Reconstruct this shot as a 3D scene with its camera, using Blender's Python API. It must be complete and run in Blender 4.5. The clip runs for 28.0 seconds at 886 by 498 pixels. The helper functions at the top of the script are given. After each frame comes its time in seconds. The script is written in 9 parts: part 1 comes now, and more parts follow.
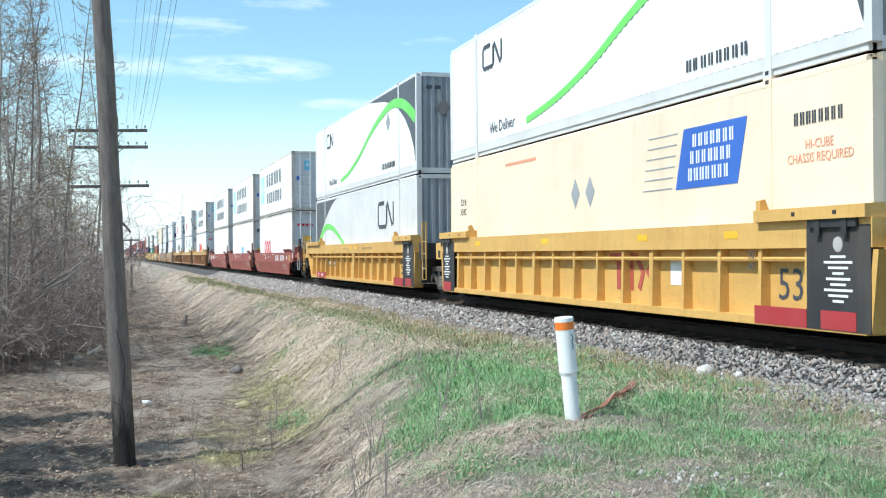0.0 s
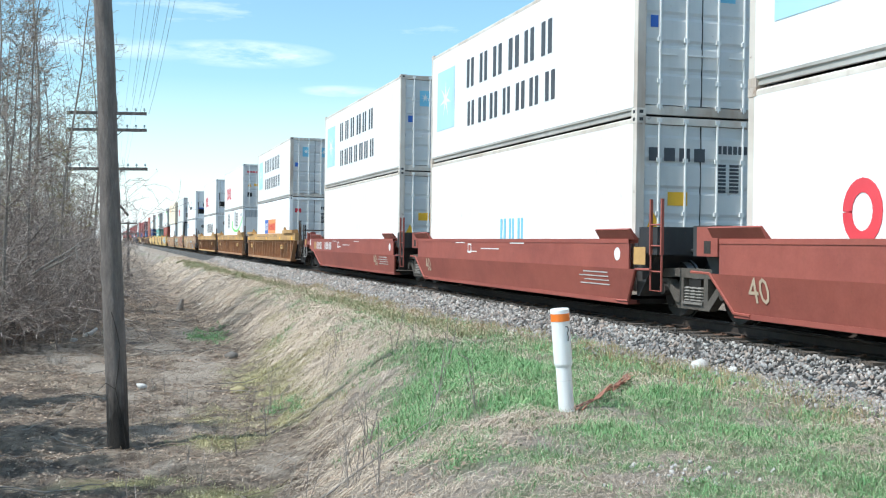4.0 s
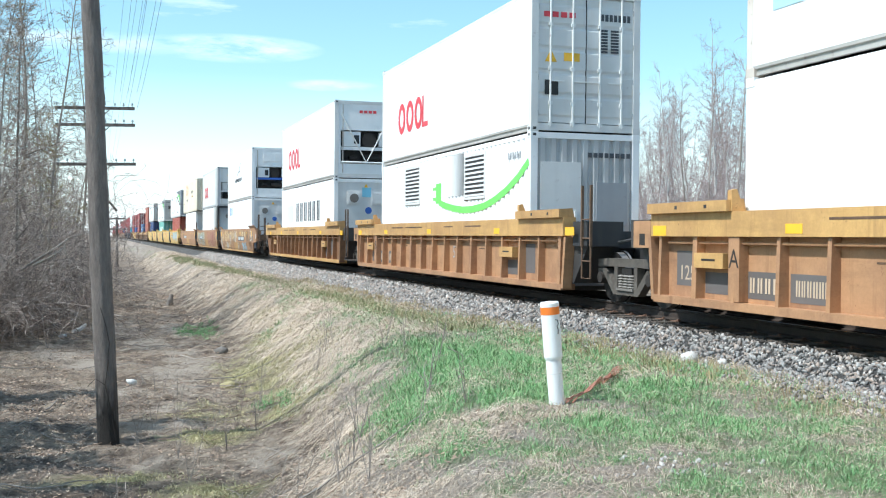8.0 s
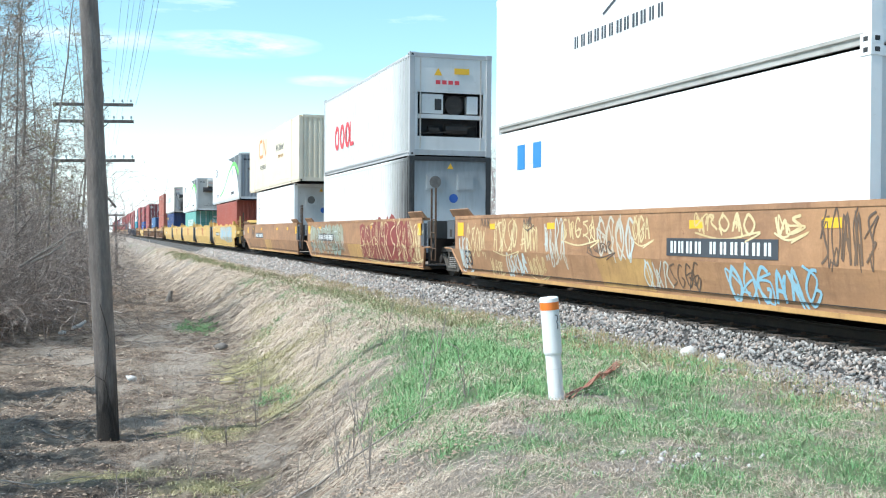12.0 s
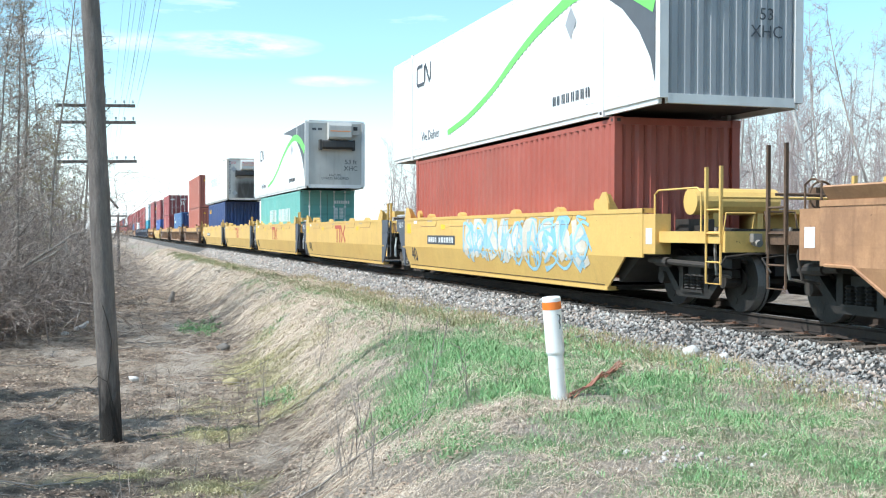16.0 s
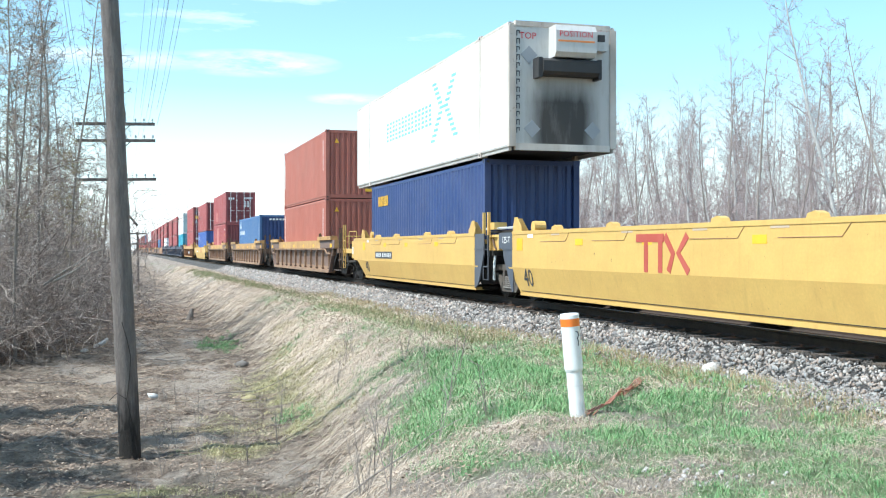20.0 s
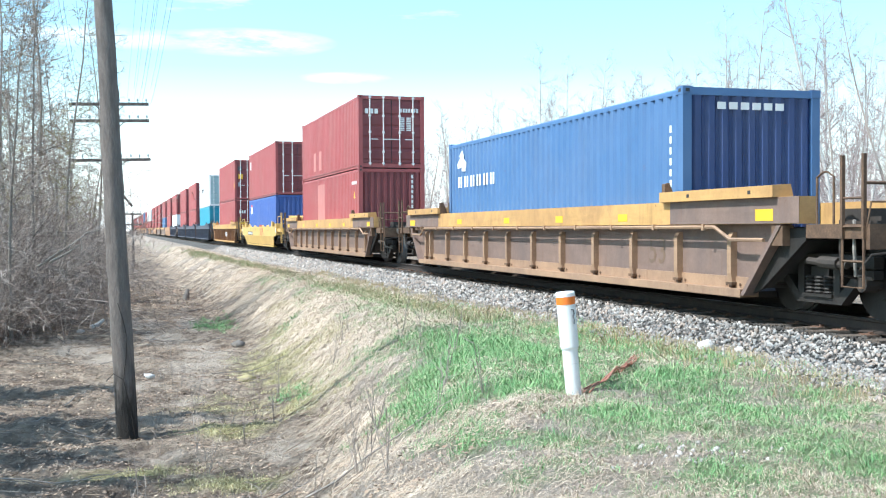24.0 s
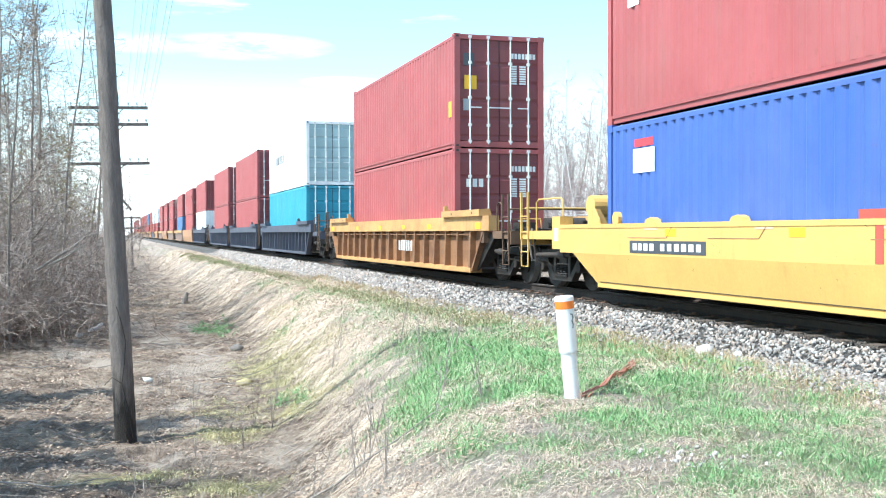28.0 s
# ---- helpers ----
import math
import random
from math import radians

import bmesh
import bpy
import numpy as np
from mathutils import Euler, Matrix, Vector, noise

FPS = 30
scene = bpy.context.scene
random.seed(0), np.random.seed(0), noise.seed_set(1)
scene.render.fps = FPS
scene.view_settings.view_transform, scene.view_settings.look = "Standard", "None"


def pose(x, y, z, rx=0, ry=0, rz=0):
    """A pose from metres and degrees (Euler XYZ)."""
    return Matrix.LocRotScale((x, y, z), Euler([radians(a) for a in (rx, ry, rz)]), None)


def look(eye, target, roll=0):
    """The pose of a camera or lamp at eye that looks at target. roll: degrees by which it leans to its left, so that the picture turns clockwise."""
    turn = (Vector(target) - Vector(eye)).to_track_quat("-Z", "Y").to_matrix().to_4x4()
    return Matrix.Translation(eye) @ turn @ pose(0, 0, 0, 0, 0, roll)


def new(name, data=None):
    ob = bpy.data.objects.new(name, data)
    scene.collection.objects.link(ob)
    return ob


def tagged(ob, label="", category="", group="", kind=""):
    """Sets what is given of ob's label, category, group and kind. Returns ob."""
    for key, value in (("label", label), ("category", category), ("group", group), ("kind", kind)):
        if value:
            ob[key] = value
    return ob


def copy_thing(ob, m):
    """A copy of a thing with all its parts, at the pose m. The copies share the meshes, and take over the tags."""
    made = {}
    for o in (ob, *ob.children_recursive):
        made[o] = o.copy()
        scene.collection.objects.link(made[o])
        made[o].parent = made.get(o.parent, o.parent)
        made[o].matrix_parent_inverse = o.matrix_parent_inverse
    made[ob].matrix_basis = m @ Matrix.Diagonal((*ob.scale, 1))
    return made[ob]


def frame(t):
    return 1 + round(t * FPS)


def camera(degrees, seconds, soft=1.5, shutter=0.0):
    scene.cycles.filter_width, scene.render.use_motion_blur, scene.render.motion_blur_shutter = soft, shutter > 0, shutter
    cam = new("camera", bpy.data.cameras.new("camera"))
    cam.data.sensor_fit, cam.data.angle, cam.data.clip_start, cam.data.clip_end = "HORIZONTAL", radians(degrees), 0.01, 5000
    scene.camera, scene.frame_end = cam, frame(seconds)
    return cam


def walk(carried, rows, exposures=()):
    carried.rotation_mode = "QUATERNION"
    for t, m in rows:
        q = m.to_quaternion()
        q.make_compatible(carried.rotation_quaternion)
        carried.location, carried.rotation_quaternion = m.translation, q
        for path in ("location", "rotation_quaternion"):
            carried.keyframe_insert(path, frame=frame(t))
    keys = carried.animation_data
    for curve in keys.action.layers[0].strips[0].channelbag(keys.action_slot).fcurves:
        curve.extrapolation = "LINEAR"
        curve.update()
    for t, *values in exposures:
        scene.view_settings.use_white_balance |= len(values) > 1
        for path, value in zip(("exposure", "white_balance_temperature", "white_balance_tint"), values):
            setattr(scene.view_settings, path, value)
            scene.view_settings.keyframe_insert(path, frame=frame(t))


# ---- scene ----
# Eye height over the rail top; the track runs along +y, its middle at x = TC.
EYE = (0.0, 0.0, 1.12)
TC = 9.536
SECONDS = 28.0
cam = camera(44.28, SECONDS, soft=1.15)
AIM = [
    (0.0, -16.801, 0.25, 0.381), (0.5, -16.646, -0.047, 0.171), (1.0, -16.679, -0.322, 0.142), (1.5, -16.615, -0.451, -0.08),
    (2.0, -16.761, -0.376, 0.169), (2.5, -16.661, -0.251, -0.301), (3.0, -16.705, -0.468, -0.578), (3.5, -16.899, -0.302, -0.774),
    (5.5, -17.185, -0.52, -0.571), (6.0, -17.301, -0.785, -0.699), (6.5, -17.379, -0.8, -0.848), (7.0, -17.443, -0.819, -0.587),
    (7.5, -17.498, -0.826, -0.584), (8.0, -17.488, -0.624, -0.484), (8.5, -17.575, -0.674, -0.519), (9.0, -17.664, -0.797, -0.483),
    (9.5, -17.65, -0.671, -0.226), (10.0, -17.576, -0.645, -0.3), (10.5, -17.589, -0.674, -0.316), (11.0, -17.55, -0.622, -0.313),
    (11.5, -17.496, -0.635, -0.306), (12.0, -17.527, -0.857, -0.322), (12.5, -17.633, -1.042, -0.339), (14.5, -17.527, -0.192, -0.572),
    (15.0, -17.531, -0.472, -0.406), (15.5, -17.469, -0.798, -0.296), (16.0, -17.417, -0.86, -0.164), (16.5, -17.437, -0.715, -0.075),
    (17.0, -17.404, -0.671, -0.15), (17.5, -17.354, -0.677, -0.222), (18.0, -17.449, -0.528, -0.041), (18.5, -17.521, -0.737, 0.041),
    (19.0, -17.525, -0.519, -0.143), (19.5, -17.274, -0.117, -0.298), (20.0, -16.476, 0.026, -0.056), (20.5, -16.349, -0.063, 0.052),
    (21.0, -16.157, -0.379, 0.106), (21.5, -16.245, -0.596, 0.043), (23.5, -16.828, -0.953, 0.285), (24.0, -16.715, -1.084, 0.253),
    (24.5, -16.769, -1.192, 0.339), (25.0, -16.834, -1.061, 0.449), (25.5, -16.836, -0.928, 0.184), (26.0, -16.802, -0.786, 0.157),
    (26.5, -16.782, -1.126, -0.173), (27.0, -16.842, -0.836, -0.301), (27.5, -16.895, -0.893, -0.148), (28.0, -16.769, -0.867, 0.165),
]

EXPOSURES = [(t, e, 6050, 6) for t, e in ((0.0, 0.59), (6.0, 0.63), (9.0, 0.80), (12.0, 0.84), (17.0, 0.93), (21.0, 0.95), (24.0, 1.20), (28.0, 1.40))]
walk(cam, [(t, pose(*EYE, 90 + p, r, yw)) for t, yw, p, r in AIM], EXPOSURES)

# ---- light ----
SUN = Vector((-0.57, -0.055, 0.80)).normalized()
sun_data = bpy.data.lights.new("sun", "SUN")
sun_data.energy, sun_data.angle, sun_data.color = 3.5, radians(0.53), (1.0, 0.975, 0.94)
sun = new("sun", sun_data)
sun.matrix_world = look(SUN * 200, (0, 0, 0))


def node(nt, kind, **kw):
    n = nt.nodes.new(kind)
    for k, v in kw.items():
        n.inputs[k].default_value = v
    return n


def sky_world():
    w = bpy.data.worlds.new("sky")
    scene.world = w
    w.use_nodes = True
    nt = w.node_tree
    nt.nodes.clear()
    out = nt.nodes.new("ShaderNodeOutputWorld")
    bg = node(nt, "ShaderNodeBackground", Strength=0.13)
    sky = nt.nodes.new("ShaderNodeTexSky")
    sky.sky_type, sky.sun_disc = "NISHITA", False
    sky.sun_elevation = math.asin(SUN.z)
    sky.sun_rotation = math.atan2(SUN.x, SUN.y)
    sky.air_density, sky.dust_density, sky.ozone_density = 1.0, 1.0, 1.0
    tint = nt.nodes.new("ShaderNodeMix")
    tint.data_type, tint.blend_type = "RGBA", "MULTIPLY"
    tint.inputs[0].default_value = 1.0
    tint.inputs[7].default_value = (0.90, 1.07, 1.0, 1)
    nt.links.new(sky.outputs[0], tint.inputs[6])
    co = nt.nodes.new("ShaderNodeTexCoord")
    # thin cirrus drawn out along the horizon
    mp = node(nt, "ShaderNodeMapping", Scale=(2.2, 2.2, 13.0), Location=(0.35, 0.1, 0.2))
    nz = node(nt, "ShaderNodeTexNoise", Scale=1.6, Detail=7.0, Roughness=0.6)
    ramp = nt.nodes.new("ShaderNodeValToRGB")
    ramp.color_ramp.elements[0].position, ramp.color_ramp.elements[1].position = 0.60, 0.80
    low = nt.nodes.new("ShaderNodeSeparateXYZ")
    haze = node(nt, "ShaderNodeMapRange")
    for i, v in zip((1, 2, 3, 4), (0.0, 0.145, 0.74, 0.0)):
        haze.inputs[i].default_value = v
    top = nt.nodes.new("ShaderNodeMath")
    top.operation = "MAXIMUM"
    mixc = nt.nodes.new("ShaderNodeMix")
    mixc.data_type = "RGBA"
    mixc.inputs[7].default_value = (7.2, 7.4, 7.6, 1)
    soft = nt.nodes.new("ShaderNodeMath")
    soft.operation, soft.inputs[1].default_value = "MULTIPLY", 0.85
    def calc(kind, a, b=0.0):
        n = nt.nodes.new("ShaderNodeMath")
        n.operation = kind
        for i, v in enumerate((a, b)):
            if isinstance(v, bpy.types.NodeSocket):
                nt.links.new(v, n.inputs[i])
            else:
                n.inputs[i].default_value = v
        return n.outputs[0]
    bearing = calc("DIVIDE", low.outputs[0], calc("MAXIMUM", low.outputs[1], 0.05))
    streaks = 0.0
    for a0, wa, e0, we, k in ((0.115, 0.085, 0.166, 0.013, 1.0), (0.02, 0.16, 0.166, 0.010, 0.55), (0.205, 0.05, 0.136, 0.006, 0.75), (0.07, 0.13, 0.062, 0.02, 0.5)):
        da = calc("POWER", calc("ABSOLUTE", calc("DIVIDE", calc("SUBTRACT", bearing, a0), wa)), 2.0)
        de = calc("POWER", calc("ABSOLUTE", calc("DIVIDE", calc("SUBTRACT", low.outputs[2], e0), we)), 2.0)
        one = calc("MULTIPLY", calc("MAXIMUM", calc("SUBTRACT", 1.0, calc("ADD", da, de)), 0.0), k)
        streaks = one if streaks == 0.0 else calc("MAXIMUM", streaks, one)
    # ragged, feathered edges
    mq = node(nt, "ShaderNodeMapping", Scale=(9.0, 9.0, 42.0))
    nt.links.new(co.outputs["Generated"], mq.inputs[0])
    nq = node(nt, "ShaderNodeTexNoise", Scale=1.3, Detail=8.0, Roughness=0.62)
    nt.links.new(mq.outputs[0], nq.inputs[0])
    rq = node(nt, "ShaderNodeMapRange")
    for i, v in zip((1, 2, 3, 4), (0.34, 0.62, 0.0, 1.15)):
        rq.inputs[i].default_value = v
    nt.links.new(nq.outputs[0], rq.inputs[0])
    streaks = calc("MULTIPLY", streaks, rq.outputs[0])
    grain = calc("ADD", calc("MULTIPLY", nz.outputs[0], 1.5), 0.15)
    streaks = calc("MULTIPLY", streaks, grain)
    nt.links.new(co.outputs["Generated"], mp.inputs[0])
    nt.links.new(mp.outputs[0], nz.inputs[0])
    nt.links.new(nz.outputs[0], ramp.inputs[0])
    nt.links.new(co.outputs["Generated"], low.inputs[0])
    nt.links.new(low.outputs[2], haze.inputs[0])
    nt.links.new(ramp.outputs[0], soft.inputs[0])
    nt.links.new(calc("MAXIMUM", soft.outputs[0], streaks), top.inputs[0])
    nt.links.new(haze.outputs[0], top.inputs[1])
    nt.links.new(top.outputs[0], mixc.inputs[0])
    nt.links.new(tint.outputs[2], mixc.inputs[6])
    nt.links.new(mixc.outputs[2], bg.inputs[0])
    nt.links.new(bg.outputs[0], out.inputs[0])


sky_world()


# ---- materials ----
def base_mat(name):
    m = bpy.data.materials.new(name)
    m.use_nodes = True
    nt = m.node_tree
    bsdf = nt.nodes["Principled BSDF"]
    return m, nt, bsdf


def mixed(nt, fac, a, b, blend="MIX"):
    """A colour mix; fac, a, b: sockets or values."""
    n = nt.nodes.new("ShaderNodeMix")
    n.data_type, n.blend_type = "RGBA", blend
    for i, v in ((0, fac), (6, a), (7, b)):
        if isinstance(v, bpy.types.NodeSocket):
            nt.links.new(v, n.inputs[i])
        else:
            n.inputs[i].default_value = v if i == 0 else (*v[:3], 1)
    return n.outputs[2]


def noise_of(nt, vec, scale, detail=4.0, rough=0.6, lo=0.4, hi=0.6):
    nz = node(nt, "ShaderNodeTexNoise", Scale=scale, Detail=detail, Roughness=rough)
    nt.links.new(vec, nz.inputs[0])
    r = node(nt, "ShaderNodeMapRange")
    r.inputs[1].default_value, r.inputs[2].default_value = lo, hi
    nt.links.new(nz.outputs[0], r.inputs[0])
    return r.outputs[0]


def shifted(nt, stretch=(1, 1, 1)):
    """Object coordinates, moved by each object's own random number."""
    co = nt.nodes.new("ShaderNodeTexCoord")
    info = nt.nodes.new("ShaderNodeObjectInfo")
    mul = nt.nodes.new("ShaderNodeMath")
    mul.operation, mul.inputs[1].default_value = "MULTIPLY", 37.0
    nt.links.new(info.outputs["Random"], mul.inputs[0])
    mp = node(nt, "ShaderNodeMapping", Scale=stretch)
    nt.links.new(co.outputs["Object"], mp.inputs[0])
    nt.links.new(mul.outputs[0], mp.inputs[1])
    return mp.outputs[0], info.outputs["Random"]


def scaled(nt, sock, k):
    n = nt.nodes.new("ShaderNodeMath")
    n.operation, n.inputs[1].default_value = "MULTIPLY", k
    nt.links.new(sock, n.inputs[0])
    return n.outputs[0]


def bumped(nt, bsdf, height, strength, dist=0.01):
    b = node(nt, "ShaderNodeBump", Strength=strength, Distance=dist)
    nt.links.new(height, b.inputs["Height"])
    nt.links.new(b.outputs[0], bsdf.inputs["Normal"])


MATS = {}


def paint(name, col, dirt=0.25, rust=0.08, rough=0.45, metal=0.0, grime=(0.16, 0.13, 0.10)):
    """Weathered paint: faded patches, vertical streaks of grime, specks of rust."""
    if name in MATS:
        return MATS[name]
    m, nt, bsdf = base_mat(name)
    vec, rnd = shifted(nt)
    drip, _ = shifted(nt, (3.2, 3.2, 0.28))
    fade = noise_of(nt, vec, 0.9, 5.0, 0.6, 0.35, 0.75)
    pale = tuple(min(1, c * 1.12 + 0.015) for c in col)
    c = mixed(nt, fade, col, pale)
    blotch = noise_of(nt, vec, 0.5, 4.0, 0.55, 0.42, 0.72)
    c = mixed(nt, scaled(nt, blotch, dirt * 0.75), c, grime)
    streak = noise_of(nt, drip, 1.3, 3.0, 0.5, 0.52, 0.82)
    c = mixed(nt, scaled(nt, streak, dirt * 0.75), c, grime)
    speck = noise_of(nt, vec, 6.0, 8.0, 0.7, 0.62, 0.70)
    c = mixed(nt, scaled(nt, speck, rust * 6 if rust < 0.15 else 0.9), c, (0.16, 0.06, 0.025))
    nt.links.new(c, bsdf.inputs["Base Color"])
    bsdf.inputs["Roughness"].default_value, bsdf.inputs["Metallic"].default_value = rough, metal
    r = noise_of(nt, vec, 3.0, 4.0, 0.6, 0.0, 1.0)
    rr = node(nt, "ShaderNodeMapRange")
    rr.inputs[3].default_value, rr.inputs[4].default_value = rough - 0.1, rough + 0.2
    nt.links.new(r, rr.inputs[0])
    nt.links.new(rr.outputs[0], bsdf.inputs["Roughness"])
    bumped(nt, bsdf, r, 0.08, 0.004)
    MATS[name] = m
    return m


def car_paint(name, col, second, rough=0.62, worn=0.5, rust=0.3):
    """Sun-bleached rail-car paint: mottled patches, rust bleeding down, scuffs and fine dirt."""
    m, nt, bsdf = base_mat(name)
    vec, rnd = shifted(nt)
    drip, _ = shifted(nt, (2.2, 2.2, 0.22))
    scuff, _ = shifted(nt, (1.0, 0.35, 3.5))
    c = mixed(nt, noise_of(nt, vec, 0.55, 6.0, 0.65, 0.40, 0.62), col, second)
    c = mixed(nt, scaled(nt, noise_of(nt, vec, 3.2, 7.0, 0.7, 0.45, 0.70), worn), c, tuple(min(1, x * 1.3 + 0.02) for x in col))
    c = mixed(nt, scaled(nt, noise_of(nt, scuff, 1.4, 7.0, 0.7, 0.52, 0.72), worn * 0.8), c, tuple(x * 0.55 for x in second))
    c = mixed(nt, scaled(nt, noise_of(nt, drip, 2.6, 5.0, 0.6, 0.56, 0.80), rust), c, (0.15, 0.065, 0.03))
    c = mixed(nt, noise_of(nt, vec, 7.0, 9.0, 0.75, 0.64, 0.70), c, (0.12, 0.052, 0.026))
    fine = noise_of(nt, vec, 26.0, 6.0, 0.7, 0.3, 0.7)
    c = mixed(nt, scaled(nt, fine, 0.22), c, tuple(x * 0.5 for x in second))
    nt.links.new(c, bsdf.inputs["Base Color"])
    bsdf.inputs["Roughness"].default_value = rough
    bumped(nt, bsdf, fine, 0.12, 0.003)
    MATS[name] = m
    return m


def sooted(name, col, axis, start, end, soot=(0.035, 0.033, 0.032), limit=0.0):
    """White paint with a soot stain that thins out along one axis of its thing."""
    m, nt, bsdf = base_mat(name)
    co = nt.nodes.new("ShaderNodeTexCoord")
    sep = nt.nodes.new("ShaderNodeSeparateXYZ")
    nt.links.new(co.outputs["Object"], sep.inputs[0])
    mp = node(nt, "ShaderNodeMapping", Scale=(2.5, 2.5, 0.5))
    nt.links.new(co.outputs["Object"], mp.inputs[0])
    wob = noise_of(nt, mp.outputs[0], 1.6, 6.0, 0.65, 0.25, 0.75)
    r = node(nt, "ShaderNodeMapRange")
    r.inputs[1].default_value, r.inputs[2].default_value, r.inputs[3].default_value, r.inputs[4].default_value = start, end, 1.0, 0.0
    nt.links.new(sep.outputs[axis], r.inputs[0])
    mul = nt.nodes.new("ShaderNodeMath")
    mul.operation = "MULTIPLY"
    nt.links.new(r.outputs[0], mul.inputs[0])
    lift = node(nt, "ShaderNodeMapRange")
    lift.inputs[3].default_value, lift.inputs[4].default_value = 0.85, 1.2
    nt.links.new(wob, lift.inputs[0])
    nt.links.new(lift.outputs[0], mul.inputs[1])
    fac = mul.outputs[0]
    if limit:
        ab = nt.nodes.new("ShaderNodeMath")
        ab.operation = "ABSOLUTE"
        nt.links.new(sep.outputs[0], ab.inputs[0])
        q = node(nt, "ShaderNodeMapRange")
        q.inputs[1].default_value, q.inputs[2].default_value, q.inputs[3].default_value, q.inputs[4].default_value = limit * 0.6, limit * 1.25, 1.0, 0.12
        nt.links.new(ab.outputs[0], q.inputs[0])
        m2 = nt.nodes.new("ShaderNodeMath")
        m2.operation, m2.use_clamp = "MULTIPLY", True
        nt.links.new(fac, m2.inputs[0])
        nt.links.new(q.outputs[0], m2.inputs[1])
        fac = m2.outputs[0]
    dirt = noise_of(nt, mp.outputs[0], 4.0, 6.0, 0.6, 0.5, 0.8)
    c = mixed(nt, scaled(nt, dirt, 0.35), col, (0.30, 0.26, 0.20))
    nt.links.new(mixed(nt, fac, c, soot), bsdf.inputs["Base Color"])
    bsdf.inputs["Roughness"].default_value = 0.5
    MATS[name] = m
    return m


def grainy(name, a, b, scale=4.0, rough=0.9, bump=0.4, stretch=(1, 1, 1), dist=0.02, third=None):
    if name in MATS:
        return MATS[name]
    m, nt, bsdf = base_mat(name)
    vec, rnd = shifted(nt, stretch)
    f1 = noise_of(nt, vec, scale, 8.0, 0.65, 0.32, 0.68)
    f2 = noise_of(nt, vec, scale * 7, 4.0, 0.6, 0.35, 0.65)
    c = mixed(nt, f1, a, b)
    c = mixed(nt, scaled(nt, f2, 0.45), c, third or tuple(x * 0.45 for x in a))
    c = mixed(nt, scaled(nt, rnd, 0.35), c, tuple(min(1, x * 1.35) for x in b))
    nt.links.new(c, bsdf.inputs["Base Color"])
    bsdf.inputs["Roughness"].default_value = rough
    bumped(nt, bsdf, f2, bump, dist)
    MATS[name] = m
    return m


def islands(name, cols, rough=0.85, patch=0.35, other=None):
    """One colour of a few for every loose island of a mesh."""
    if name in MATS:
        return MATS[name]
    m, nt, bsdf = base_mat(name)
    g = nt.nodes.new("ShaderNodeNewGeometry")
    r = nt.nodes.new("ShaderNodeValToRGB")
    els = r.color_ramp.elements
    while len(els) < len(cols):
        els.new(0.5)
    for i, cc in enumerate(cols):
        els[i].position = i / (len(cols) - 1)
        els[i].color = (*cc, 1)
    nt.links.new(g.outputs["Random Per Island"], r.inputs[0])
    vec, _ = shifted(nt)
    f = noise_of(nt, vec, 1.1, 5.0, 0.65, 0.42, 0.66)
    c = mixed(nt, scaled(nt, f, patch), r.outputs[0], other or tuple(x * 0.6 for x in cols[0]))
    nt.links.new(c, bsdf.inputs["Base Color"])
    bsdf.inputs["Roughness"].default_value = rough
    MATS[name] = m
    return m


WHITE = paint("white_paint", (0.80, 0.80, 0.79), 0.10, 0.03, 0.4)
# on white boxes' ends: greyed for shade, warmed against blue skylight
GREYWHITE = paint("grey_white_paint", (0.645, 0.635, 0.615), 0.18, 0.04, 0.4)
SOOTY = paint("sooty_white_paint", (0.60, 0.60, 0.59), 0.55, 0.05, 0.5, grime=(0.10, 0.10, 0.10))
BEIGE = paint("beige_paint", (0.74, 0.645, 0.49), 0.15, 0.03, 0.45)
CREAM = paint("cream_paint", (0.80, 0.65, 0.48), 0.16, 0.03, 0.45)
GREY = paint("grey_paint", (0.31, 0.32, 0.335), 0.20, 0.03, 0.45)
CHAR = paint("charcoal_paint", (0.075, 0.082, 0.094), 0.15, 0.03, 0.45)
GREEN = paint("green_paint", (0.17, 0.62, 0.11), 0.05, 0.0, 0.45)
RED = paint("red_oxide_paint", (0.375, 0.115, 0.078), 0.20, 0.04, 0.5)
MAROON = paint("maroon_paint", (0.33, 0.075, 0.075), 0.22, 0.04, 0.5)
# maroon darkened for the boxes' shaded ends
SHADEMAROON = paint("shaded_maroon_paint", (0.19, 0.038, 0.042), 0.2, 0.03, 0.5)
BROWNRED = paint("brown_red_paint", (0.33, 0.075, 0.05), 0.20, 0.04, 0.5)
BLUE = paint("blue_paint", (0.062, 0.145, 0.30), 0.15, 0.03, 0.45)
NAVY = paint("navy_paint", (0.022, 0.05, 0.16), 0.15, 0.03, 0.45)
ROYAL = paint("royal_blue_paint", (0.045, 0.105, 0.34), 0.15, 0.03, 0.45)
SEAGREEN = paint("sea_green_paint", (0.15, 0.40, 0.35), 0.18, 0.03, 0.45)
TEAL = paint("teal_paint", (0.03, 0.28, 0.38), 0.15, 0.03, 0.45)
PALETEAL = paint("pale_grey_green_paint", (0.36, 0.48, 0.49), 0.2, 0.03, 0.45)
CARYELLOW = car_paint("car_yellow_paint", (0.68, 0.41, 0.12), (0.60, 0.345, 0.095), 0.55, 0.25, 0.30)
CARTAN = car_paint("rusty_tan_car_paint", (0.44, 0.235, 0.115), (0.31, 0.165, 0.09), 0.65, 0.5, 0.6)
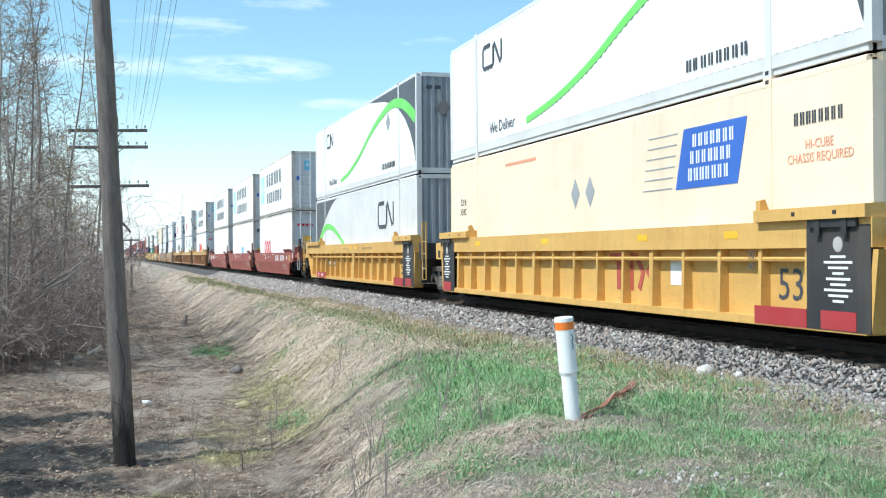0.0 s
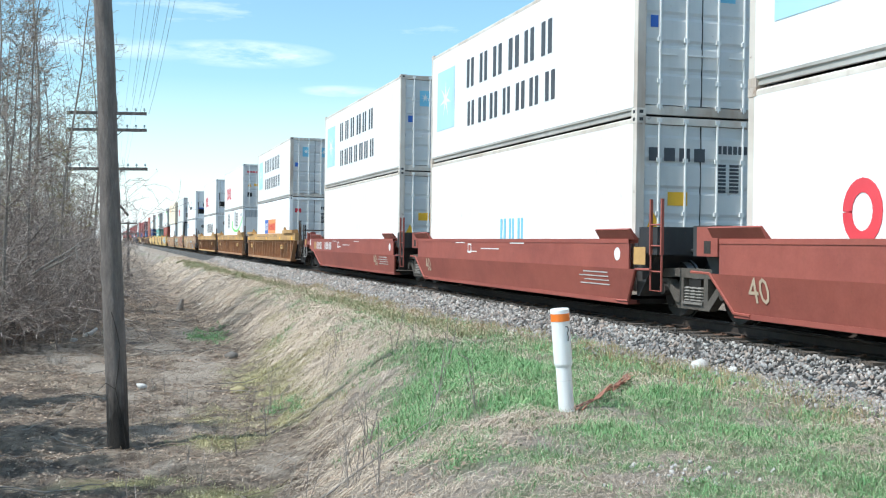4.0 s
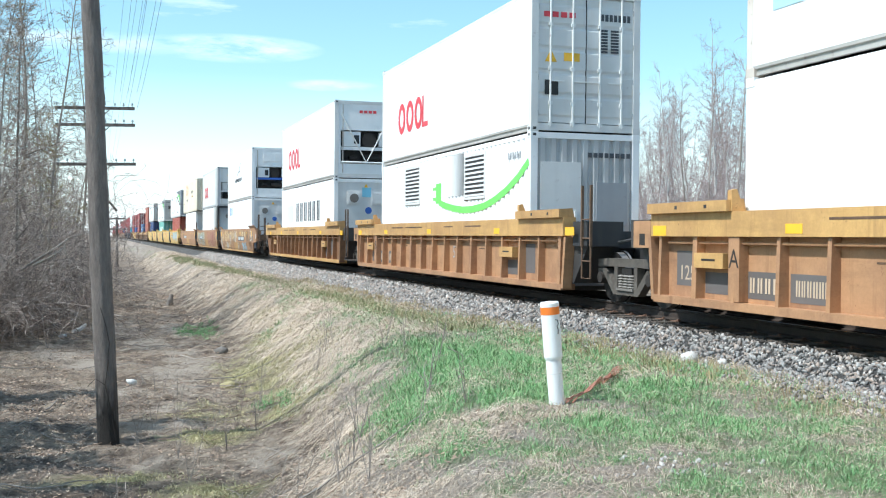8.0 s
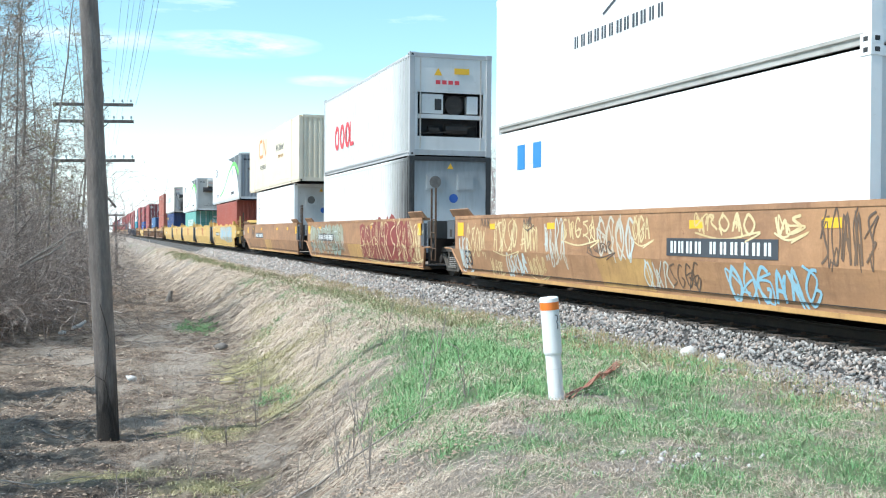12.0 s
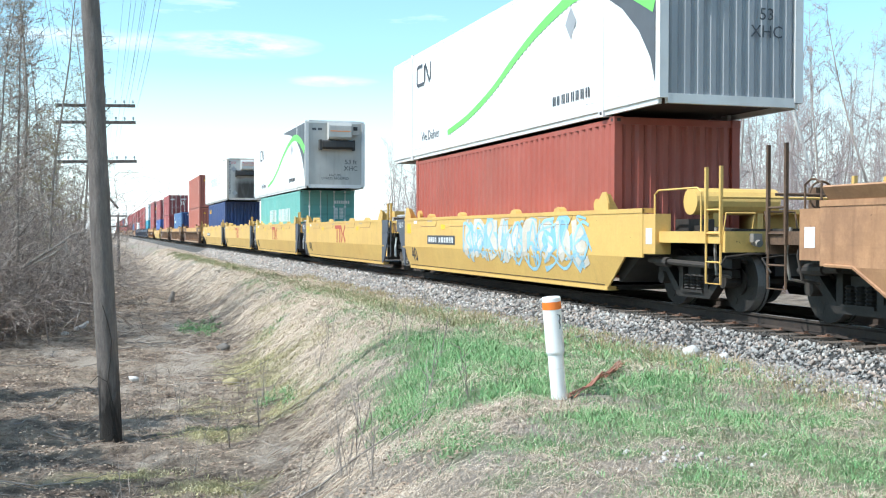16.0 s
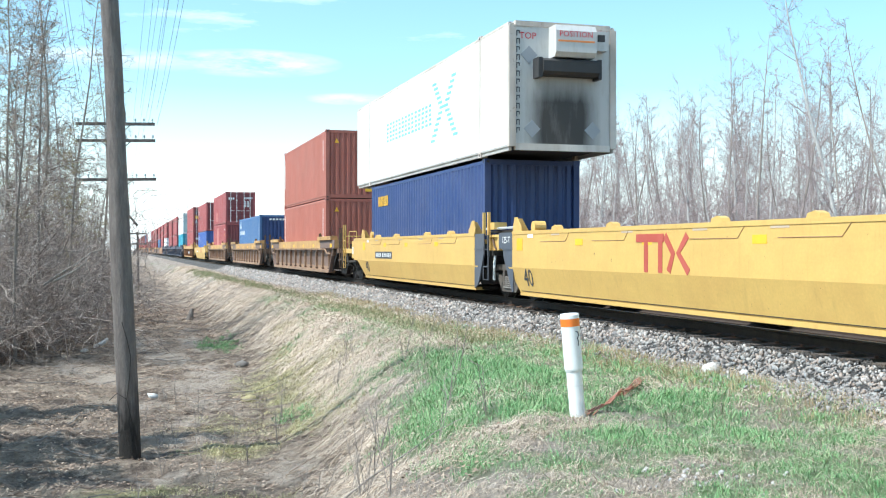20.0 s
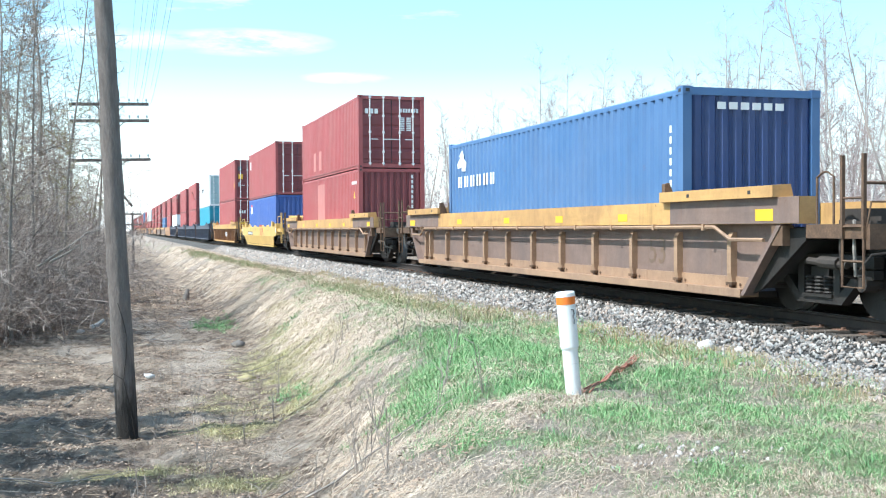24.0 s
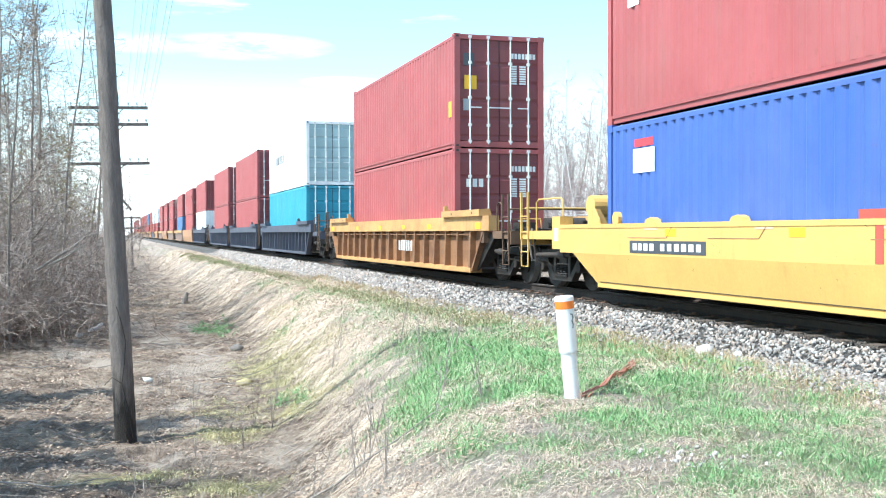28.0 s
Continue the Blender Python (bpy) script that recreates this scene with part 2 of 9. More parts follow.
CARRIB = car_paint("dark_rust_tan_car_paint", (0.27, 0.135, 0.06), (0.165, 0.082, 0.044), 0.65, 0.5, 0.6)
CARBRIGHT = car_paint("bright_yellow_car_paint", (0.68, 0.44, 0.13), (0.62, 0.38, 0.115), 0.5, 0.18, 0.22)
CARRED = car_paint("car_brown_red_paint", (0.34, 0.088, 0.062), (0.27, 0.068, 0.05), 0.6, 0.25, 0.25)
CARBROWN = car_paint("brown_grey_car_paint", (0.215, 0.14, 0.108), (0.155, 0.11, 0.095), 0.65, 0.4, 0.45)
CARTOP = car_paint("dusty_yellow_chord_paint", (0.57, 0.335, 0.118), (0.42, 0.235, 0.094), 0.6, 0.4, 0.5)
CARDARK = paint("dark_slate_car_paint", (0.06, 0.07, 0.10), 0.25, 0.05, 0.6)
SLATE = paint("slate_grey_paint", (0.075, 0.085, 0.105), 0.25, 0.04, 0.55)
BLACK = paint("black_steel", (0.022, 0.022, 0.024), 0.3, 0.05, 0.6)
# dark steels, taken further down to include the shade under the cars
GRIMY = grainy("grimy_steel", (0.014, 0.012, 0.011), (0.050, 0.038, 0.030), 3.0, 0.75, 0.3, dist=0.006)
NEARBLACK = grainy("near_black_casting", (0.008, 0.0075, 0.007), (0.030, 0.024, 0.020), 3.0, 0.6, 0.3, dist=0.006)
DUSTY = grainy("dusty_cast_steel", (0.05, 0.042, 0.036), (0.13, 0.11, 0.09), 4.0, 0.7, 0.3, dist=0.006)
STEEL = grainy("dusty_spring_steel", (0.13, 0.115, 0.10), (0.25, 0.225, 0.20), 8.0, 0.55, 0.2, dist=0.003)
WHEELRIM = grainy("bright_wheel_tread", (0.12, 0.11, 0.105), (0.24, 0.225, 0.21), 6.0, 0.4, 0.15, dist=0.003)
DIRTYRAIL = paint("dirty_white_rail", (0.42, 0.40, 0.37), 0.5, 0.08, 0.55)
STAINED = paint("rust_stained_white", (0.62, 0.565, 0.50), 0.75, 0.14, 0.5, grime=(0.24, 0.14, 0.08))
RODWHITE = paint("white_rod_paint", (0.72, 0.72, 0.70), 0.15, 0.08, 0.4)
INK = paint("dark_ink", (0.05, 0.055, 0.065), 0.05, 0.0, 0.5)
LOGORED = paint("logo_red", (0.62, 0.045, 0.06), 0.05, 0.0, 0.5)
LOGOBLUE = paint("logo_blue", (0.035, 0.12, 0.45), 0.05, 0.0, 0.5)
MIDBLUE = paint("logo_mid_blue", (0.04, 0.22, 0.50), 0.05, 0.0, 0.5)
LOGOCYAN = paint("logo_pale_blue", (0.20, 0.50, 0.66), 0.05, 0.0, 0.5)
STARCYAN = paint("faded_panel_blue", (0.40, 0.64, 0.75), 0.15, 0.0, 0.5)
FADECYAN = paint("faded_pale_blue", (0.62, 0.72, 0.76), 0.1, 0.0, 0.5)
LOGOORANGE = paint("logo_orange", (0.80, 0.28, 0.08), 0.05, 0.0, 0.5)
MARKYELLOW = paint("marking_yellow", (0.82, 0.45, 0.02), 0.12, 0.0, 0.5)
MARKWHITE = paint("marking_white", (0.74, 0.74, 0.72), 0.08, 0.0, 0.5)
FADEDRED = paint("faded_orange_red_ink", (0.72, 0.30, 0.17), 0.1, 0.0, 0.5)
TTXRED = paint("marking_dull_red", (0.42, 0.075, 0.05), 0.1, 0.0, 0.55)
SIGNRED = paint("panel_red", (0.36, 0.03, 0.035), 0.1, 0.0, 0.5)
TAGBLUE = car_paint("spray_pale_blue", (0.24, 0.50, 0.66), (0.40, 0.57, 0.64), 0.5, 0.3, 0.0)
TAGWHITE = car_paint("spray_white", (0.66, 0.62, 0.55), (0.58, 0.50, 0.40), 0.55, 0.2, 0.0)
TAGRED = car_paint("spray_dark_red", (0.30, 0.055, 0.05), (0.24, 0.06, 0.05), 0.55, 0.2, 0.0)
TAGGREEN = car_paint("spray_green_grey", (0.27, 0.36, 0.30), (0.36, 0.31, 0.20), 0.55, 0.2, 0.0)
FADED = paint("faded_red_paint", (0.46, 0.17, 0.15), 0.2, 0.04, 0.6)
CHARRED = grainy("charred_wood", (0.025, 0.021, 0.018), (0.075, 0.062, 0.052), 3.0, 0.95, 0.6, (6.0, 6.0, 0.6))
SOOTSIDE = sooted("soot_stained_side", (0.70, 0.70, 0.68), 1, 0.1, 3.0)
SOOTSIDE2 = sooted("lightly_sooted_side", (0.68, 0.69, 0.67), 1, -1.2, 2.2, (0.12, 0.12, 0.12))
SOOTPATCH = sooted("soot_beside_vent", (0.78, 0.78, 0.77), 1, 4.1, 5.3, (0.10, 0.10, 0.10))
SOOTEND = sooted("soot_blackened_end", (0.60, 0.62, 0.62), 2, 3.3, 1.3, (0.07, 0.075, 0.08))
TANKEND = sooted("end_stained_below_tank", (0.58, 0.565, 0.535), 2, 1.1, 1.9, (0.05, 0.042, 0.036), 0.75)
# grey standing for shade on a white box's pod end, plus grime
SHADEGREY = paint("shaded_grey_end_paint", (0.47, 0.455, 0.425), 0.4, 0.04, 0.5)
RIBTAN = car_paint("worn_tan_rib_paint", (0.36, 0.225, 0.135), (0.26, 0.165, 0.11), 0.65, 0.4, 0.4)
PANELGREY = paint("faded_dark_grey_panel", (0.115, 0.10, 0.095), 0.2, 0.05, 0.6)
PANELPALE = paint("faded_pale_marking", (0.50, 0.38, 0.27), 0.2, 0.0, 0.6)
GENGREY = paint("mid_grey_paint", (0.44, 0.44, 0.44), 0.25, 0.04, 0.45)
RUSTY = grainy("rusty_brown_steel", (0.06, 0.035, 0.023), (0.17, 0.098, 0.056), 5.0, 0.75, 0.3, dist=0.004)
TAGCREAM = car_paint("spray_cream", (0.76, 0.63, 0.37), (0.62, 0.45, 0.22), 0.55, 0.2, 0.0)
TAGSKY = car_paint("spray_pale_sky", (0.56, 0.62, 0.61), (0.54, 0.46, 0.34), 0.55, 0.2, 0.0)
TAGINK = car_paint("spray_faded_black", (0.12, 0.085, 0.065), (0.20, 0.12, 0.07), 0.55, 0.1, 0.0)
RUBBER = paint("black_seal", (0.03, 0.03, 0.032), 0.1, 0.0, 0.6)


# ---- mesh tools ----
class Geo:
    """Collects corners and faces, then becomes one mesh."""

    def __init__(self):
        self.v, self.f = [], []

    def box(self, x0, x1, y0, y1, z0, z1):
        n = len(self.v)
        self.v += [(x0, y0, z0), (x1, y0, z0), (x1, y1, z0), (x0, y1, z0), (x0, y0, z1), (x1, y0, z1), (x1, y1, z1), (x0, y1, z1)]
        self.f += [tuple(n + i for i in q) for q in ((0, 3, 2, 1), (4, 5, 6, 7), (0, 1, 5, 4), (1, 2, 6, 5), (2, 3, 7, 6), (3, 0, 4, 7))]
        return self

    def prism(self, poly, axis, a, b):
        """poly: corners in the two other axes (in x, y, z order), drawn out along axis from a to b."""
        n, k = len(self.v), len(poly)
        for w in (a, b):
            for p, q in poly:
                self.v.append((w, p, q) if axis == "x" else (p, w, q) if axis == "y" else (p, q, w))
        self.f.append(tuple(range(n, n + k)))
        self.f.append(tuple(range(n + 2 * k - 1, n + k - 1, -1)))
        for i in range(k):
            j = (i + 1) % k
            self.f.append((n + i, n + k + i, n + k + j, n + j))
        return self

    def rod(self, p, q, r, r2=None, sides=6):
        p, q = Vector(p), Vector(q)
        d = (q - p).normalized()
        a = d.orthogonal().normalized()
        b = d.cross(a)
        n = len(self.v)
        for c, rr in ((p, r), (q, r if r2 is None else r2)):
            for i in range(sides):
                w = 2 * math.pi * i / sides
                self.v.append(tuple(c + (a * math.cos(w) + b * math.sin(w)) * rr))
        for i in range(sides):
            j = (i + 1) % sides
            self.f.append((n + i, n + j, n + sides + j, n + sides + i))
        self.f.append(tuple(range(n + sides - 1, n - 1, -1)))
        self.f.append(tuple(range(n + sides, n + 2 * sides)))
        return self

    def path(self, pts, r, sides=6):
        """A bent rod in one piece; r: one radius, or one for every point."""
        P = [Vector(q) for q in pts]
        rs = r if isinstance(r, (list, tuple)) else [r] * len(P)
        n = len(self.v)
        side = None
        for i, q in enumerate(P):
            d = (P[min(i + 1, len(P) - 1)] - P[max(i - 1, 0)]).normalized()
            side = d.orthogonal().normalized() if side is None else (side - d * side.dot(d)).normalized()
            up = d.cross(side)
            for k in range(sides):
                w = 2 * math.pi * k / sides
                self.v.append(tuple(q + (side * math.cos(w) + up * math.sin(w)) * rs[i]))
        for i in range(len(P) - 1):
            o = n + i * sides
            for k in range(sides):
                j = (k + 1) % sides
                self.f.append((o + k, o + j, o + sides + j, o + sides + k))
        self.f.append(tuple(range(n + sides - 1, n - 1, -1)))
        self.f.append(tuple(range(n + sides * (len(P) - 1), n + sides * len(P))))
        return self

    def strip(self, pts, widths, x, thick=0.004):
        """A flat ribbon on a side wall: pts (y, z), its width at each, at the wall's place x, facing -x."""
        n = len(self.v)
        for i, (y, z) in enumerate(pts):
            a, b = pts[max(0, i - 1)], pts[min(len(pts) - 1, i + 1)]
            dy, dz = b[0] - a[0], b[1] - a[1]
            k = math.hypot(dy, dz) or 1
            ny, nz, w = -dz / k, dy / k, widths[i] / 2
            for xx in (x, x - thick):
                self.v += [(xx, y + ny * w, z + nz * w), (xx, y - ny * w, z - nz * w)]
        for i in range(len(pts) - 1):
            o, q = n + 4 * i, n + 4 * i + 4
            self.f += [(o + 2, q + 2, q + 3, o + 3), (o, o + 1, q + 1, q), (o, q, q + 2, o + 2), (o + 1, o + 3, q + 3, q + 1)]
        return self

    def mesh(self, name, mat, smooth=False):
        me = bpy.data.meshes.new(name)
        me.from_pydata(self.v, [], self.f)
        bm = bmesh.new()
        bm.from_mesh(me)
        bmesh.ops.recalc_face_normals(bm, faces=bm.faces)
        bm.to_mesh(me)
        bm.free()
        if mat:
            me.materials.append(mat)
        if smooth:
            me.polygons.foreach_set("use_smooth", [True] * len(me.polygons))
        return me


def raw_mesh(name, verts, faces, mat, smooth=False):
    """A mesh from arrays of corners and equal-sided faces."""
    me = bpy.data.meshes.new(name)
    verts, faces = np.asarray(verts, np.float32), np.asarray(faces, np.int32)
    k = faces.shape[1]
    me.vertices.add(len(verts))
    me.vertices.foreach_set("co", verts.ravel())
    me.loops.add(faces.size)
    me.loops.foreach_set("vertex_index", faces.ravel())
    me.polygons.add(len(faces))
    me.polygons.foreach_set("loop_start", np.arange(0, faces.size, k, dtype=np.int32))
    me.polygons.foreach_set("loop_total", np.full(len(faces), k, np.int32))
    if smooth:
        me.polygons.foreach_set("use_smooth", np.ones(len(faces), bool))
    me.update(calc_edges=True)
    me.validate()
    me.materials.append(mat)
    return me


CACHE = {}


def part(name, geo, mat, parent, label="", key=None, smooth=False):
    """One mesh object under a thing or a part. Alike pieces (same key) share their mesh."""
    full = (key, name, mat.name) if key is not None else None
    if full is not None and full in CACHE:
        me = CACHE[full]
    else:
        g = geo() if callable(geo) else geo
        me = g if isinstance(g, bpy.types.Mesh) else g.mesh(name, mat, smooth)
        if full is not None:
            CACHE[full] = me
    ob = new(name, me)
    ob.parent = parent
    return tagged(ob, label)


def thing(name, label, category, group=""):
    return tagged(new(name), label, category, group)


def written(name, text, mat, parent, size, at, facing="side", label="", squash=1.0, tilt=0.0):
    """Letters on a side wall (facing -x) or an end wall (facing -y); at: their middle; size: letter height."""
    cu = bpy.data.curves.new(name, "FONT")
    cu.body, cu.align_x, cu.align_y, cu.size, cu.extrude, cu.resolution_u = text, "CENTER", "CENTER", size / 0.72, 0.001, 2
    tmp = bpy.data.objects.new(name, cu)
    me = bpy.data.meshes.new_from_object(tmp)
    bpy.data.objects.remove(tmp)
    me.materials.clear()
    me.materials.append(mat)
    turn = Matrix.Translation(at) @ pose(0, 0, 0, 0, tilt, 0) @ (pose(0, 0, 0, 90, 0, -90) if facing == "side" else pose(0, 0, 0, 90, 0, 0))
    me.transform(turn @ Matrix.Diagonal((squash, 1, 1, 1)))
    me.name = name
    ob = new(name, me)
    ob.parent = parent
    return tagged(ob, label)


# ---- the train's course ----
def travel(t):
    return 13.0 * t + 0.009 * t * t


MOVING = []      # (thing, place along the train)
WHEELS = []      # wheelsets that turn


def rolling(ob, u):
    ob.location = (TC, u, 0)
    MOVING.append((ob, u))
    return ob


# ---- containers ----
def corrugated(y0, y1, z0, z1, x, depth, pitch, across="y"):
    """A trapezoid-corrugated wall with its crests at x (towards -x)."""
    g = Geo()
    n = max(2, round((y1 - y0) / pitch))
    p = (y1 - y0) / n
    prof = []
    for i in range(n):
        a = y0 + i * p
        prof += [(a, depth), (a + 0.12 * p, depth), (a + 0.32 * p, 0), (a + 0.72 * p, 0), (a + 0.92 * p, depth)]
    prof.append((y1, depth))
    for yy, d in prof:
        if across == "y":
            g.v += [(x + d, yy, z0), (x + d, yy, z1)]
        else:
            g.v += [(yy, x + d, z0), (yy, x + d, z1)]
    for i in range(len(prof) - 1):
        g.f.append((2 * i, 2 * i + 1, 2 * i + 3, 2 * i + 2))
    return g


def doors(c, W, H, mat, rods, bars=True):
    """Two leaves with recessed pressings, four lock rods, handles, hinges."""
    for s in (-1, 1):
        x0, x1 = (-W / 2 + 0.13, -0.012) if s < 0 else (0.012, W / 2 - 0.13)

        def leaf():
            k = 5
            step = (H - 0.55) / k
            prof = [(0.085, 0.19), (0.045, 0.19)]
            for i in range(k):
                za = 0.30 + i * step
                prof += [(0.045, za), (0.028, za + 0.05), (0.028, za + step - 0.10), (0.045, za + step - 0.05)]
            prof += [(0.045, H - 0.13), (0.085, H - 0.13)]
            return Geo().prism(prof, "x", x0, x1)
        d = part("door", leaf, mat, c, key=("leaf", W, H, s))
        for fx in (0.27, 0.73):
            xr = x0 + (x1 - x0) * fx

            def rod():
                g = Geo().rod((xr, 0.012, 0.10), (xr, 0.012, H - 0.06), 0.02)
                for z in (0.13, 0.55, 1.25, H - 0.75, H - 0.09):
                    g.box(xr - 0.045, xr + 0.045, -0.004, 0.045, z, z + 0.07)
                g.box(xr - 0.01, xr + 0.30 * -s, -0.012, 0.004, 1.02, 1.05) if s < 0 else g.box(xr - 0.30, xr + 0.01, -0.012, 0.004, 1.02, 1.05)
                return g
            part("lock_rod", rod, rods, d, key=("rod", W, H, s, fx))

        def seal():
            return Geo().box(x0 - 0.008, x0, 0.04, 0.07, 0.19, H - 0.13).box(x1, x1 + 0.008, 0.04, 0.07, 0.19, H - 0.13)
        part("seal", seal, RUBBER, d, key=("seal", W, H, s))
        for z in (0.32, 0.32 + (H - 0.75) / 3, 0.32 + 2 * (H - 0.75) / 3, H - 0.43):
            xa = -W / 2 + 0.02 if s < 0 else W / 2 - 0.16
            part("hinge", lambda: Geo().box(xa, xa + 0.14, 0.006, 0.05, z, z + 0.11), GREY if mat in (WHITE, GREYWHITE) else mat, d, key=("hinge", W, s, round(z, 2)))


def reefer_end(c, W, H, mat, style):
    """A cooling unit's end: frame, machinery bay with fan, control box, coils."""
    for i, (xa, xb, za, zb) in enumerate(((-W / 2 + 0.12, W / 2 - 0.12, H * 0.62, H - 0.12), (-W / 2 + 0.12, -W / 2 + 0.24, 0.17, H * 0.62), (W / 2 - 0.24, W / 2 - 0.12, 0.17, H * 0.62), (-W / 2 + 0.24, W / 2 - 0.24, 0.17, 0.55))):
        part("end_panel", lambda: Geo().box(xa, xb, 0.03, 0.08, za, zb), mat, c, key=("rfr", W, H, i))
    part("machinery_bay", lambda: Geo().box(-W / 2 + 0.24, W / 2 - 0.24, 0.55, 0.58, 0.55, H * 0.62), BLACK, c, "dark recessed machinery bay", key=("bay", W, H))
    part("condenser_fan", lambda: Geo().rod((0.12, 0.10, 1.45), (0.12, 0.16, 1.45), 0.27, sides=20), GRIMY, c, "grey round fan guard", key=("fan", H))
    part("control_box", lambda: Geo().box(-0.85, -0.22, 0.06, 0.3, 1.2, 1.75), mat, c, "white control box", key=("ctl", H))
    part("display", lambda: Geo().box(-0.47, -0.27, 0.052, 0.06, 1.3, 1.62), BLACK, c, "black display window", key=("dsp", H))
    part("side_box", lambda: Geo().box(0.5, 0.82, 0.06, 0.3, 1.22, 1.72), mat, c, key=("sbx", H))
    part("cross_beam", lambda: Geo().box(-0.95, 0.95, 0.05, 0.12, 1.06, 1.18), LOGOBLUE if style == "blue" else mat, c, "blue beam" if style == "blue" else "", key=("xbm", H, style))
    part("compressor", lambda: Geo().rod((-0.1, 0.3, 0.78), (0.55, 0.3, 0.78), 0.16, sides=10).rod((-0.6, 0.3, 0.75), (-0.3, 0.3, 0.75), 0.12, sides=10).path([(-0.9, 0.2, 0.65), (-0.2, 0.2, 0.68), (0.8, 0.2, 0.9)], 0.03), GRIMY, c, key=("cmp", H))
    for x in (-0.55, 0.12) if style == "blue" else ():
        part("access_cover", lambda: Geo().box(x, x + 0.58, 0.0, 0.03, H - 0.78, H - 0.32), mat, c, key=("acc", H, x))
    for x in (-W / 2 + 0.30, W / 2 - 0.34):
        part("rivet_strip", lambda: Geo().box(x, x + 0.04, 0.022, 0.03, 0.2, H - 0.14), STAINED, c, key=("rvs", W, H, round(x, 2)))
    if style == "truss":
        part("truss", lambda: Geo().path([(-0.95, 0.02, H - 0.5), (0.0, 0.02, 0.6), (0.95, 0.02, H - 0.5)], 0.035).path([(-0.95, 0.02, 0.6), (0.95, 0.02, 0.6)], 0.035), RODWHITE, c, "white crossed frame tubes", key=("trs", H))


def flat_end(c, W, H, mat, bits=True):
    part("end_panel", lambda: Geo().box(-W / 2 + 0.1, W / 2 - 0.1, 0.03, 0.08, 0.15, H - 0.1), mat, c, key=("flat", W, H))
    if bits:
        for x in (-0.72, 0.2):
            part("access_cover", lambda: Geo().box(x, x + 0.52, 0.0, 0.03, H - 0.95, H - 0.5).box(x + 0.05, x + 0.47, -0.012, 0, H - 0.9, H - 0.55), mat, c, key=("fcov", H, x))
        part("vent_disc", lambda: Geo().rod((-0.46, -0.03, H - 0.72), (-0.46, -0.005, H - 0.72), 0.17, sides=16), STEEL, c, "grey round vent", key=("vent", H))
        part("maker_oval", lambda: Geo().rod((0.1, 0.02, 1.72), (0.1, 0.029, 1.72), 0.13, sides=14), LOGOBLUE, c, "blue oval badge", key=("oval", H))
        part("warning_triangle", lambda: Geo().prism([(-0.09, H - 0.34), (0.09, H - 0.34), (0.0, H - 0.18)], "y", 0.02, 0.029), MARKYELLOW, c, "yellow warning triangle", key=("tri", H))


def pod_end(c, W, H, mat, words):
    """The front of a heated container with a cooling pod and a fuel tank hung on it."""
    part("end_panel", lambda: Geo().box(-W / 2 + 0.1, W / 2 - 0.1, 0.03, 0.08, 0.12, H - 0.08), mat, c, key=("podp", W, H))
    part("cooling_pod", lambda: Geo().prism([(-0.36, H - 0.12), (-0.42, H - 0.25), (-0.42, H - 0.72), (-0.32, H - 0.82), (0.03, H - 0.82), (0.03, H - 0.12)], "x", -0.35, 0.62), mat, c, "box-shaped cooling unit", key=("pod", H))
    part("pod_band", lambda: Geo().box(-0.3, 0.57, -0.428, -0.422, H - 0.5, H - 0.46), LOGOORANGE, c, "thin orange band", key=("podb", H))
    part("pod_control", lambda: Geo().box(0.68, 0.98, -0.2, 0.03, H - 0.62, H - 0.18), mat, c, key=("podc", H))
    part("pod_window", lambda: Geo().box(0.74, 0.92, -0.206, -0.2, H - 0.42, H - 0.26), BLACK, c, "black window", key=("podw", H))
    part("fuel_tank", lambda: Geo().prism([(-0.28, H - 1.22), (-0.36, H - 1.15), (-0.36, H - 0.92), (-0.28, H - 0.86), (0.03, H - 0.86), (0.03, H - 1.22)], "x", -0.62, 0.72), BLACK, c, "black under-slung tank", key=("tank", H))
    part("tank_cap", lambda: Geo().box(-0.72, -0.62, -0.3, 0.03, H - 1.28, H - 0.84).box(0.72, 0.80, -0.3, 0.03, H - 1.28, H - 0.84), BLACK, c, key=("tcap", H))


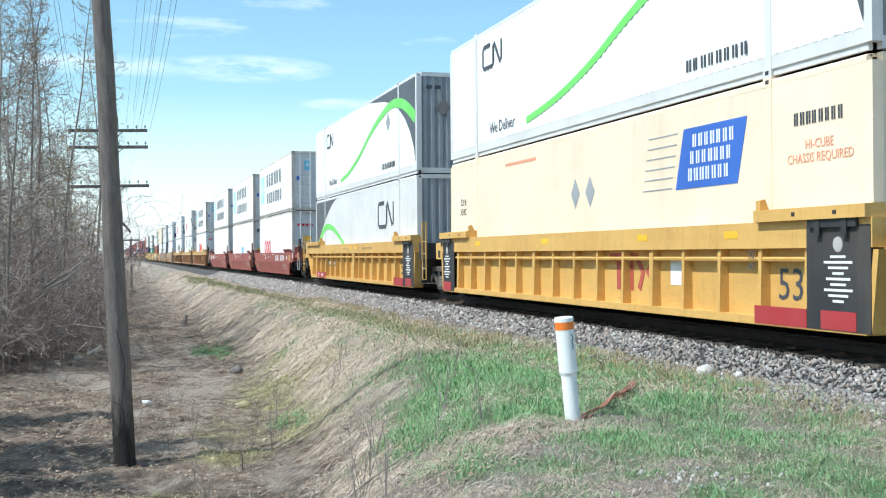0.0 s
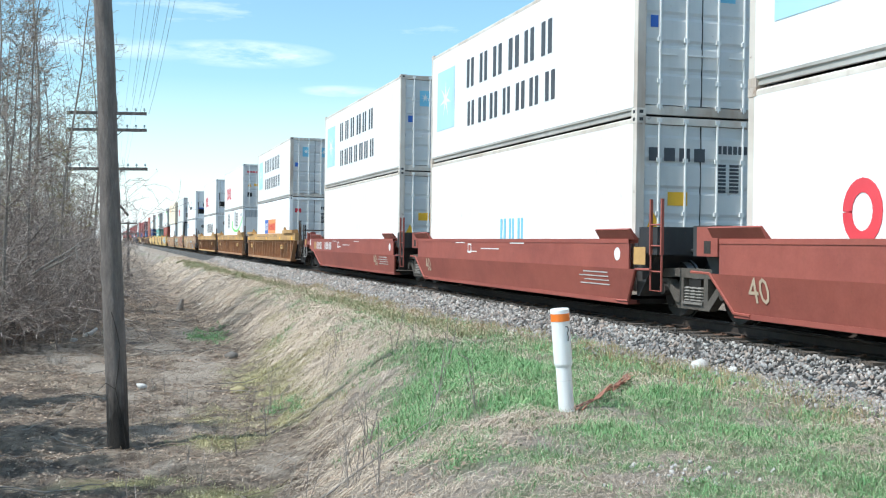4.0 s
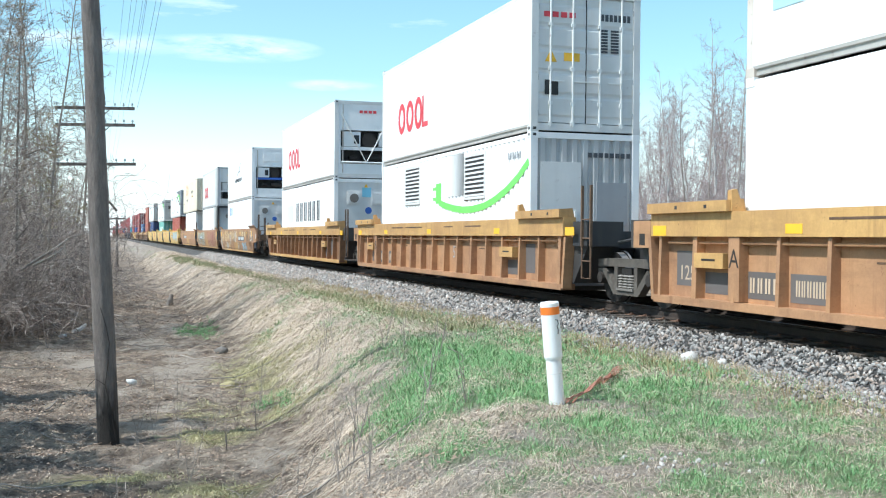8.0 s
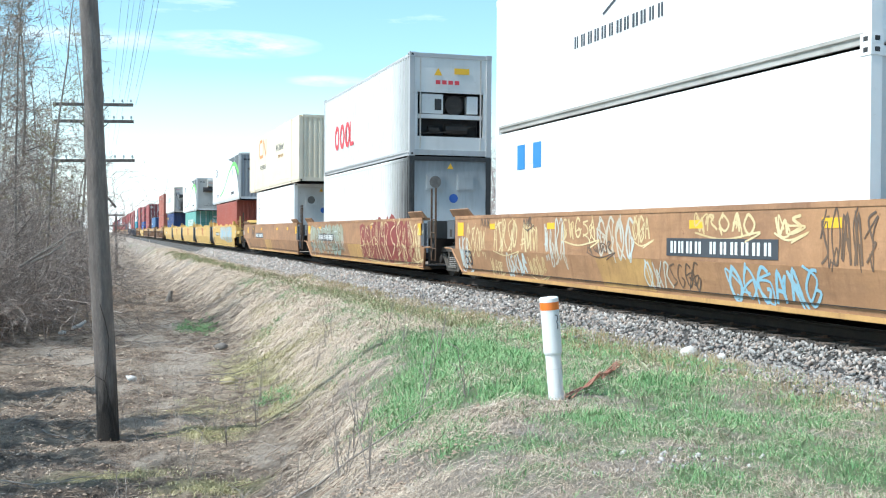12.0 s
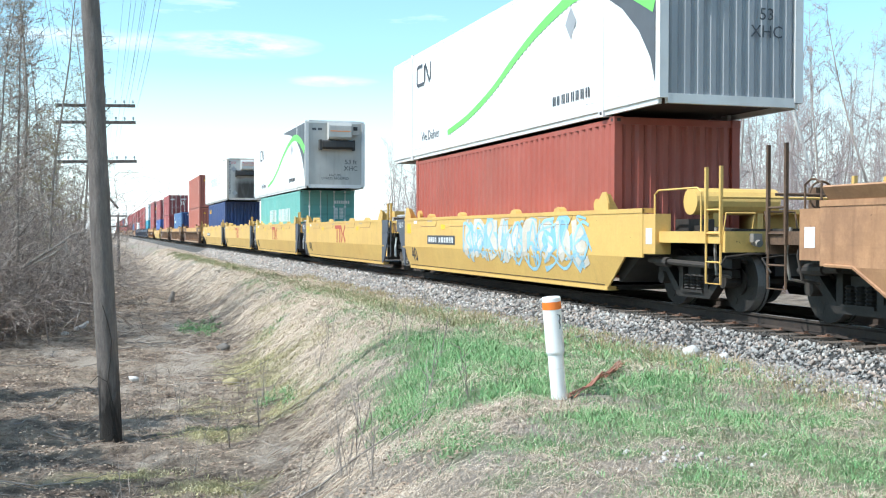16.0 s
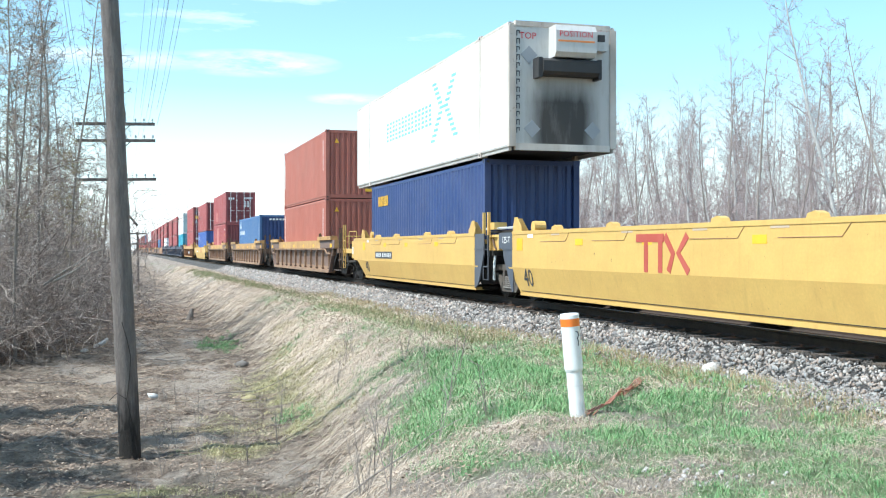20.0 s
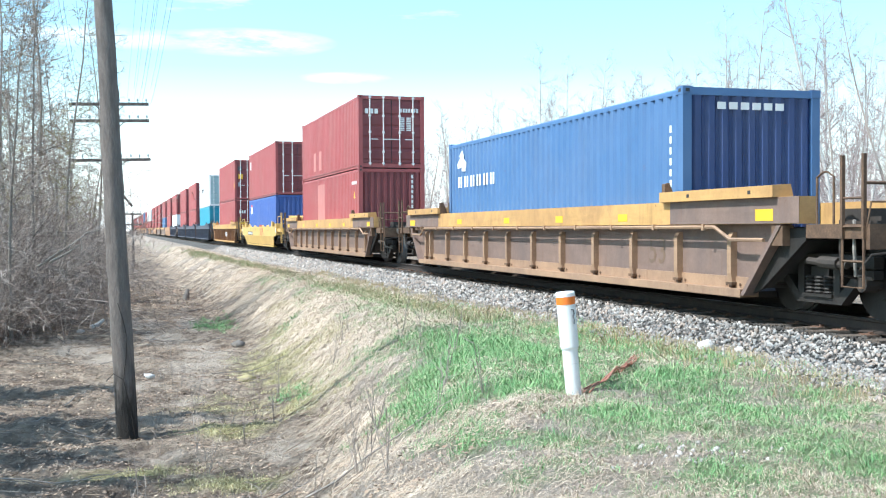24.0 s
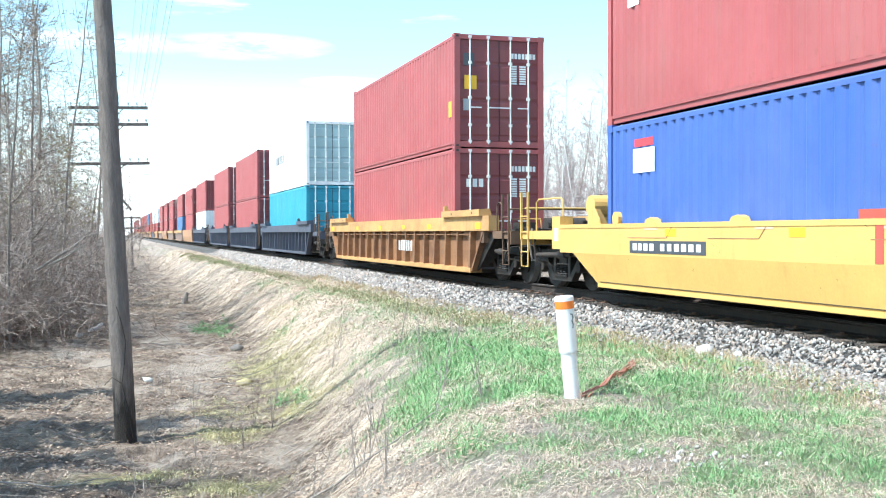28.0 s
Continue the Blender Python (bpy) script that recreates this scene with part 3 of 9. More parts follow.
def container(u, L, H, z, mat, end="doors", side="corr", W=2.438, label="", group="containers on the train", frame_mat=None, lod=0, endmat=None):
    """A freight container whose near end stands at u along the train and whose floor is z over the rails."""
    c = thing("shipping_container", label, "container", group)
    rolling(c, u)
    c.location.z = z
    fm = frame_mat or mat
    # maroon boxes get a darker end, its shade put into the paint
    em = endmat or (SHADEMAROON if mat is MAROON else mat)
    K = (L, H, W)
    h = W / 2
    inset = 1.98 if L > 15 else 0.0
    for sx in (-1, 1):
        xa = sx * h
        xs = sorted((xa, xa - sx * 0.05))
        if side == "corr":
            g = lambda: corrugated(0.14, L - 0.14, 0.15, H - 0.11, -h - 0.001, 0.036, 0.278)
            ob = part("side_panel", g if sx < 0 else (lambda: Geo().box(h - 0.045, h - 0.02, 0.14, L - 0.14, 0.15, H - 0.11)), mat, c, key=("sp", K, sx))
        elif side == "fine":
            g = lambda: corrugated(0.14, L - 0.14, 0.28, H - 0.11, -h - 0.002, 0.013, 0.20)
            ob = part("side_panel", g if sx < 0 else (lambda: Geo().box(h - 0.045, h - 0.02, 0.14, L - 0.14, 0.15, H - 0.11)), mat, c, key=("sf", K, sx))
        else:
            def plain():
                g = Geo().box(*sorted((xa - sx * 0.002, xa - sx * 0.05)), 0.1, L - 0.1, 0.14, H - 0.09)
                return g
            part("side_panel", plain, mat, c, key=("sm", K, sx))
        low_mat = DIRTYRAIL if mat in (WHITE, GREYWHITE, SOOTY) and side == "flat" else fm
        part("side_rail", lambda: Geo().prism([(xa - sx * 0.004, 0.28 if side == "fine" else 0.155), (xa - sx * 0.004, 0.10), (xa - sx * 0.03, 0.085), (xa - sx * 0.03, 0.012), (xa - sx * 0.09, 0.012), (xa - sx * 0.09, 0.28 if side == "fine" else 0.155)], "y", 0.1, L - 0.1), low_mat, c, key=("srb", K, sx, side))
        part("side_rail", lambda: Geo().prism([(xa, H - 0.11), (xa, H - 0.045), (xa - sx * 0.022, H - 0.02), (xa - sx * 0.08, H - 0.02), (xa - sx * 0.08, H - 0.11)], "y", 0.1, L - 0.1), fm, c, key=("srt", K, sx))
        for ya in (0.0, L - 0.14):
            part("corner_post", lambda: Geo().box(*sorted((xa, xa - sx * 0.15)), ya, ya + 0.14, 0.1, H - 0.1), fm, c, key=("cp", K, sx, ya))
        if inset:
            for ya in (inset, L - inset - 0.16):
                part("lifting_post", lambda: Geo().box(*sorted((xa + sx * 0.006, xa - sx * 0.1)), ya, ya + 0.14, 0.0, H + 0.012), fm, c, key=("lp", K, sx, ya))
        if lod == 0:
            for ya in ((0.0, L - 0.178) if not inset else (inset, L - inset - 0.178)):
                for zz in (-0.006, H - 0.112):
                    def casting():
                        g = Geo().box(*sorted((xa + sx * 0.008, xa - sx * 0.162)), ya - 0.008, ya + 0.186, zz, zz + 0.124)
                        return g
                    cc = part("corner_casting", casting, fm, c, key=("cc", K, sx, ya, zz))
                    if sx > 0 or ya > 3:
                        continue
                    part("casting_hole", lambda: Geo().box(*sorted((xa + sx * 0.0085, xa + sx * 0.010)), ya + 0.05, ya + 0.13, zz + 0.035, zz + 0.09), BLACK, cc, key=("ch", K, sx, ya, zz))
                    if ya < 3 and sx < 0:
                        part("casting_hole", lambda: Geo().box(*sorted((xa - sx * 0.04, xa - sx * 0.11)), ya - 0.010, ya - 0.0085, zz + 0.035, zz + 0.09), BLACK, cc, key=("che", K, sx, ya, zz))
    part("roof_panel", lambda: Geo().box(-h + 0.05, h - 0.05, 0.1, L - 0.1, H - 0.05, H - 0.015), mat, c, key=("rp", K))
    part("floor_panel", lambda: Geo().box(-h + 0.05, h - 0.05, 0.1, L - 0.1, 0.10, 0.14), GRIMY, c, key=("fp", K))
    part("end_rail", lambda: Geo().box(-h + 0.15, h - 0.15, 0.01, 0.11, 0.02, 0.17), fm, c, key=("erb", K))
    part("end_rail", lambda: Geo().box(-h + 0.15, h - 0.15, 0.01, 0.11, H - 0.12, H), fm, c, key=("ert", K))
    part("back_panel", lambda: Geo().box(-h + 0.05, h - 0.05, L - 0.08, L - 0.03, 0.02, H - 0.02), mat, c, key=("bp", K))
    rods = RODWHITE
    if end == "doors":
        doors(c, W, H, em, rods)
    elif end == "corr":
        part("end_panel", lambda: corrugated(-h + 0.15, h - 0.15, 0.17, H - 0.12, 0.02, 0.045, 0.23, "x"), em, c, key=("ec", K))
    elif end in ("blue", "plain", "truss"):
        reefer_end(c, W, H, em, end)
    elif end == "flat":
        flat_end(c, W, H, em)
    elif end == "pod":
        pod_end(c, W, H, em, True)
    return c


def patch(c, name, y0, y1, z0, z1, mat, label="", W=2.438, off=0.002):
    """A flat painted field on the side that faces -x."""
    return part(name, Geo().box(-W / 2 - 0.004 - off, -W / 2 - off, y0, y1, z0, z1), mat, c, label)


def patch_end(c, name, x0, x1, z0, z1, mat, label="", y=-0.002):
    return part(name, Geo().box(x0, x1, y - 0.004, y, z0, z1), mat, c, label)


def blocks(c, name, ya, yb, z0, z1, n, mat, label="", W=2.438, seed=1, x=None, fill=0.62):
    """A word drawn as plain upright blocks, from ya (its left end) to yb."""
    g = Geo()
    rnd = random.Random(seed)
    p = (ya - yb) / n
    xx = (-W / 2 - 0.003) if x is None else x
    for i in range(n):
        a = ya - (i + 0.08 + 0.06 * rnd.random()) * p
        w = fill * p * rnd.uniform(0.85, 1.1)
        if z1 - z0 > 0.13:
            k = 0.37 * w
            g.box(xx - 0.004, xx, a - k, a, z0, z1).box(xx - 0.004, xx, a - w, a - w + k, z0, z1)
        else:
            g.box(xx - 0.004, xx, a - w, a, z0, z1)
    return tagged(part(name, g, mat, c, label), kind="stuff")


def bars_end(c, name, x0, x1, z0, z1, n, mat, label="", y=-0.002, rows=1):
    g = Geo()
    for r in range(rows):
        za = z1 - (r + 0.8) * (z1 - z0) / rows
        zb = z1 - (r + 0.1) * (z1 - z0) / rows
        p = (x1 - x0) / n
        for i in range(n):
            g.box(x0 + i * p, x0 + (i + 0.72) * p, y - 0.004, y, za, zb)
    return tagged(part(name, g, mat, c, label), kind="stuff")


def rings(c, name, ya, yb, z0, z1, mat, label="", W=2.438, n=3):
    """A row of upright oval rings and a foot bar, a shipping line's mark as plain shapes."""
    g = Geo()
    p = (ya - yb) / (n + 0.5)
    x = -W / 2 - 0.003
    for i in range(n):
        cy, cz, ry, rz = ya - (i + 0.44) * p, (z0 + z1) / 2, 0.33 * p, 0.42 * (z1 - z0)
        pts = [(cy + ry * math.cos(a), cz + rz * math.sin(a)) for a in [2 * math.pi * k / 20 for k in range(21)]]
        g.strip(pts, [0.21 * p] * 21, x - 0.0012 * i)
    g.box(x - 0.004, x, ya - (n + 0.5) * p, ya - n * p - 0.02, z0, z0 + 0.16 * (z1 - z0))
    g.box(x - 0.004, x, ya - n * p - 0.02, ya - n * p + 0.12 * p, z0, z1)
    return part(name, g, mat, c, label)


# ---- well cars ----
WH = 1.49


def truck(car, y, near=True, side=None):
    """A two-axle freight truck: cast side frames with springs, bolster, two wheelsets."""
    tr = part("truck", lambda: Geo().box(-1.05, 1.05, -0.18, 0.18, 0.42, 0.62).box(-0.3, 0.3, -0.2, 0.2, 0.6, 0.82), NEARBLACK, car, "grimy cast-steel two-axle truck", key="bolster")
    tr.location = (0, y, 0)
    for s in (-1, 1):
        def frame_bar():
            g = Geo()
            for seg in ([(-1.05, 0.62), (-1.05, 0.76), (-0.55, 0.78), (0.55, 0.78), (1.05, 0.76), (1.05, 0.62), (0.55, 0.64), (-0.55, 0.64)],
                        [(-1.05, 0.60), (-0.75, 0.60), (-0.38, 0.26), (0.38, 0.26), (0.75, 0.60), (1.05, 0.60), (1.05, 0.5), (0.80, 0.48), (0.45, 0.16), (-0.45, 0.16), (-0.80, 0.48), (-1.05, 0.5)],
                        [(-0.42, 0.25), (-0.30, 0.25), (-0.30, 0.65), (-0.42, 0.65)], [(0.30, 0.25), (0.42, 0.25), (0.42, 0.65), (0.30, 0.65)]):
                g.prism(seg, "x", s * 1.0 - 0.07, s * 1.0 + 0.07)
            return g
        # sun-facing frame and springs get paler steel, as if lit; far side darker
        sf = part("side_frame", frame_bar, side or (DUSTY if s < 0 else GRIMY), tr, key=("sf", s))
        def springs():
            g = Geo().box(s * 1.0 - 0.10, s * 1.0 + 0.10, -0.3, 0.3, 0.24, 0.28)
            for yk in (-0.18, 0.0, 0.18):
                g.path([(s * 1.03, yk, 0.275 + 0.023 * q) for q in range(11)], [0.088 if q % 2 else 0.062 for q in range(11)], 8)
            return g
        part("spring_group", springs, side or (STEEL if s < 0 else GRIMY), tr, key=("sg", s))
        for yy in (-0.89, 0.89):
            part("bearing_cap", lambda: Geo().rod((s * 0.93, yy, 0.44), (s * 1.12, yy, 0.44), 0.10, sides=10), GRIMY, tr, key=("cap", s, yy))
    for yy in (-0.89, 0.89):
        def wheels():
            g = Geo().rod((-0.95, 0, 0), (0.95, 0, 0), 0.08, sides=8)
            for s in (-1, 1):
                g.rod((s * 0.70, 0, 0), (s * 0.83, 0, 0), 0.44, sides=28).rod((s * 0.66, 0, 0), (s * 0.70, 0, 0), 0.47, sides=28).rod((s * 0.83, 0, 0), (s * 0.86, 0, 0), 0.2, sides=14)
                for k in range(4):
                    a = k * math.pi / 2
                    g.box(s * 0.83 - 0.005, s * 0.83 + 0.02, 0.29 * math.cos(a) - 0.05, 0.29 * math.cos(a) + 0.05, 0.29 * math.sin(a) - 0.05, 0.29 * math.sin(a) + 0.05)
            return g
        def wheel_mesh():
            me = wheels().mesh("wheelset", NEARBLACK)
            me.materials.append(WHEELRIM)
            for f in me.polygons:
                if abs(f.normal.x) < 0.3 and math.hypot(f.center.y, f.center.z) > 0.4:
                    f.material_index = 1
            return me
        w = part("wheelset", wheel_mesh, GRIMY, tr, "worn steel wheels on an axle", key="wheels")
        w.location = (0, yy, 0.44)
        if near:
            WHEELS.append(w)
    return tr


def ladder(car, y, zt, mat, x=-1.42, w=0.38, zb=0.42):
    def build():
        g = Geo()
        for yy in (y, y + w):
            g.box(x - 0.022, x + 0.022, yy - 0.02, yy + 0.02, 0.98, zt)
        g.path([(x, y, 1.0), (x, y, zb), (x, y + w, zb), (x, y + w, 1.0)], 0.018, 5)
        for z in (0.72, 1.12, 1.45):
            g.rod((x, y, z), (x, y + w, z), 0.015, sides=5)
        return g
    part("ladder", build, mat, car)


def coupler_end(car, y, s, kind, mat, tall, e=2.9):
    """The platform end over a truck. y: the well's end; s: -1 towards the near end, +1 towards the far end."""
    yy = lambda d: y + s * d
    top = {"brown": RUSTY, "tan": RUSTY, "rust": RUSTY, "tag": RUSTY}.get(kind, mat)
    part("end_platform", Geo().box(-1.24, 1.24, *sorted((yy(1.2), yy(e - 0.45))), 1.0, 1.06), GRIMY, car)
    # centre sill, wide and black to stand for shade behind the truck too
    part("centre_sill", Geo().box(-0.5, 0.5, *sorted((yy(0.2), yy(e - 0.5))), 0.52, 1.0), BLACK, car, "black centre sill")
    for sx in (-1, 1):
        part("side_beam", Geo().box(*sorted((sx * 1.40, sx * 1.24)), *sorted((yy(1.36), yy(e - 0.45))), 0.98, 1.15), top, car)
    part("end_beam", Geo().box(-1.40, 1.40, *sorted((yy(e - 0.45), yy(e - 0.35))), 0.86, 1.15), top, car)
    part("bulkhead", Geo().prism([(yy(0.12), 0.3), (yy(0.2), 0.3), (yy(1.2), 0.95), (yy(1.2), 1.12), (yy(0.12), 1.12)], "x", -1.25, 1.25), BLACK, car, "dark sloping end bulkhead")
    part("coupler", Geo().box(-0.08, 0.08, *sorted((yy(e - 0.4), yy(e - 0.05))), 0.76, 0.94).box(-0.16, 0.14, *sorted((yy(e - 0.15), yy(e + 0.06))), 0.70, 1.0), GRIMY, car, "rusty knuckle coupler")
    part("air_hose", Geo().path([(0.35, yy(e - 0.4), 0.85), (0.42, yy(e - 0.2), 0.55), (0.3, yy(e - 0.08), 0.42), (0.05, yy(e), 0.5)], 0.028), RUBBER, car, "black rubber hose")
    part("cut_lever", Geo().path([(-1.42, yy(e - 0.5), 0.62), (-1.42, yy(e - 0.3), 0.8), (-1.0, yy(e - 0.3), 0.84), (-0.1, yy(e - 0.1), 0.84)], 0.014), GRIMY, car)
    ladder(car, yy(e - 0.62) - 0.19, tall, mat if kind in ("yellow", "bright") else RUSTY if kind != "red" else GRIMY)
    rail = mat if kind in ("yellow", "bright") else RUSTY
    if kind == "red":
        for d in (1.80, 2.55):
            part("upright_bracket", Geo().box(-1.42, -1.20, *sorted((yy(d), yy(d + 0.10))), 1.12, 1.52), mat, car, "red upright bracket")
        part("gear_pipe", Geo().path([(-1.36, yy(1.85), 1.50), (-1.36, yy(2.6), 1.50), (-1.36, yy(2.6), 1.2)], 0.03, 6), DIRTYRAIL, car, "grimy pale pipe")
        part("gear_box", Geo().box(-1.43, -1.15, *sorted((yy(2.72), yy(3.25))), 0.88, 1.24), mat, car, "red valve box")
        part("reflector", Geo().box(-1.434, -1.43, *sorted((yy(2.78), yy(3.05))), 0.98, 1.2), CARTOP, car, "dull yellow reflector")
        part("gear_drum", Geo().rod((-1.25, yy(2.15), 1.30), (-0.95, yy(2.15), 1.30), 0.12, sides=12), RUSTY, car, "rusty brake drum")
        part("step_iron", Geo().path([(-1.42, yy(2.75), 0.95), (-1.43, yy(2.78), 0.45), (-1.43, yy(3.3), 0.45), (-1.42, yy(3.3), 0.95)], 0.022, 6), DIRTYRAIL, car, "pale bent step iron")
    else:
        part("handrail", Geo().path([(-1.34, yy(1.5), 1.1), (-1.34, yy(1.5), 1.72), (-1.34, yy(1.62), 1.78), (-1.34, yy(e - 1.2), 1.78), (-1.34, yy(e - 1.08), 1.72), (-1.34, yy(e - 1.08), 1.1)], 0.016), rail, car)
    part("cross_rail", Geo().path([(-1.36, yy(e - 0.5), 1.62), (1.36, yy(e - 0.5), 1.62)], 0.02), rail, car)
    for xx in (0.75, 1.3):
        part("stanchion", Geo().box(xx - 0.03, xx + 0.03, *sorted((yy(e - 0.45), yy(e - 0.39))), 1.1, 1.95), rail, car)
    part("grab_iron", Geo().path([(-1.40, yy(e - 0.4), 1.12), (-1.40, yy(e - 0.33), 1.4), (-0.95, yy(e - 0.33), 1.4), (-0.95, yy(e - 0.4), 1.12)], 0.014), rail, car)
    if s > 0 or kind == "bright":
        ring = [(0.55 + 0.21 * math.cos(a), yy(e - 0.9), 1.68 + 0.21 * math.sin(a)) for a in [2 * math.pi * i / 16 for i in range(17)]]
        part("brake_wheel", Geo().path(ring, 0.018).path([(0.34, yy(e - 0.9), 1.68), (0.76, yy(e - 0.9), 1.68)], 0.012).path([(0.55, yy(e - 0.9), 1.47), (0.55, yy(e - 0.9), 1.89)], 0.012).box(0.47, 0.63, *sorted((yy(e - 1.1), yy(e - 0.92))), 1.06, 1.8), RUSTY if kind == "bright" else BLACK, car, "round spoked hand-brake wheel")
    za = 1.62 if kind == "bright" else 1.26
    part("air_reservoir", Geo().rod((-0.75 if za > 1.5 else -0.2, yy(1.55), za), (0.75, yy(1.55), za), 0.21 if za > 1.5 else 0.19, sides=16).box(-0.4, -0.3, *sorted((yy(1.45), yy(1.65))), 1.06, za - 0.1).box(0.4, 0.5, *sorted((yy(1.45), yy(1.65))), 1.06, za - 0.1), mat if kind in ("yellow", "bright") else GRIMY, car, "round brake air tank")
    part("brake_valve", Geo().box(-0.95, -0.5, *sorted((yy(1.45), yy(1.85))), 1.06, 1.34).box(-0.85, -0.62, *sorted((yy(1.85), yy(2.05))), 1.06, 1.24), GRIMY, car, "brake valve block")
    part("brake_pipe", Geo().path([(-1.1, yy(1.4), 1.12), (-0.5, yy(1.9), 1.2), (0.3, yy(2.05), 1.14), (1.0, yy(e - 0.6), 1.12)], 0.024), GRIMY, car)
    for d in (e - 1.0, e - 0.75):
        part("steam_pipe", Geo().path([(-1.30, yy(d), 1.2), (-1.34, yy(d + 0.05), 0.85), (-1.30, yy(d + 0.02), 0.55), (-1.05, yy(d), 0.5)], 0.022, 5), STEEL if d > e - 0.9 else GRIMY, car, "worn bent brake pipe")
    part("slack_adjuster", Geo().rod((-1.28, yy(1.25), 0.70), (-1.28, yy(e - 0.9), 0.66), 0.045, sides=8).rod((-1.28, yy(1.5), 0.69), (-1.28, yy(1.85), 0.68), 0.075, sides=10), GRIMY, car, "greasy slack adjuster tube")
    part("angle_cock", Geo().rod((-0.95, yy(e - 0.5), 1.02), (-0.95, yy(e - 0.2), 0.98), 0.05, sides=8).box(-1.02, -0.88, *sorted((yy(e - 0.35), yy(e - 0.25))), 1.0, 1.12), STEEL, car, "bare metal angle cock")
    part("deck_grating", Geo().box(-1.30, 1.30, *sorted((yy(e - 0.75), yy(e - 0.35))), 1.155, 1.185), GRIMY, car, "dark crossover grating")
    part("brake_rod", Geo().path([(-0.7, yy(0.9), 0.82), (-0.9, yy(e - 0.6), 0.72)], 0.022), GRIMY, car)
    if kind in ("tag", "red", "bright"):
        part("end_cabinet", Geo().box(-1.465, -1.2, *sorted((yy(1.36), yy(1.75))), 0.80, 1.22 if kind == "red" else 1.42), mat, car)
        part("white_notice", Geo().box(-1.469, -1.465, *sorted((yy(1.45), yy(1.65))), 0.95, 1.2), GREYWHITE, car, "small pale notice")


def joint_end(car, y, s, kind, mat, tall):
    """The short end next to an articulated joint; the far end (s = 1) carries the shared truck."""
    yy = lambda d: y + s * d
    part("bulkhead", Geo().prism([(yy(0.1), 0.3), (yy(0.18), 0.3), (yy(0.75), 0.95), (yy(0.75), 1.25), (yy(0.1), 1.25)], "x", -1.3, 1.3), BLACK, car, "dark sloping end bulkhead")
    part("joint_arm", Geo().box(-0.35, 0.35, *sorted((yy(0.6), yy(1.45))), 0.72, 1.05), BLACK, car)
    if kind == "bright":
        outline = [(0.1, 1.49), (0.78, 1.49), (0.78, 1.02), (0.5, 0.5), (0.36, 0.3), (0.1, 0.2)] if s < 0 else [(0.1, 1.49), (1.02, 1.49), (1.02, 1.14), (0.74, 1.14), (0.70, 0.95), (0.14, 0.2), (0.1, 0.2)]
        for sx in (-1, 1):
            plate = part("end_plate", Geo().prism([(yy(d), z) for d, z in outline], "x", *sorted((sx * 1.462, sx * 1.43))), SLATE, car, "dark slate end plate")
            part("plate_lip", Geo().prism([(yy(0.1), 1.12), (yy(0.78), 1.12), (yy(0.78), 1.14), (yy(0.1), 1.14)], "x", *sorted((sx * 1.475, sx * 1.462))), SLATE, plate)
        part("joint_deck", Geo().box(-1.2, 1.2, *sorted((yy(0.5), yy(1.45))), 1.50, 1.56), GRIMY, car, "dark walkway over the joint")
        part("deck_rail", Geo().path([(-1.3, yy(0.4), 1.60), (-1.3, yy(1.4), 1.60)], 0.03, 6), GENGREY, car)
        if s < 0:
            hs = part("lever_housing", Geo().box(-1.36, -1.26, *sorted((yy(0.85), yy(0.95))), 1.10, 1.46).box(-1.36, -1.26, *sorted((yy(1.45), yy(1.55))), 1.10, 1.46).box(-1.36, -1.26, *sorted((yy(0.95), yy(1.45))), 1.40, 1.46).box(-1.30, -1.26, *sorted((yy(0.95), yy(1.45))), 1.10, 1.40), mat, car, "yellow frame of the slack gear")
            part("lever", Geo().path([(-1.33, yy(1.05), 1.36), (-1.34, yy(1.2), 1.2), (-1.33, yy(1.3), 1.12)], 0.025, 6), RUSTY, hs)
            part("hose", Geo().path([(-1.2, yy(0.85), 1.0), (-1.28, yy(1.0), 0.7), (-1.25, yy(0.92), 0.42)], 0.03, 6), RODWHITE, car, "pale hanging hose")
            part("post_box", Geo().box(-1.40, -1.1, *sorted((yy(0.95), yy(1.35))), 1.58, 1.74), mat, car, "yellow box over the joint")
            for d in (0.66, 1.0):
                part("guide_post", Geo().box(-1.452, -1.392, *sorted((yy(d), yy(d + 0.07))), 1.45, 1.98), mat, car, "yellow upright post")
    for sx in (-1, 1):
        part("side_bracket", Geo().box(*sorted((sx * (1.25 if kind == "bright" else 1.40), sx * 0.7)), *sorted((yy(0.35), yy(0.95))), 0.98, 1.42), BLACK, car)
    if s < 0:
        ladder(car, yy(0.80 if kind == "bright" else 0.95) - 0.19, tall if kind != "bright" else 1.46, mat if kind in ("yellow", "red") else CHAR if kind == "bright" else RUSTY, w=0.36)
    else:
        bx = None if kind == "bright" else part("end_box", Geo().box(-1.475, -1.1, yy(0.16), yy(0.72), 0.98, 1.40), CHAR if kind in ("tag", "bright") else mat, car, "boxed end bracket")
        if bx:
            part("box_slot", Geo().box(-1.478, -1.475, yy(0.34), yy(0.52), 1.02, 1.2), GRIMY, bx)
    if kind == "bright" and s > 0:
        written("capacity_mark", "125-T", MARKWHITE, car, 0.15, (-1.4635, yy(0.55), 1.32))
    part("hose", Geo().path([(-0.9, yy(0.4), 1.3), (-0.8, yy(0.9), 1.05), (-0.7, yy(1.45), 1.12)], 0.025), RUBBER, car)


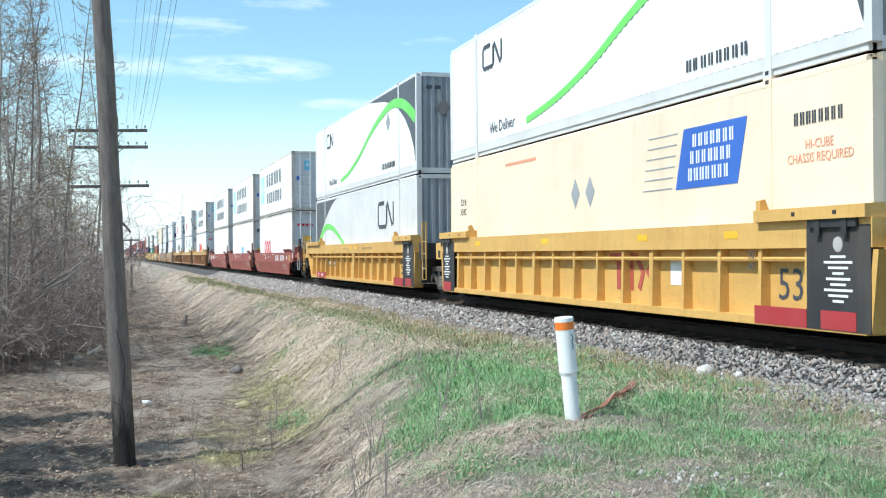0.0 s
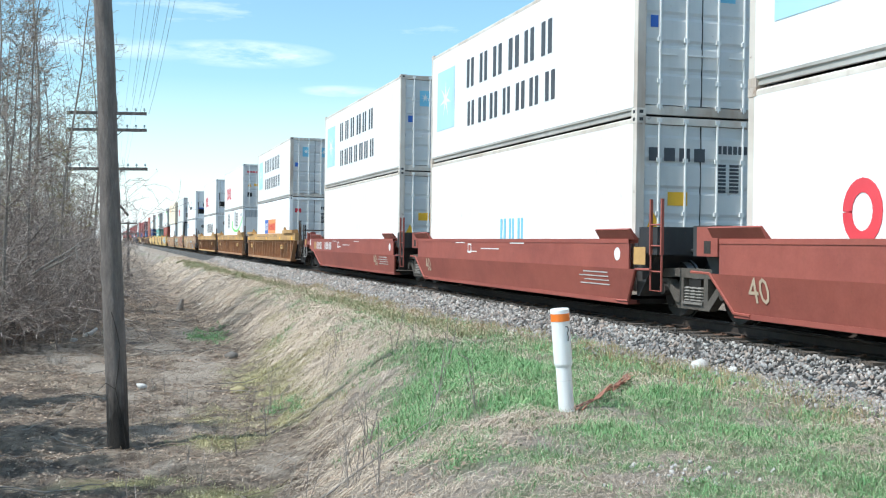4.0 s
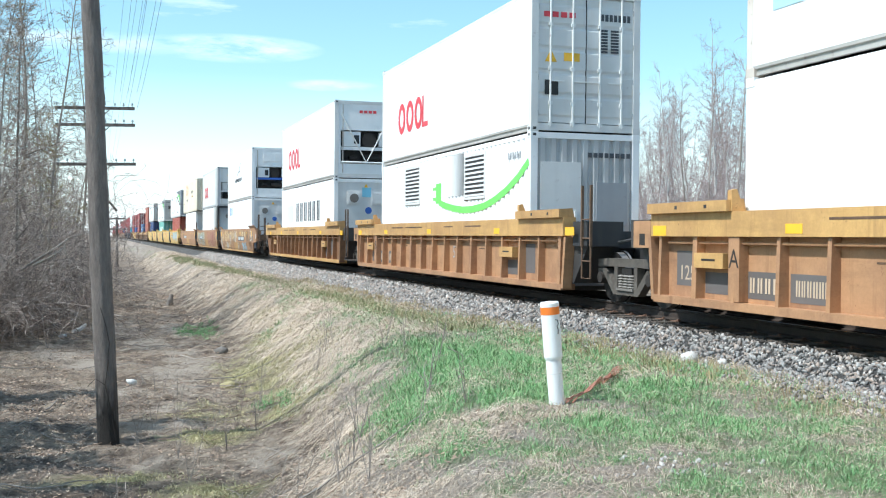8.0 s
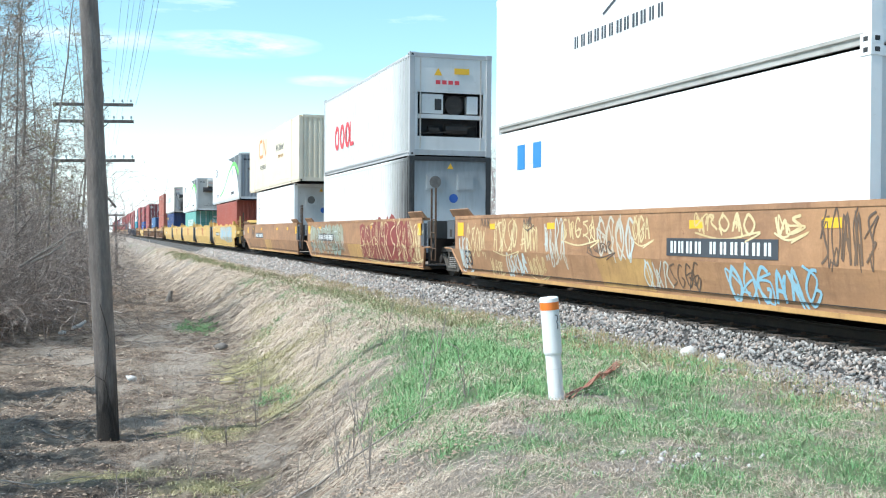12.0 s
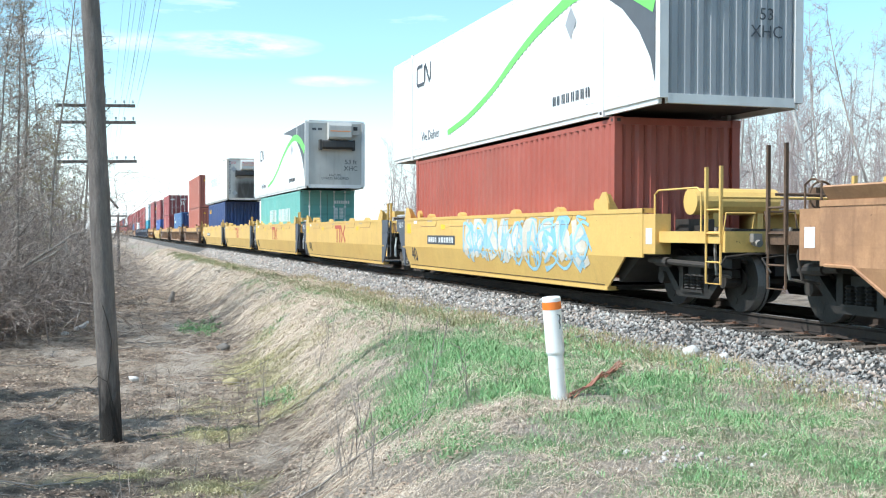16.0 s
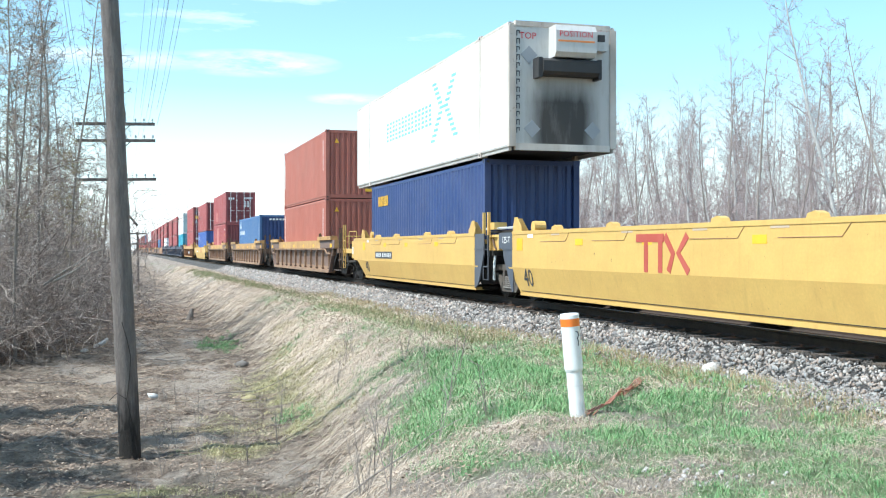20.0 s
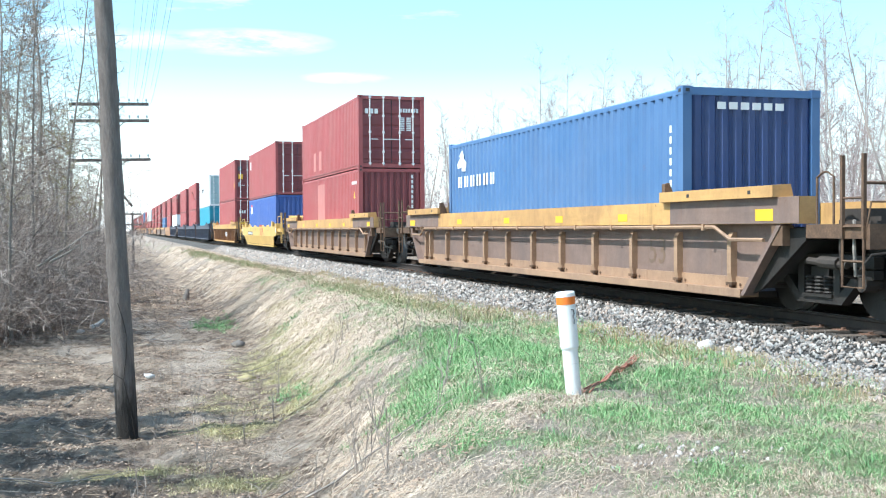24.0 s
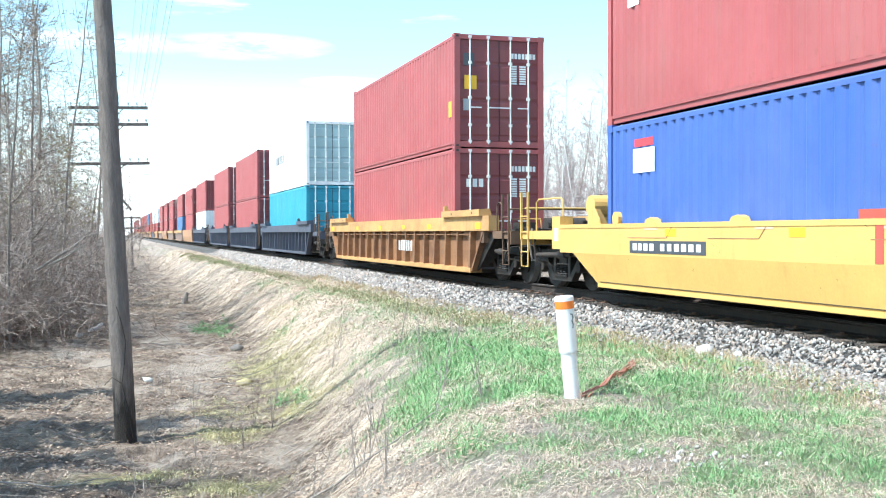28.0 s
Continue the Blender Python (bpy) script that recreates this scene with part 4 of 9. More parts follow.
def well_car(w0, w1, kind, near, far, label, tall=2.0, marks=True, z_top=None, trucks=True):
    """One well of an intermodal car. w0, w1: the well's ends along the train; near, far: 'joint' or 'coupler'."""
    mats = {"yellow": (CARYELLOW, CARYELLOW, "rib"), "tan": (CARTAN, CARTOP, "rib"), "rust": (CARRIB, CARTOP, "rib"), "brown": (CARBROWN, CARTOP, "rib"), "dark": (CARDARK, CARDARK, "rib"),
            "red": (CARRED, CARRED, "slab"), "tag": (CARTAN, CARTAN, "slab"), "bright": (CARBRIGHT, CARBRIGHT, "slab")}
    mat, top, form = mats[kind]
    car = thing("well_car", label, "rail car", "well cars of the train")
    rolling(car, w0)
    L = w1 - w0
    ea = 1.35 if near == "coupler" else 0.12
    eb = 1.35 if far == "coupler" else 0.12
    zt = z_top or (1.22 if kind == "red" else 1.50)
    for s in (-1, 1):
        bx = lambda g, xa, xb, *r: g.box(*sorted((s * xa, s * xb)), *r)
        if form == "rib":
            part("top_chord", bx(Geo(), 1.49, 1.24, -ea, L + eb, zt - 0.34, zt), top, car)
            web = [(-0.1, 0.2), (L + 0.1, 0.2), (L + 0.1 + min(eb, 0.85), zt - 0.34), (-0.1 - min(ea, 0.85), zt - 0.34)]
            part("web_plate", Geo().prism(web, "x", *sorted((s * 1.325, s * 1.30))), mat, car)
            if s < 0 and marks:
                for ya, yb in ((-0.1 - min(ea, 0.85), -0.1), (L + 0.1 + min(eb, 0.85), L + 0.1)):
                    part("end_flange", Geo().prism([(ya, zt - 0.36), (ya + (0.09 if yb > ya else -0.09), zt - 0.36), (yb + (0.09 if yb > ya else -0.09), 0.2), (yb, 0.2)], "x", -1.485, -1.325), mat, car, "sloping flange of the end plate")
                    if kind in ("brown", "rust") and abs(ya - yb) > 0.5:
                        f = 1 if yb > ya else -1
                        part("end_gusset", Geo().prism([(ya - f * 0.35, zt - 0.40), (ya, zt - 0.40), (yb, 0.22), (yb - f * 0.25, 0.30), (ya - f * 0.35, 0.95)], "x", -1.36, -1.31), NEARBLACK, car, "blackened end gusset")
                        part("bracket", Geo().box(-1.47, -1.30, *sorted((ya - f * 0.02, ya + f * 0.22)), zt - 0.62, zt - 0.36), RUSTY, car)
            part("bottom_chord", bx(Geo(), 1.49, 1.2, -0.02, L + 0.02, 0.17, 0.28), RIBTAN if kind == "brown" else CARTOP if kind == "rust" else mat, car)
            if s < 0 and marks:
                n = round(L / (1.5 if kind == "brown" else 1.02))
                for i in range(n + 1):
                    y = 0.12 + i * (L - 0.24) / n
                    if kind == "brown":
                        y = min(0.36 + 1.5 * i, L - 0.4)
                        r = part("rib", lambda: Geo().prism([(-1.32, 0.36), (-1.40, 0.36), (-1.425, 0.48), (-1.425, 0.98), (-1.38, 1.05), (-1.32, 1.05)], "y", -0.05, 0.05), RIBTAN, car, key=("slim_rib",))
                        r.location = (0, y, 0)
                        foot = part("rib_foot", lambda: Geo().box(-1.43, -1.34, -0.075, 0.075, 0.325, 0.362).box(-1.40, -1.34, -0.035, 0.035, 0.29, 0.325).rod((-1.36, -0.17, 0.33), (-1.335, -0.17, 0.33), 0.022, sides=8).rod((-1.36, 0.17, 0.33), (-1.335, 0.17, 0.33), 0.022, sides=8), RUSTY, car, "dark bolted foot", key=("rib_foot",))
                        foot.location = (0, y, 0)
                        clamp = part("pipe_clamp", lambda: Geo().box(-1.55, -1.48, -0.03, 0.03, 1.075, 1.165), RIBTAN, car, key=("pipe_clamp",))
                        clamp.location = (0, y + 0.5, 0)
                        continue
                    wide = (0.075 if i % 5 else 0.12) if kind != "brown" else 0.06
                    r = part("rib", lambda: Geo().prism([(-1.32, 0.28), (-1.478, 0.28), (-1.455, zt - 0.34), (-1.32, zt - 0.34)], "y", -wide / 2, wide / 2), RIBTAN if kind == "brown" else mat, car, key=("rib", wide, zt))
                    r.location = (0, y, 0)
                if kind == "brown":
                    for ya, yb in ((-ea, 1.9), (L - 1.9, L + eb)):
                        part("chord_end", Geo().box(-1.494, -1.486, ya, yb, zt - 0.335, zt - 0.002), CARBROWN, car, "brown-stained end of the top chord")
                    part("sill_plate", Geo().box(-1.345, -1.325, 0.0, L, 0.28, 0.44), RIBTAN, car, "paler tan sill plate")
                    part("side_pipe", Geo().path([(-1.50, -0.6, 0.95), (-1.50, 0.2, 0.95), (-1.51, 0.6, 1.12), (-1.51, L - 0.6, 1.12), (-1.50, L - 0.2, 0.95), (-1.50, L + 0.6, 0.95)], 0.028), RIBTAN, car, "long pipe rail under the chord")
                elif kind in ("tan", "rust"):
                    part("side_pipe", Geo().path([(-1.41, 0.3, 1.07), (-1.41, L - 0.3, 1.07)], 0.02), CARTAN, car)
                elif kind == "yellow":
                    part("side_pipe", Geo().path([(-1.425, 0.3, 1.02), (-1.425, L - 0.3, 1.02)], 0.032), mat, car, "yellow pipe between the ribs")
                for ya, yb in ((-0.9 if near == "coupler" else -0.1, 2.1), (L - 2.1, L + (0.9 if far == "coupler" else 0.1))):
                    part("guide_box", Geo().prism([(-1.57, zt + 0.0), (-1.57, zt + 0.15), (-1.30, zt + 0.17), (-1.26, zt + 0.0)], "y", ya, yb), top if kind != "dark" else mat, car, "raised container guide rail")
                    for yk in (ya + 0.5, yb - 0.9):
                        part("guide_hole", Geo().box(-1.573, -1.570, yk, yk + 0.07, zt + 0.05, zt + 0.10), BLACK, car)
                    part("guide_post", Geo().prism([(-1.5, zt), (-1.5, zt + 0.28), (-1.42, zt + 0.30), (-1.3, zt)], "y", yb - 0.05 if ya < 1 else ya - 0.02, yb + 0.05 if ya < 1 else ya + 0.08), RUSTY if kind == "brown" else top, car)
        else:
            zk = 0.74
            part("side_plate", Geo().prism([(-ea, zk), (L + eb, zk), (L + eb, zt), (-ea, zt)], "x", *sorted((s * 1.47, s * 1.44))), mat, car)
            def skirt():
                g = Geo()
                pts = [(-0.25 - min(ea, 0.5), zk), (L + 0.25 + min(eb, 0.5), zk), (L - 0.1, 0.2), (0.1, 0.2)]
                for i, x0 in enumerate((1.47, 1.44)):
                    for yy, zz in pts:
                        g.v.append((s * (x0 - (zk - zz) * 0.22), yy, zz))
                g.f += [(0, 1, 2, 3), (7, 6, 5, 4), (0, 4, 5, 1), (1, 5, 6, 2), (2, 6, 7, 3), (3, 7, 4, 0)]
                return g
            part("lower_plate", skirt(), mat, car)
            if s < 0 and marks and kind != "bright":
                for ya, yb in ((-0.25 - min(ea, 0.5), 0.1), (L + 0.25 + min(eb, 0.5), L - 0.1)):
                    part("arch_lip", Geo().path([(-1.475, ya + (0.5 if ya > 0 else -0.5), zk + 0.01), (-1.475, ya, zk), (-1.36, yb, 0.21), (-1.36, yb + (-0.4 if ya > 0 else 0.4), 0.2)], 0.022, 5), mat, car)
            part("top_chord", bx(Geo(), 1.48, 1.26, -ea, L + eb, zt - 0.06, zt + 0.012), top, car)
            part("bottom_chord", bx(Geo(), 1.362, 1.15, 0.1, L - 0.1, 0.15, 0.22), mat, car)
            if s < 0 and marks:
                if kind == "bright":
                    for f in (0.16, 0.34, 0.62, 0.82):
                        y = f * L
                        part("top_hatch", Geo().prism([(y - 0.16, zt + 0.008), (y + 0.16, zt + 0.008), (y + 0.12, zt + 0.07), (y - 0.02, zt + 0.10), (y - 0.12, zt + 0.07)], "x", -1.475, -1.34), top, car, "folded yellow hatch lid")
                        part("hatch_seam", Geo().path([(-1.473, y - 0.75, zt - 0.03), (-1.473, y - 0.55, zt - 0.22), (-1.473, y + 0.75, zt - 0.22)], 0.006), CARTAN, car)
                    for ya in (-0.05, L - 0.15):
                        f = 1 if ya < 1 else -1
                        yo = ya + 0.1
                        horn = part("guide_horn", Geo().prism([(yo - f * 0.16, zt), (yo + f * 0.34, zt), (yo + f * 0.30, zt + 0.10), (yo + f * 0.06, zt + 0.31), (yo - f * 0.06, zt + 0.31), (yo - f * 0.16, zt + 0.12)], "x", -1.46, -1.43), mat, car, "yellow triangular container guide")
                        for d in (0.14, -0.04):
                            part("gusset", Geo().prism([(-1.43, zt), (-1.20, zt), (-1.36, zt + 0.28), (-1.43, zt + 0.28)], "y", yo + f * d, yo + f * d + 0.02), mat, horn)
                        part("end_roller", Geo().rod((-1.30, yo + f * 0.62, zt + 0.10), (-1.05, yo + f * 0.62, zt + 0.10), 0.12, sides=12), mat, car, "yellow rounded locking block")
                    part("sill_seam", Geo().path([(-1.366, 0.2, 0.245), (-1.366, L - 0.2, 0.245)], 0.007, 4), GRIMY, car)
                    for f in (0.2, 0.36, 0.55, 0.8):
                        part("stencil_line", Geo().box(-1.474, -1.47, f * L, f * L + 0.42, zt - 0.10, zt - 0.07), PANELPALE, car)
                if kind in ("tag", "red"):
                    for ya, yb in ((-1.2 if near == "coupler" else -0.3, 1.0), (L - 1.0, L + (1.2 if far == "coupler" else 0.3))):
                        part("sloped_guide", Geo().prism([(-1.46, zt), (-1.56, zt + 0.16), (-1.53, zt + 0.18), (-1.38, zt)], "y", ya, yb), mat, car, "flared container guide plate")
    for ya, yb in ((0.1, 1.6), (L / 2 - 0.6, L / 2 + 0.6), (L - 1.6, L - 0.1)):
        part("floor_beam", Geo().box(-1.2, 1.2, ya, yb, 0.16, 0.24), GRIMY, car)
    reach = 2.9 if L > 15.5 else 3.95 if L < 13 else 3.4
    for y, s, e in ((0.0, -1, near), (L, 1, far)):
        if e == "coupler":
            coupler_end(car, y, s, kind, mat, tall, reach)
            # coupler trucks all near-black, their shade below the platform in the colour
            truck(car, y + s * (reach - 1.75), trucks, NEARBLACK)
        else:
            joint_end(car, y, s, kind, mat, tall)
    return car


# ---- the train: wells first, then what they carry ----
def end_marks(c, H, mat=MARKWHITE):
    """Rows of unreadable data lines on the right-hand door."""
    bars_end(c, "data_table", 0.32, 1.02, H - 0.62, H - 0.42, 7, mat, rows=1, y=0.024)
    bars_end(c, "data_table", 0.30, 0.80, H - 1.25, H - 0.75, 2, mat, rows=8, y=0.024)


def star_panel(c, y0, y1, z0, z1):
    p = patch(c, "star_panel", y0, y1, z0, z1, STARCYAN, "pale blue panel with a white star")
    cy, cz, r = (y0 + y1) / 2, (z0 + z1) / 2, 0.32 * min(y1 - y0, z1 - z0)
    g = Geo()
    for k in range(7):
        a = 2 * math.pi * k / 7 + math.pi / 2
        pts = [(cy + r * math.cos(a), cz + r * math.sin(a)), (cy + 0.25 * r * math.cos(a + 0.45), cz + 0.25 * r * math.sin(a + 0.45)), (cy, cz), (cy + 0.25 * r * math.cos(a - 0.45), cz + 0.25 * r * math.sin(a - 0.45))]
        g.prism(pts, "x", -1.2295, -1.2265)
    part("star", g, MARKWHITE, p)


def star_doors(c, H):
    for x0 in (-0.62, 0.28):
        p = patch_end(c, "star_panel", x0, x0 + 0.34, H - 0.92, H - 0.45, LOGOCYAN, "small blue star panel", y=0.024)
        g = Geo()
        for k in range(7):
            a = 2 * math.pi * k / 7 + math.pi / 2
            cx, cz, r = x0 + 0.17, H - 0.66, 0.13
            g.prism([(cx + r * math.cos(a), cz + r * math.sin(a)), (cx + 0.04 * math.cos(a + 0.45), cz + 0.04 * math.sin(a + 0.45)), (cx, cz), (cx + 0.04 * math.cos(a - 0.45), cz + 0.04 * math.sin(a - 0.45))], "y", 0.014, 0.018)
        part("star", g, MARKWHITE, p)
    patch_end(c, "notice", -0.98, -0.84, H - 1.42, H - 1.22, LOGOBLUE, "small dark blue notice", y=0.02)


def liner_box(u, z, lower=False):
    """White refrigerated box with two rows of tall dark blocks and a star panel."""
    c = container(u, 12.192, 2.896, z, WHITE, "doors", "flat", label="white refrigerated container with dark block lettering and a pale star panel", endmat=GREYWHITE, frame_mat=STAINED)
    blocks(c, "dark_lettering", 9.2, 3.4, 1.64, 2.33, 6, INK, seed=4)
    blocks(c, "dark_lettering", 9.1, 3.3, 0.70, 1.29, 7, INK, seed=9)
    star_panel(c, 10.1, 11.6, 0.8, 2.35)
    star_doors(c, 2.896)
    return c


SWOOSH = [(10.8, 0.48), (9.2, 0.72), (7.6, 1.12), (6.3, 1.58), (5.2, 1.92), (4.2, 2.15), (3.2, 2.32), (2.2, 2.3), (1.2, 2.08), (0.15, 1.62)]


def noodle(ya, yb, z0, z1, w, x):
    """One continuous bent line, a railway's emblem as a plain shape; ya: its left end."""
    d = ya - yb
    k = 0.06 * d
    pts = [(ya - 0.40 * d, z1), (ya - k, z1), (ya, z1 - k), (ya, z0 + k), (ya - k, z0), (ya - 0.52 * d, z0), (ya - 0.56 * d, z0 + k), (ya - 0.56 * d, z1 - k), (ya - 0.62 * d, z1), (ya - 0.92 * d, z0 + 0.02), (yb, z0 + k), (yb, z1)]
    return Geo().strip(pts, [w] * len(pts), x)


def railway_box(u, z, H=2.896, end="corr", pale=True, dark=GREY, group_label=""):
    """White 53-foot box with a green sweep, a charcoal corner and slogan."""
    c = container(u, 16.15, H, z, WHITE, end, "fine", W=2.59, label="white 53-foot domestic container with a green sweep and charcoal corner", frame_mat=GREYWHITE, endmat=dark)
    edge = [(0.15, 0.35), (0.3, 0.75), (0.7, 1.25), (1.3, 1.72), (1.98, 2.06), (2.9, 2.36), (3.8, 2.55), (4.8, 2.66), (5.8, 2.77)]
    n = len(edge)
    g = Geo()
    for xx in (-1.299, -1.295):
        for y, zz in edge:
            g.v += [(xx, y, zz * H / 2.9), (xx, y, H - 0.115)]
    for i in range(n - 1):
        a, b = 2 * i, 2 * n + 2 * i
        g.f += [(a, a + 2, a + 3, a + 1), (b, b + 1, b + 3, b + 2)]
    part("charcoal_field", g, CHAR, c, "charcoal painted corner")
    fine = []
    for i in range(len(SWOOSH) - 1):
        for k in range(4):
            t = k / 4
            p0, p1, p2, p3 = (SWOOSH[max(0, min(len(SWOOSH) - 1, i + j))] for j in (-1, 0, 1, 2))
            fine.append(tuple(0.5 * (2 * p1[a] + (p2[a] - p0[a]) * t + (2 * p0[a] - 5 * p1[a] + 4 * p2[a] - p3[a]) * t * t + (3 * p1[a] - p0[a] - 3 * p2[a] + p3[a]) * t ** 3) for a in (0, 1)))
    fine.append(SWOOSH[-1])
    fine = [(y, zz * H / 2.9) for y, zz in fine]
    part("green_sweep", Geo().strip(fine, [0.14 + 0.24 * (i / len(fine)) ** 2 for i in range(len(fine))], -1.2995), GREEN, c, "bright green curved stripe")
    x, s = -1.303, H / 2.9
    part("line_emblem", noodle(13.55, 12.3, 1.98 * s, 2.48 * s, 0.09, x), INK, c, "dark line emblem")
    written("slogan", "We Deliver", INK, c, 0.26, (-1.303, 12.3, 0.55 * s), squash=0.95)
    blocks(c, "small_lettering", 4.2, 2.5, 0.4, 0.58, 8, INK, x=-1.303, seed=2)
    part("placard_diamond", Geo().prism([(3.35, 1.55), (3.6, 1.85), (3.35, 2.15), (3.1, 1.85)], "x", -1.304, -1.30), GREY, c, "grey placard holder")
    if end == "corr":
        bars_end(c, "line_emblem", -1.0, -0.5, H - 0.5, H - 0.36, 2, INK, y=0.012)
        part("placard_diamond", Geo().prism([(-0.75, H - 1.0), (-0.5, H - 0.75), (-0.25, H - 1.0), (-0.5, H - 1.25)], "y", 0.0, 0.016), STEEL, c, "steel placard holder")
        written("size_mark", "53\nXHC", INK, c, 0.2, (0.62, 0.012, H - 1.55), "end")
        bars_end(c, "data_table", 0.35, 1.0, H - 0.65, H - 0.38, 5, GREY, y=0.014, rows=2)
    return c


def ttx_mark(car, y, z, x, mat=TTXRED):
    """The owner's mark as plain bars with a chevron."""
    g = Geo()
    t = 0.13
    g.box(x - 0.004, x, y - 0.95, y, z + 0.48, z + 0.61)
    g.box(x - 0.004, x, y - 0.42, y - 0.28, z, z + 0.48).box(x - 0.004, x, y - 0.90, y - 0.76, z, z + 0.48)
    g.strip([(y - 0.98, z + 0.58), (y - 1.24, z + 0.3), (y - 1.10, z + 0.02)], [t] * 3, x)
    g.strip([(y - 1.68, z + 0.58), (y - 1.40, z + 0.31), (y - 1.72, z + 0.02)], [t] * 3, x)
    part("owner_mark", g, mat, car, "dull red block mark")


def number_plate(car, y0, y1, z0, z1, x, ground=INK, ink=MARKWHITE, n=10):
    p = part("number_panel", Geo().box(x - 0.004, x, y0, y1, z0, z1), ground, car, "black panel with pale number bars")
    yg = y1 - 0.1 - 0.38 * (y1 - y0 - 0.16)
    blocks(p, "number_mark", y1 - 0.1, yg + 0.08, z0 + 0.045, z1 - 0.045, max(2, n * 4 // 10), ink, x=x - 0.005, seed=6, fill=0.66)
    blocks(p, "number_mark", yg - 0.08, y0 + 0.06, z0 + 0.045, z1 - 0.045, max(3, n * 6 // 10), ink, x=x - 0.005, seed=7, fill=0.66)


def yellow_squares(car, L, x, z0, z1, ys):
    for y in ys:
        part("reflector", Geo().box(x - 0.004, x, y, y + 0.34, z0, z1), MARKYELLOW, car, "bright yellow reflector strip")


def curve_through(pts, n=5):
    """A smooth line through a few points (Catmull-Rom)."""
    out = []
    P = [pts[0]] + list(pts) + [pts[-1]]
    for a, b, c, d in zip(P, P[1:], P[2:], P[3:]):
        for k in range(n):
            t = k / n
            out.append(tuple(0.5 * (2 * b[i] + (c[i] - a[i]) * t + (2 * a[i] - 5 * b[i] + 4 * c[i] - d[i]) * t * t + (3 * b[i] - a[i] - 3 * c[i] + d[i]) * t ** 3) for i in (0, 1)))
    return out + [pts[-1]]


def ribbon(g, pts, w, lift):
    """A flat stroke on a slab-sided car, following the bend of its side."""
    n = len(g.v)
    for i, (y, z) in enumerate(pts):
        a, b = pts[max(i - 1, 0)], pts[min(i + 1, len(pts) - 1)]
        dy, dz = b[0] - a[0], b[1] - a[1]
        q = math.hypot(dy, dz) or 1.0
        for s in (-1, 1):
            yy, zz = y - s * dz / q * w / 2, z + s * dy / q * w / 2
            g.v.append((-1.4715 + max(0.0, 0.74 - zz) * 0.22 - lift - 0.00006 * i, yy, zz))
    for i in range(len(pts) - 1):
        o = n + 2 * i
        g.f.append((o, o + 1, o + 3, o + 2))


def scrawl(car, y0, y1, z0, z1, mat, letters, seed, w=0.04, label="", lift=0.0, fat=False):
    """A sprayed word: hooked, looping letter-like strokes, one after the other."""
    rnd = random.Random(seed)
    g = Geo()
    k = 0
    dw, h = (y1 - y0) / letters, z1 - z0
    for i in range(letters):
        c = y1 - (i + 0.5) * dw
        lean = rnd.uniform(-0.15, 0.15) * dw
        top, bot = z1 - 0.12 * h * rnd.random(), z0 + 0.15 * h * rnd.random()
        shapes = [
            [(c + 0.4 * dw, bot), (c + 0.3 * dw + lean, top), (c - 0.2 * dw, top - 0.1 * h), (c + 0.1 * dw, (top + bot) / 2), (c - 0.4 * dw, bot + 0.1 * h)],
            [(c + 0.4 * dw, top), (c + 0.1 * dw, bot), (c - 0.1 * dw + lean, top - 0.2 * h), (c - 0.35 * dw, bot)],
            [(c - 0.3 * dw, top - 0.1 * h), (c + 0.1 * dw, top), (c + 0.4 * dw, (top + bot) / 2), (c + 0.05 * dw, bot), (c - 0.35 * dw, bot + 0.3 * h), (c - 0.05 * dw, bot + 0.45 * h)],
            [(c + 0.35 * dw, bot), (c + 0.05 * dw + lean, top), (c - 0.3 * dw, bot), (c - 0.1 * dw, bot + 0.4 * h), (c + 0.3 * dw, bot + 0.38 * h)],
            [(c + 0.1 * dw, top), (c + 0.4 * dw, (top + bot) / 2), (c, bot), (c - 0.38 * dw, (top + bot) / 2), (c, top - 0.02 * h), (c + 0.3 * dw, top - 0.2 * h)],
            [(c - 0.35 * dw, top), (c + 0.3 * dw, top - 0.12 * h), (c - 0.1 * dw, (top + bot) / 2), (c - 0.38 * dw, bot + 0.25 * h), (c + 0.3 * dw, bot)],
        ]
        pts = [(y + rnd.gauss(0, 0.04) * dw, z + rnd.gauss(0, 0.04) * h) for y, z in shapes[rnd.randrange(6)]]
        ribbon(g, curve_through(pts), w * rnd.uniform(0.8, 1.25), lift + 0.0002 * k)
        k += 1
        if not fat and rnd.random() < 0.8:
            ribbon(g, curve_through([(c + rnd.uniform(-0.6, 0.6) * dw, z0 + h * rnd.uniform(-0.1, 1.1)) for _ in range(5)]), w * 0.7, lift + 0.0002 * k)
            k += 1
    if not fat and rnd.random() < 0.35:
        ribbon(g, curve_through([(y1, z0 + 0.02), ((y0 + y1) / 2, z0 - 0.07), (y0 - 0.1, z0 + 0.03), (y0 + 0.25, z0 - 0.1)]), w * 0.7, lift + 0.0002 * k)
    tagged(part("graffiti", g, mat, car, label or "looping spray-painted graffiti"), kind="stuff")


def low_patch(car, y0, y1, z0, z1, slant, mat, label, lift=0.001):
    """A painted patch on a slab-sided car's sloping lower plate."""
    g = Geo()
    for y, z in ((y0, z0), (y1 - slant, z0), (y1, z1), (y0, z1)):
        g.v.append((-1.4715 + max(0.0, 0.74 - z) * 0.22 - lift, y, z))
    g.f.append((0, 3, 2, 1))
    part("repaint_patch", g, mat, car, label)


JOINTS = {}


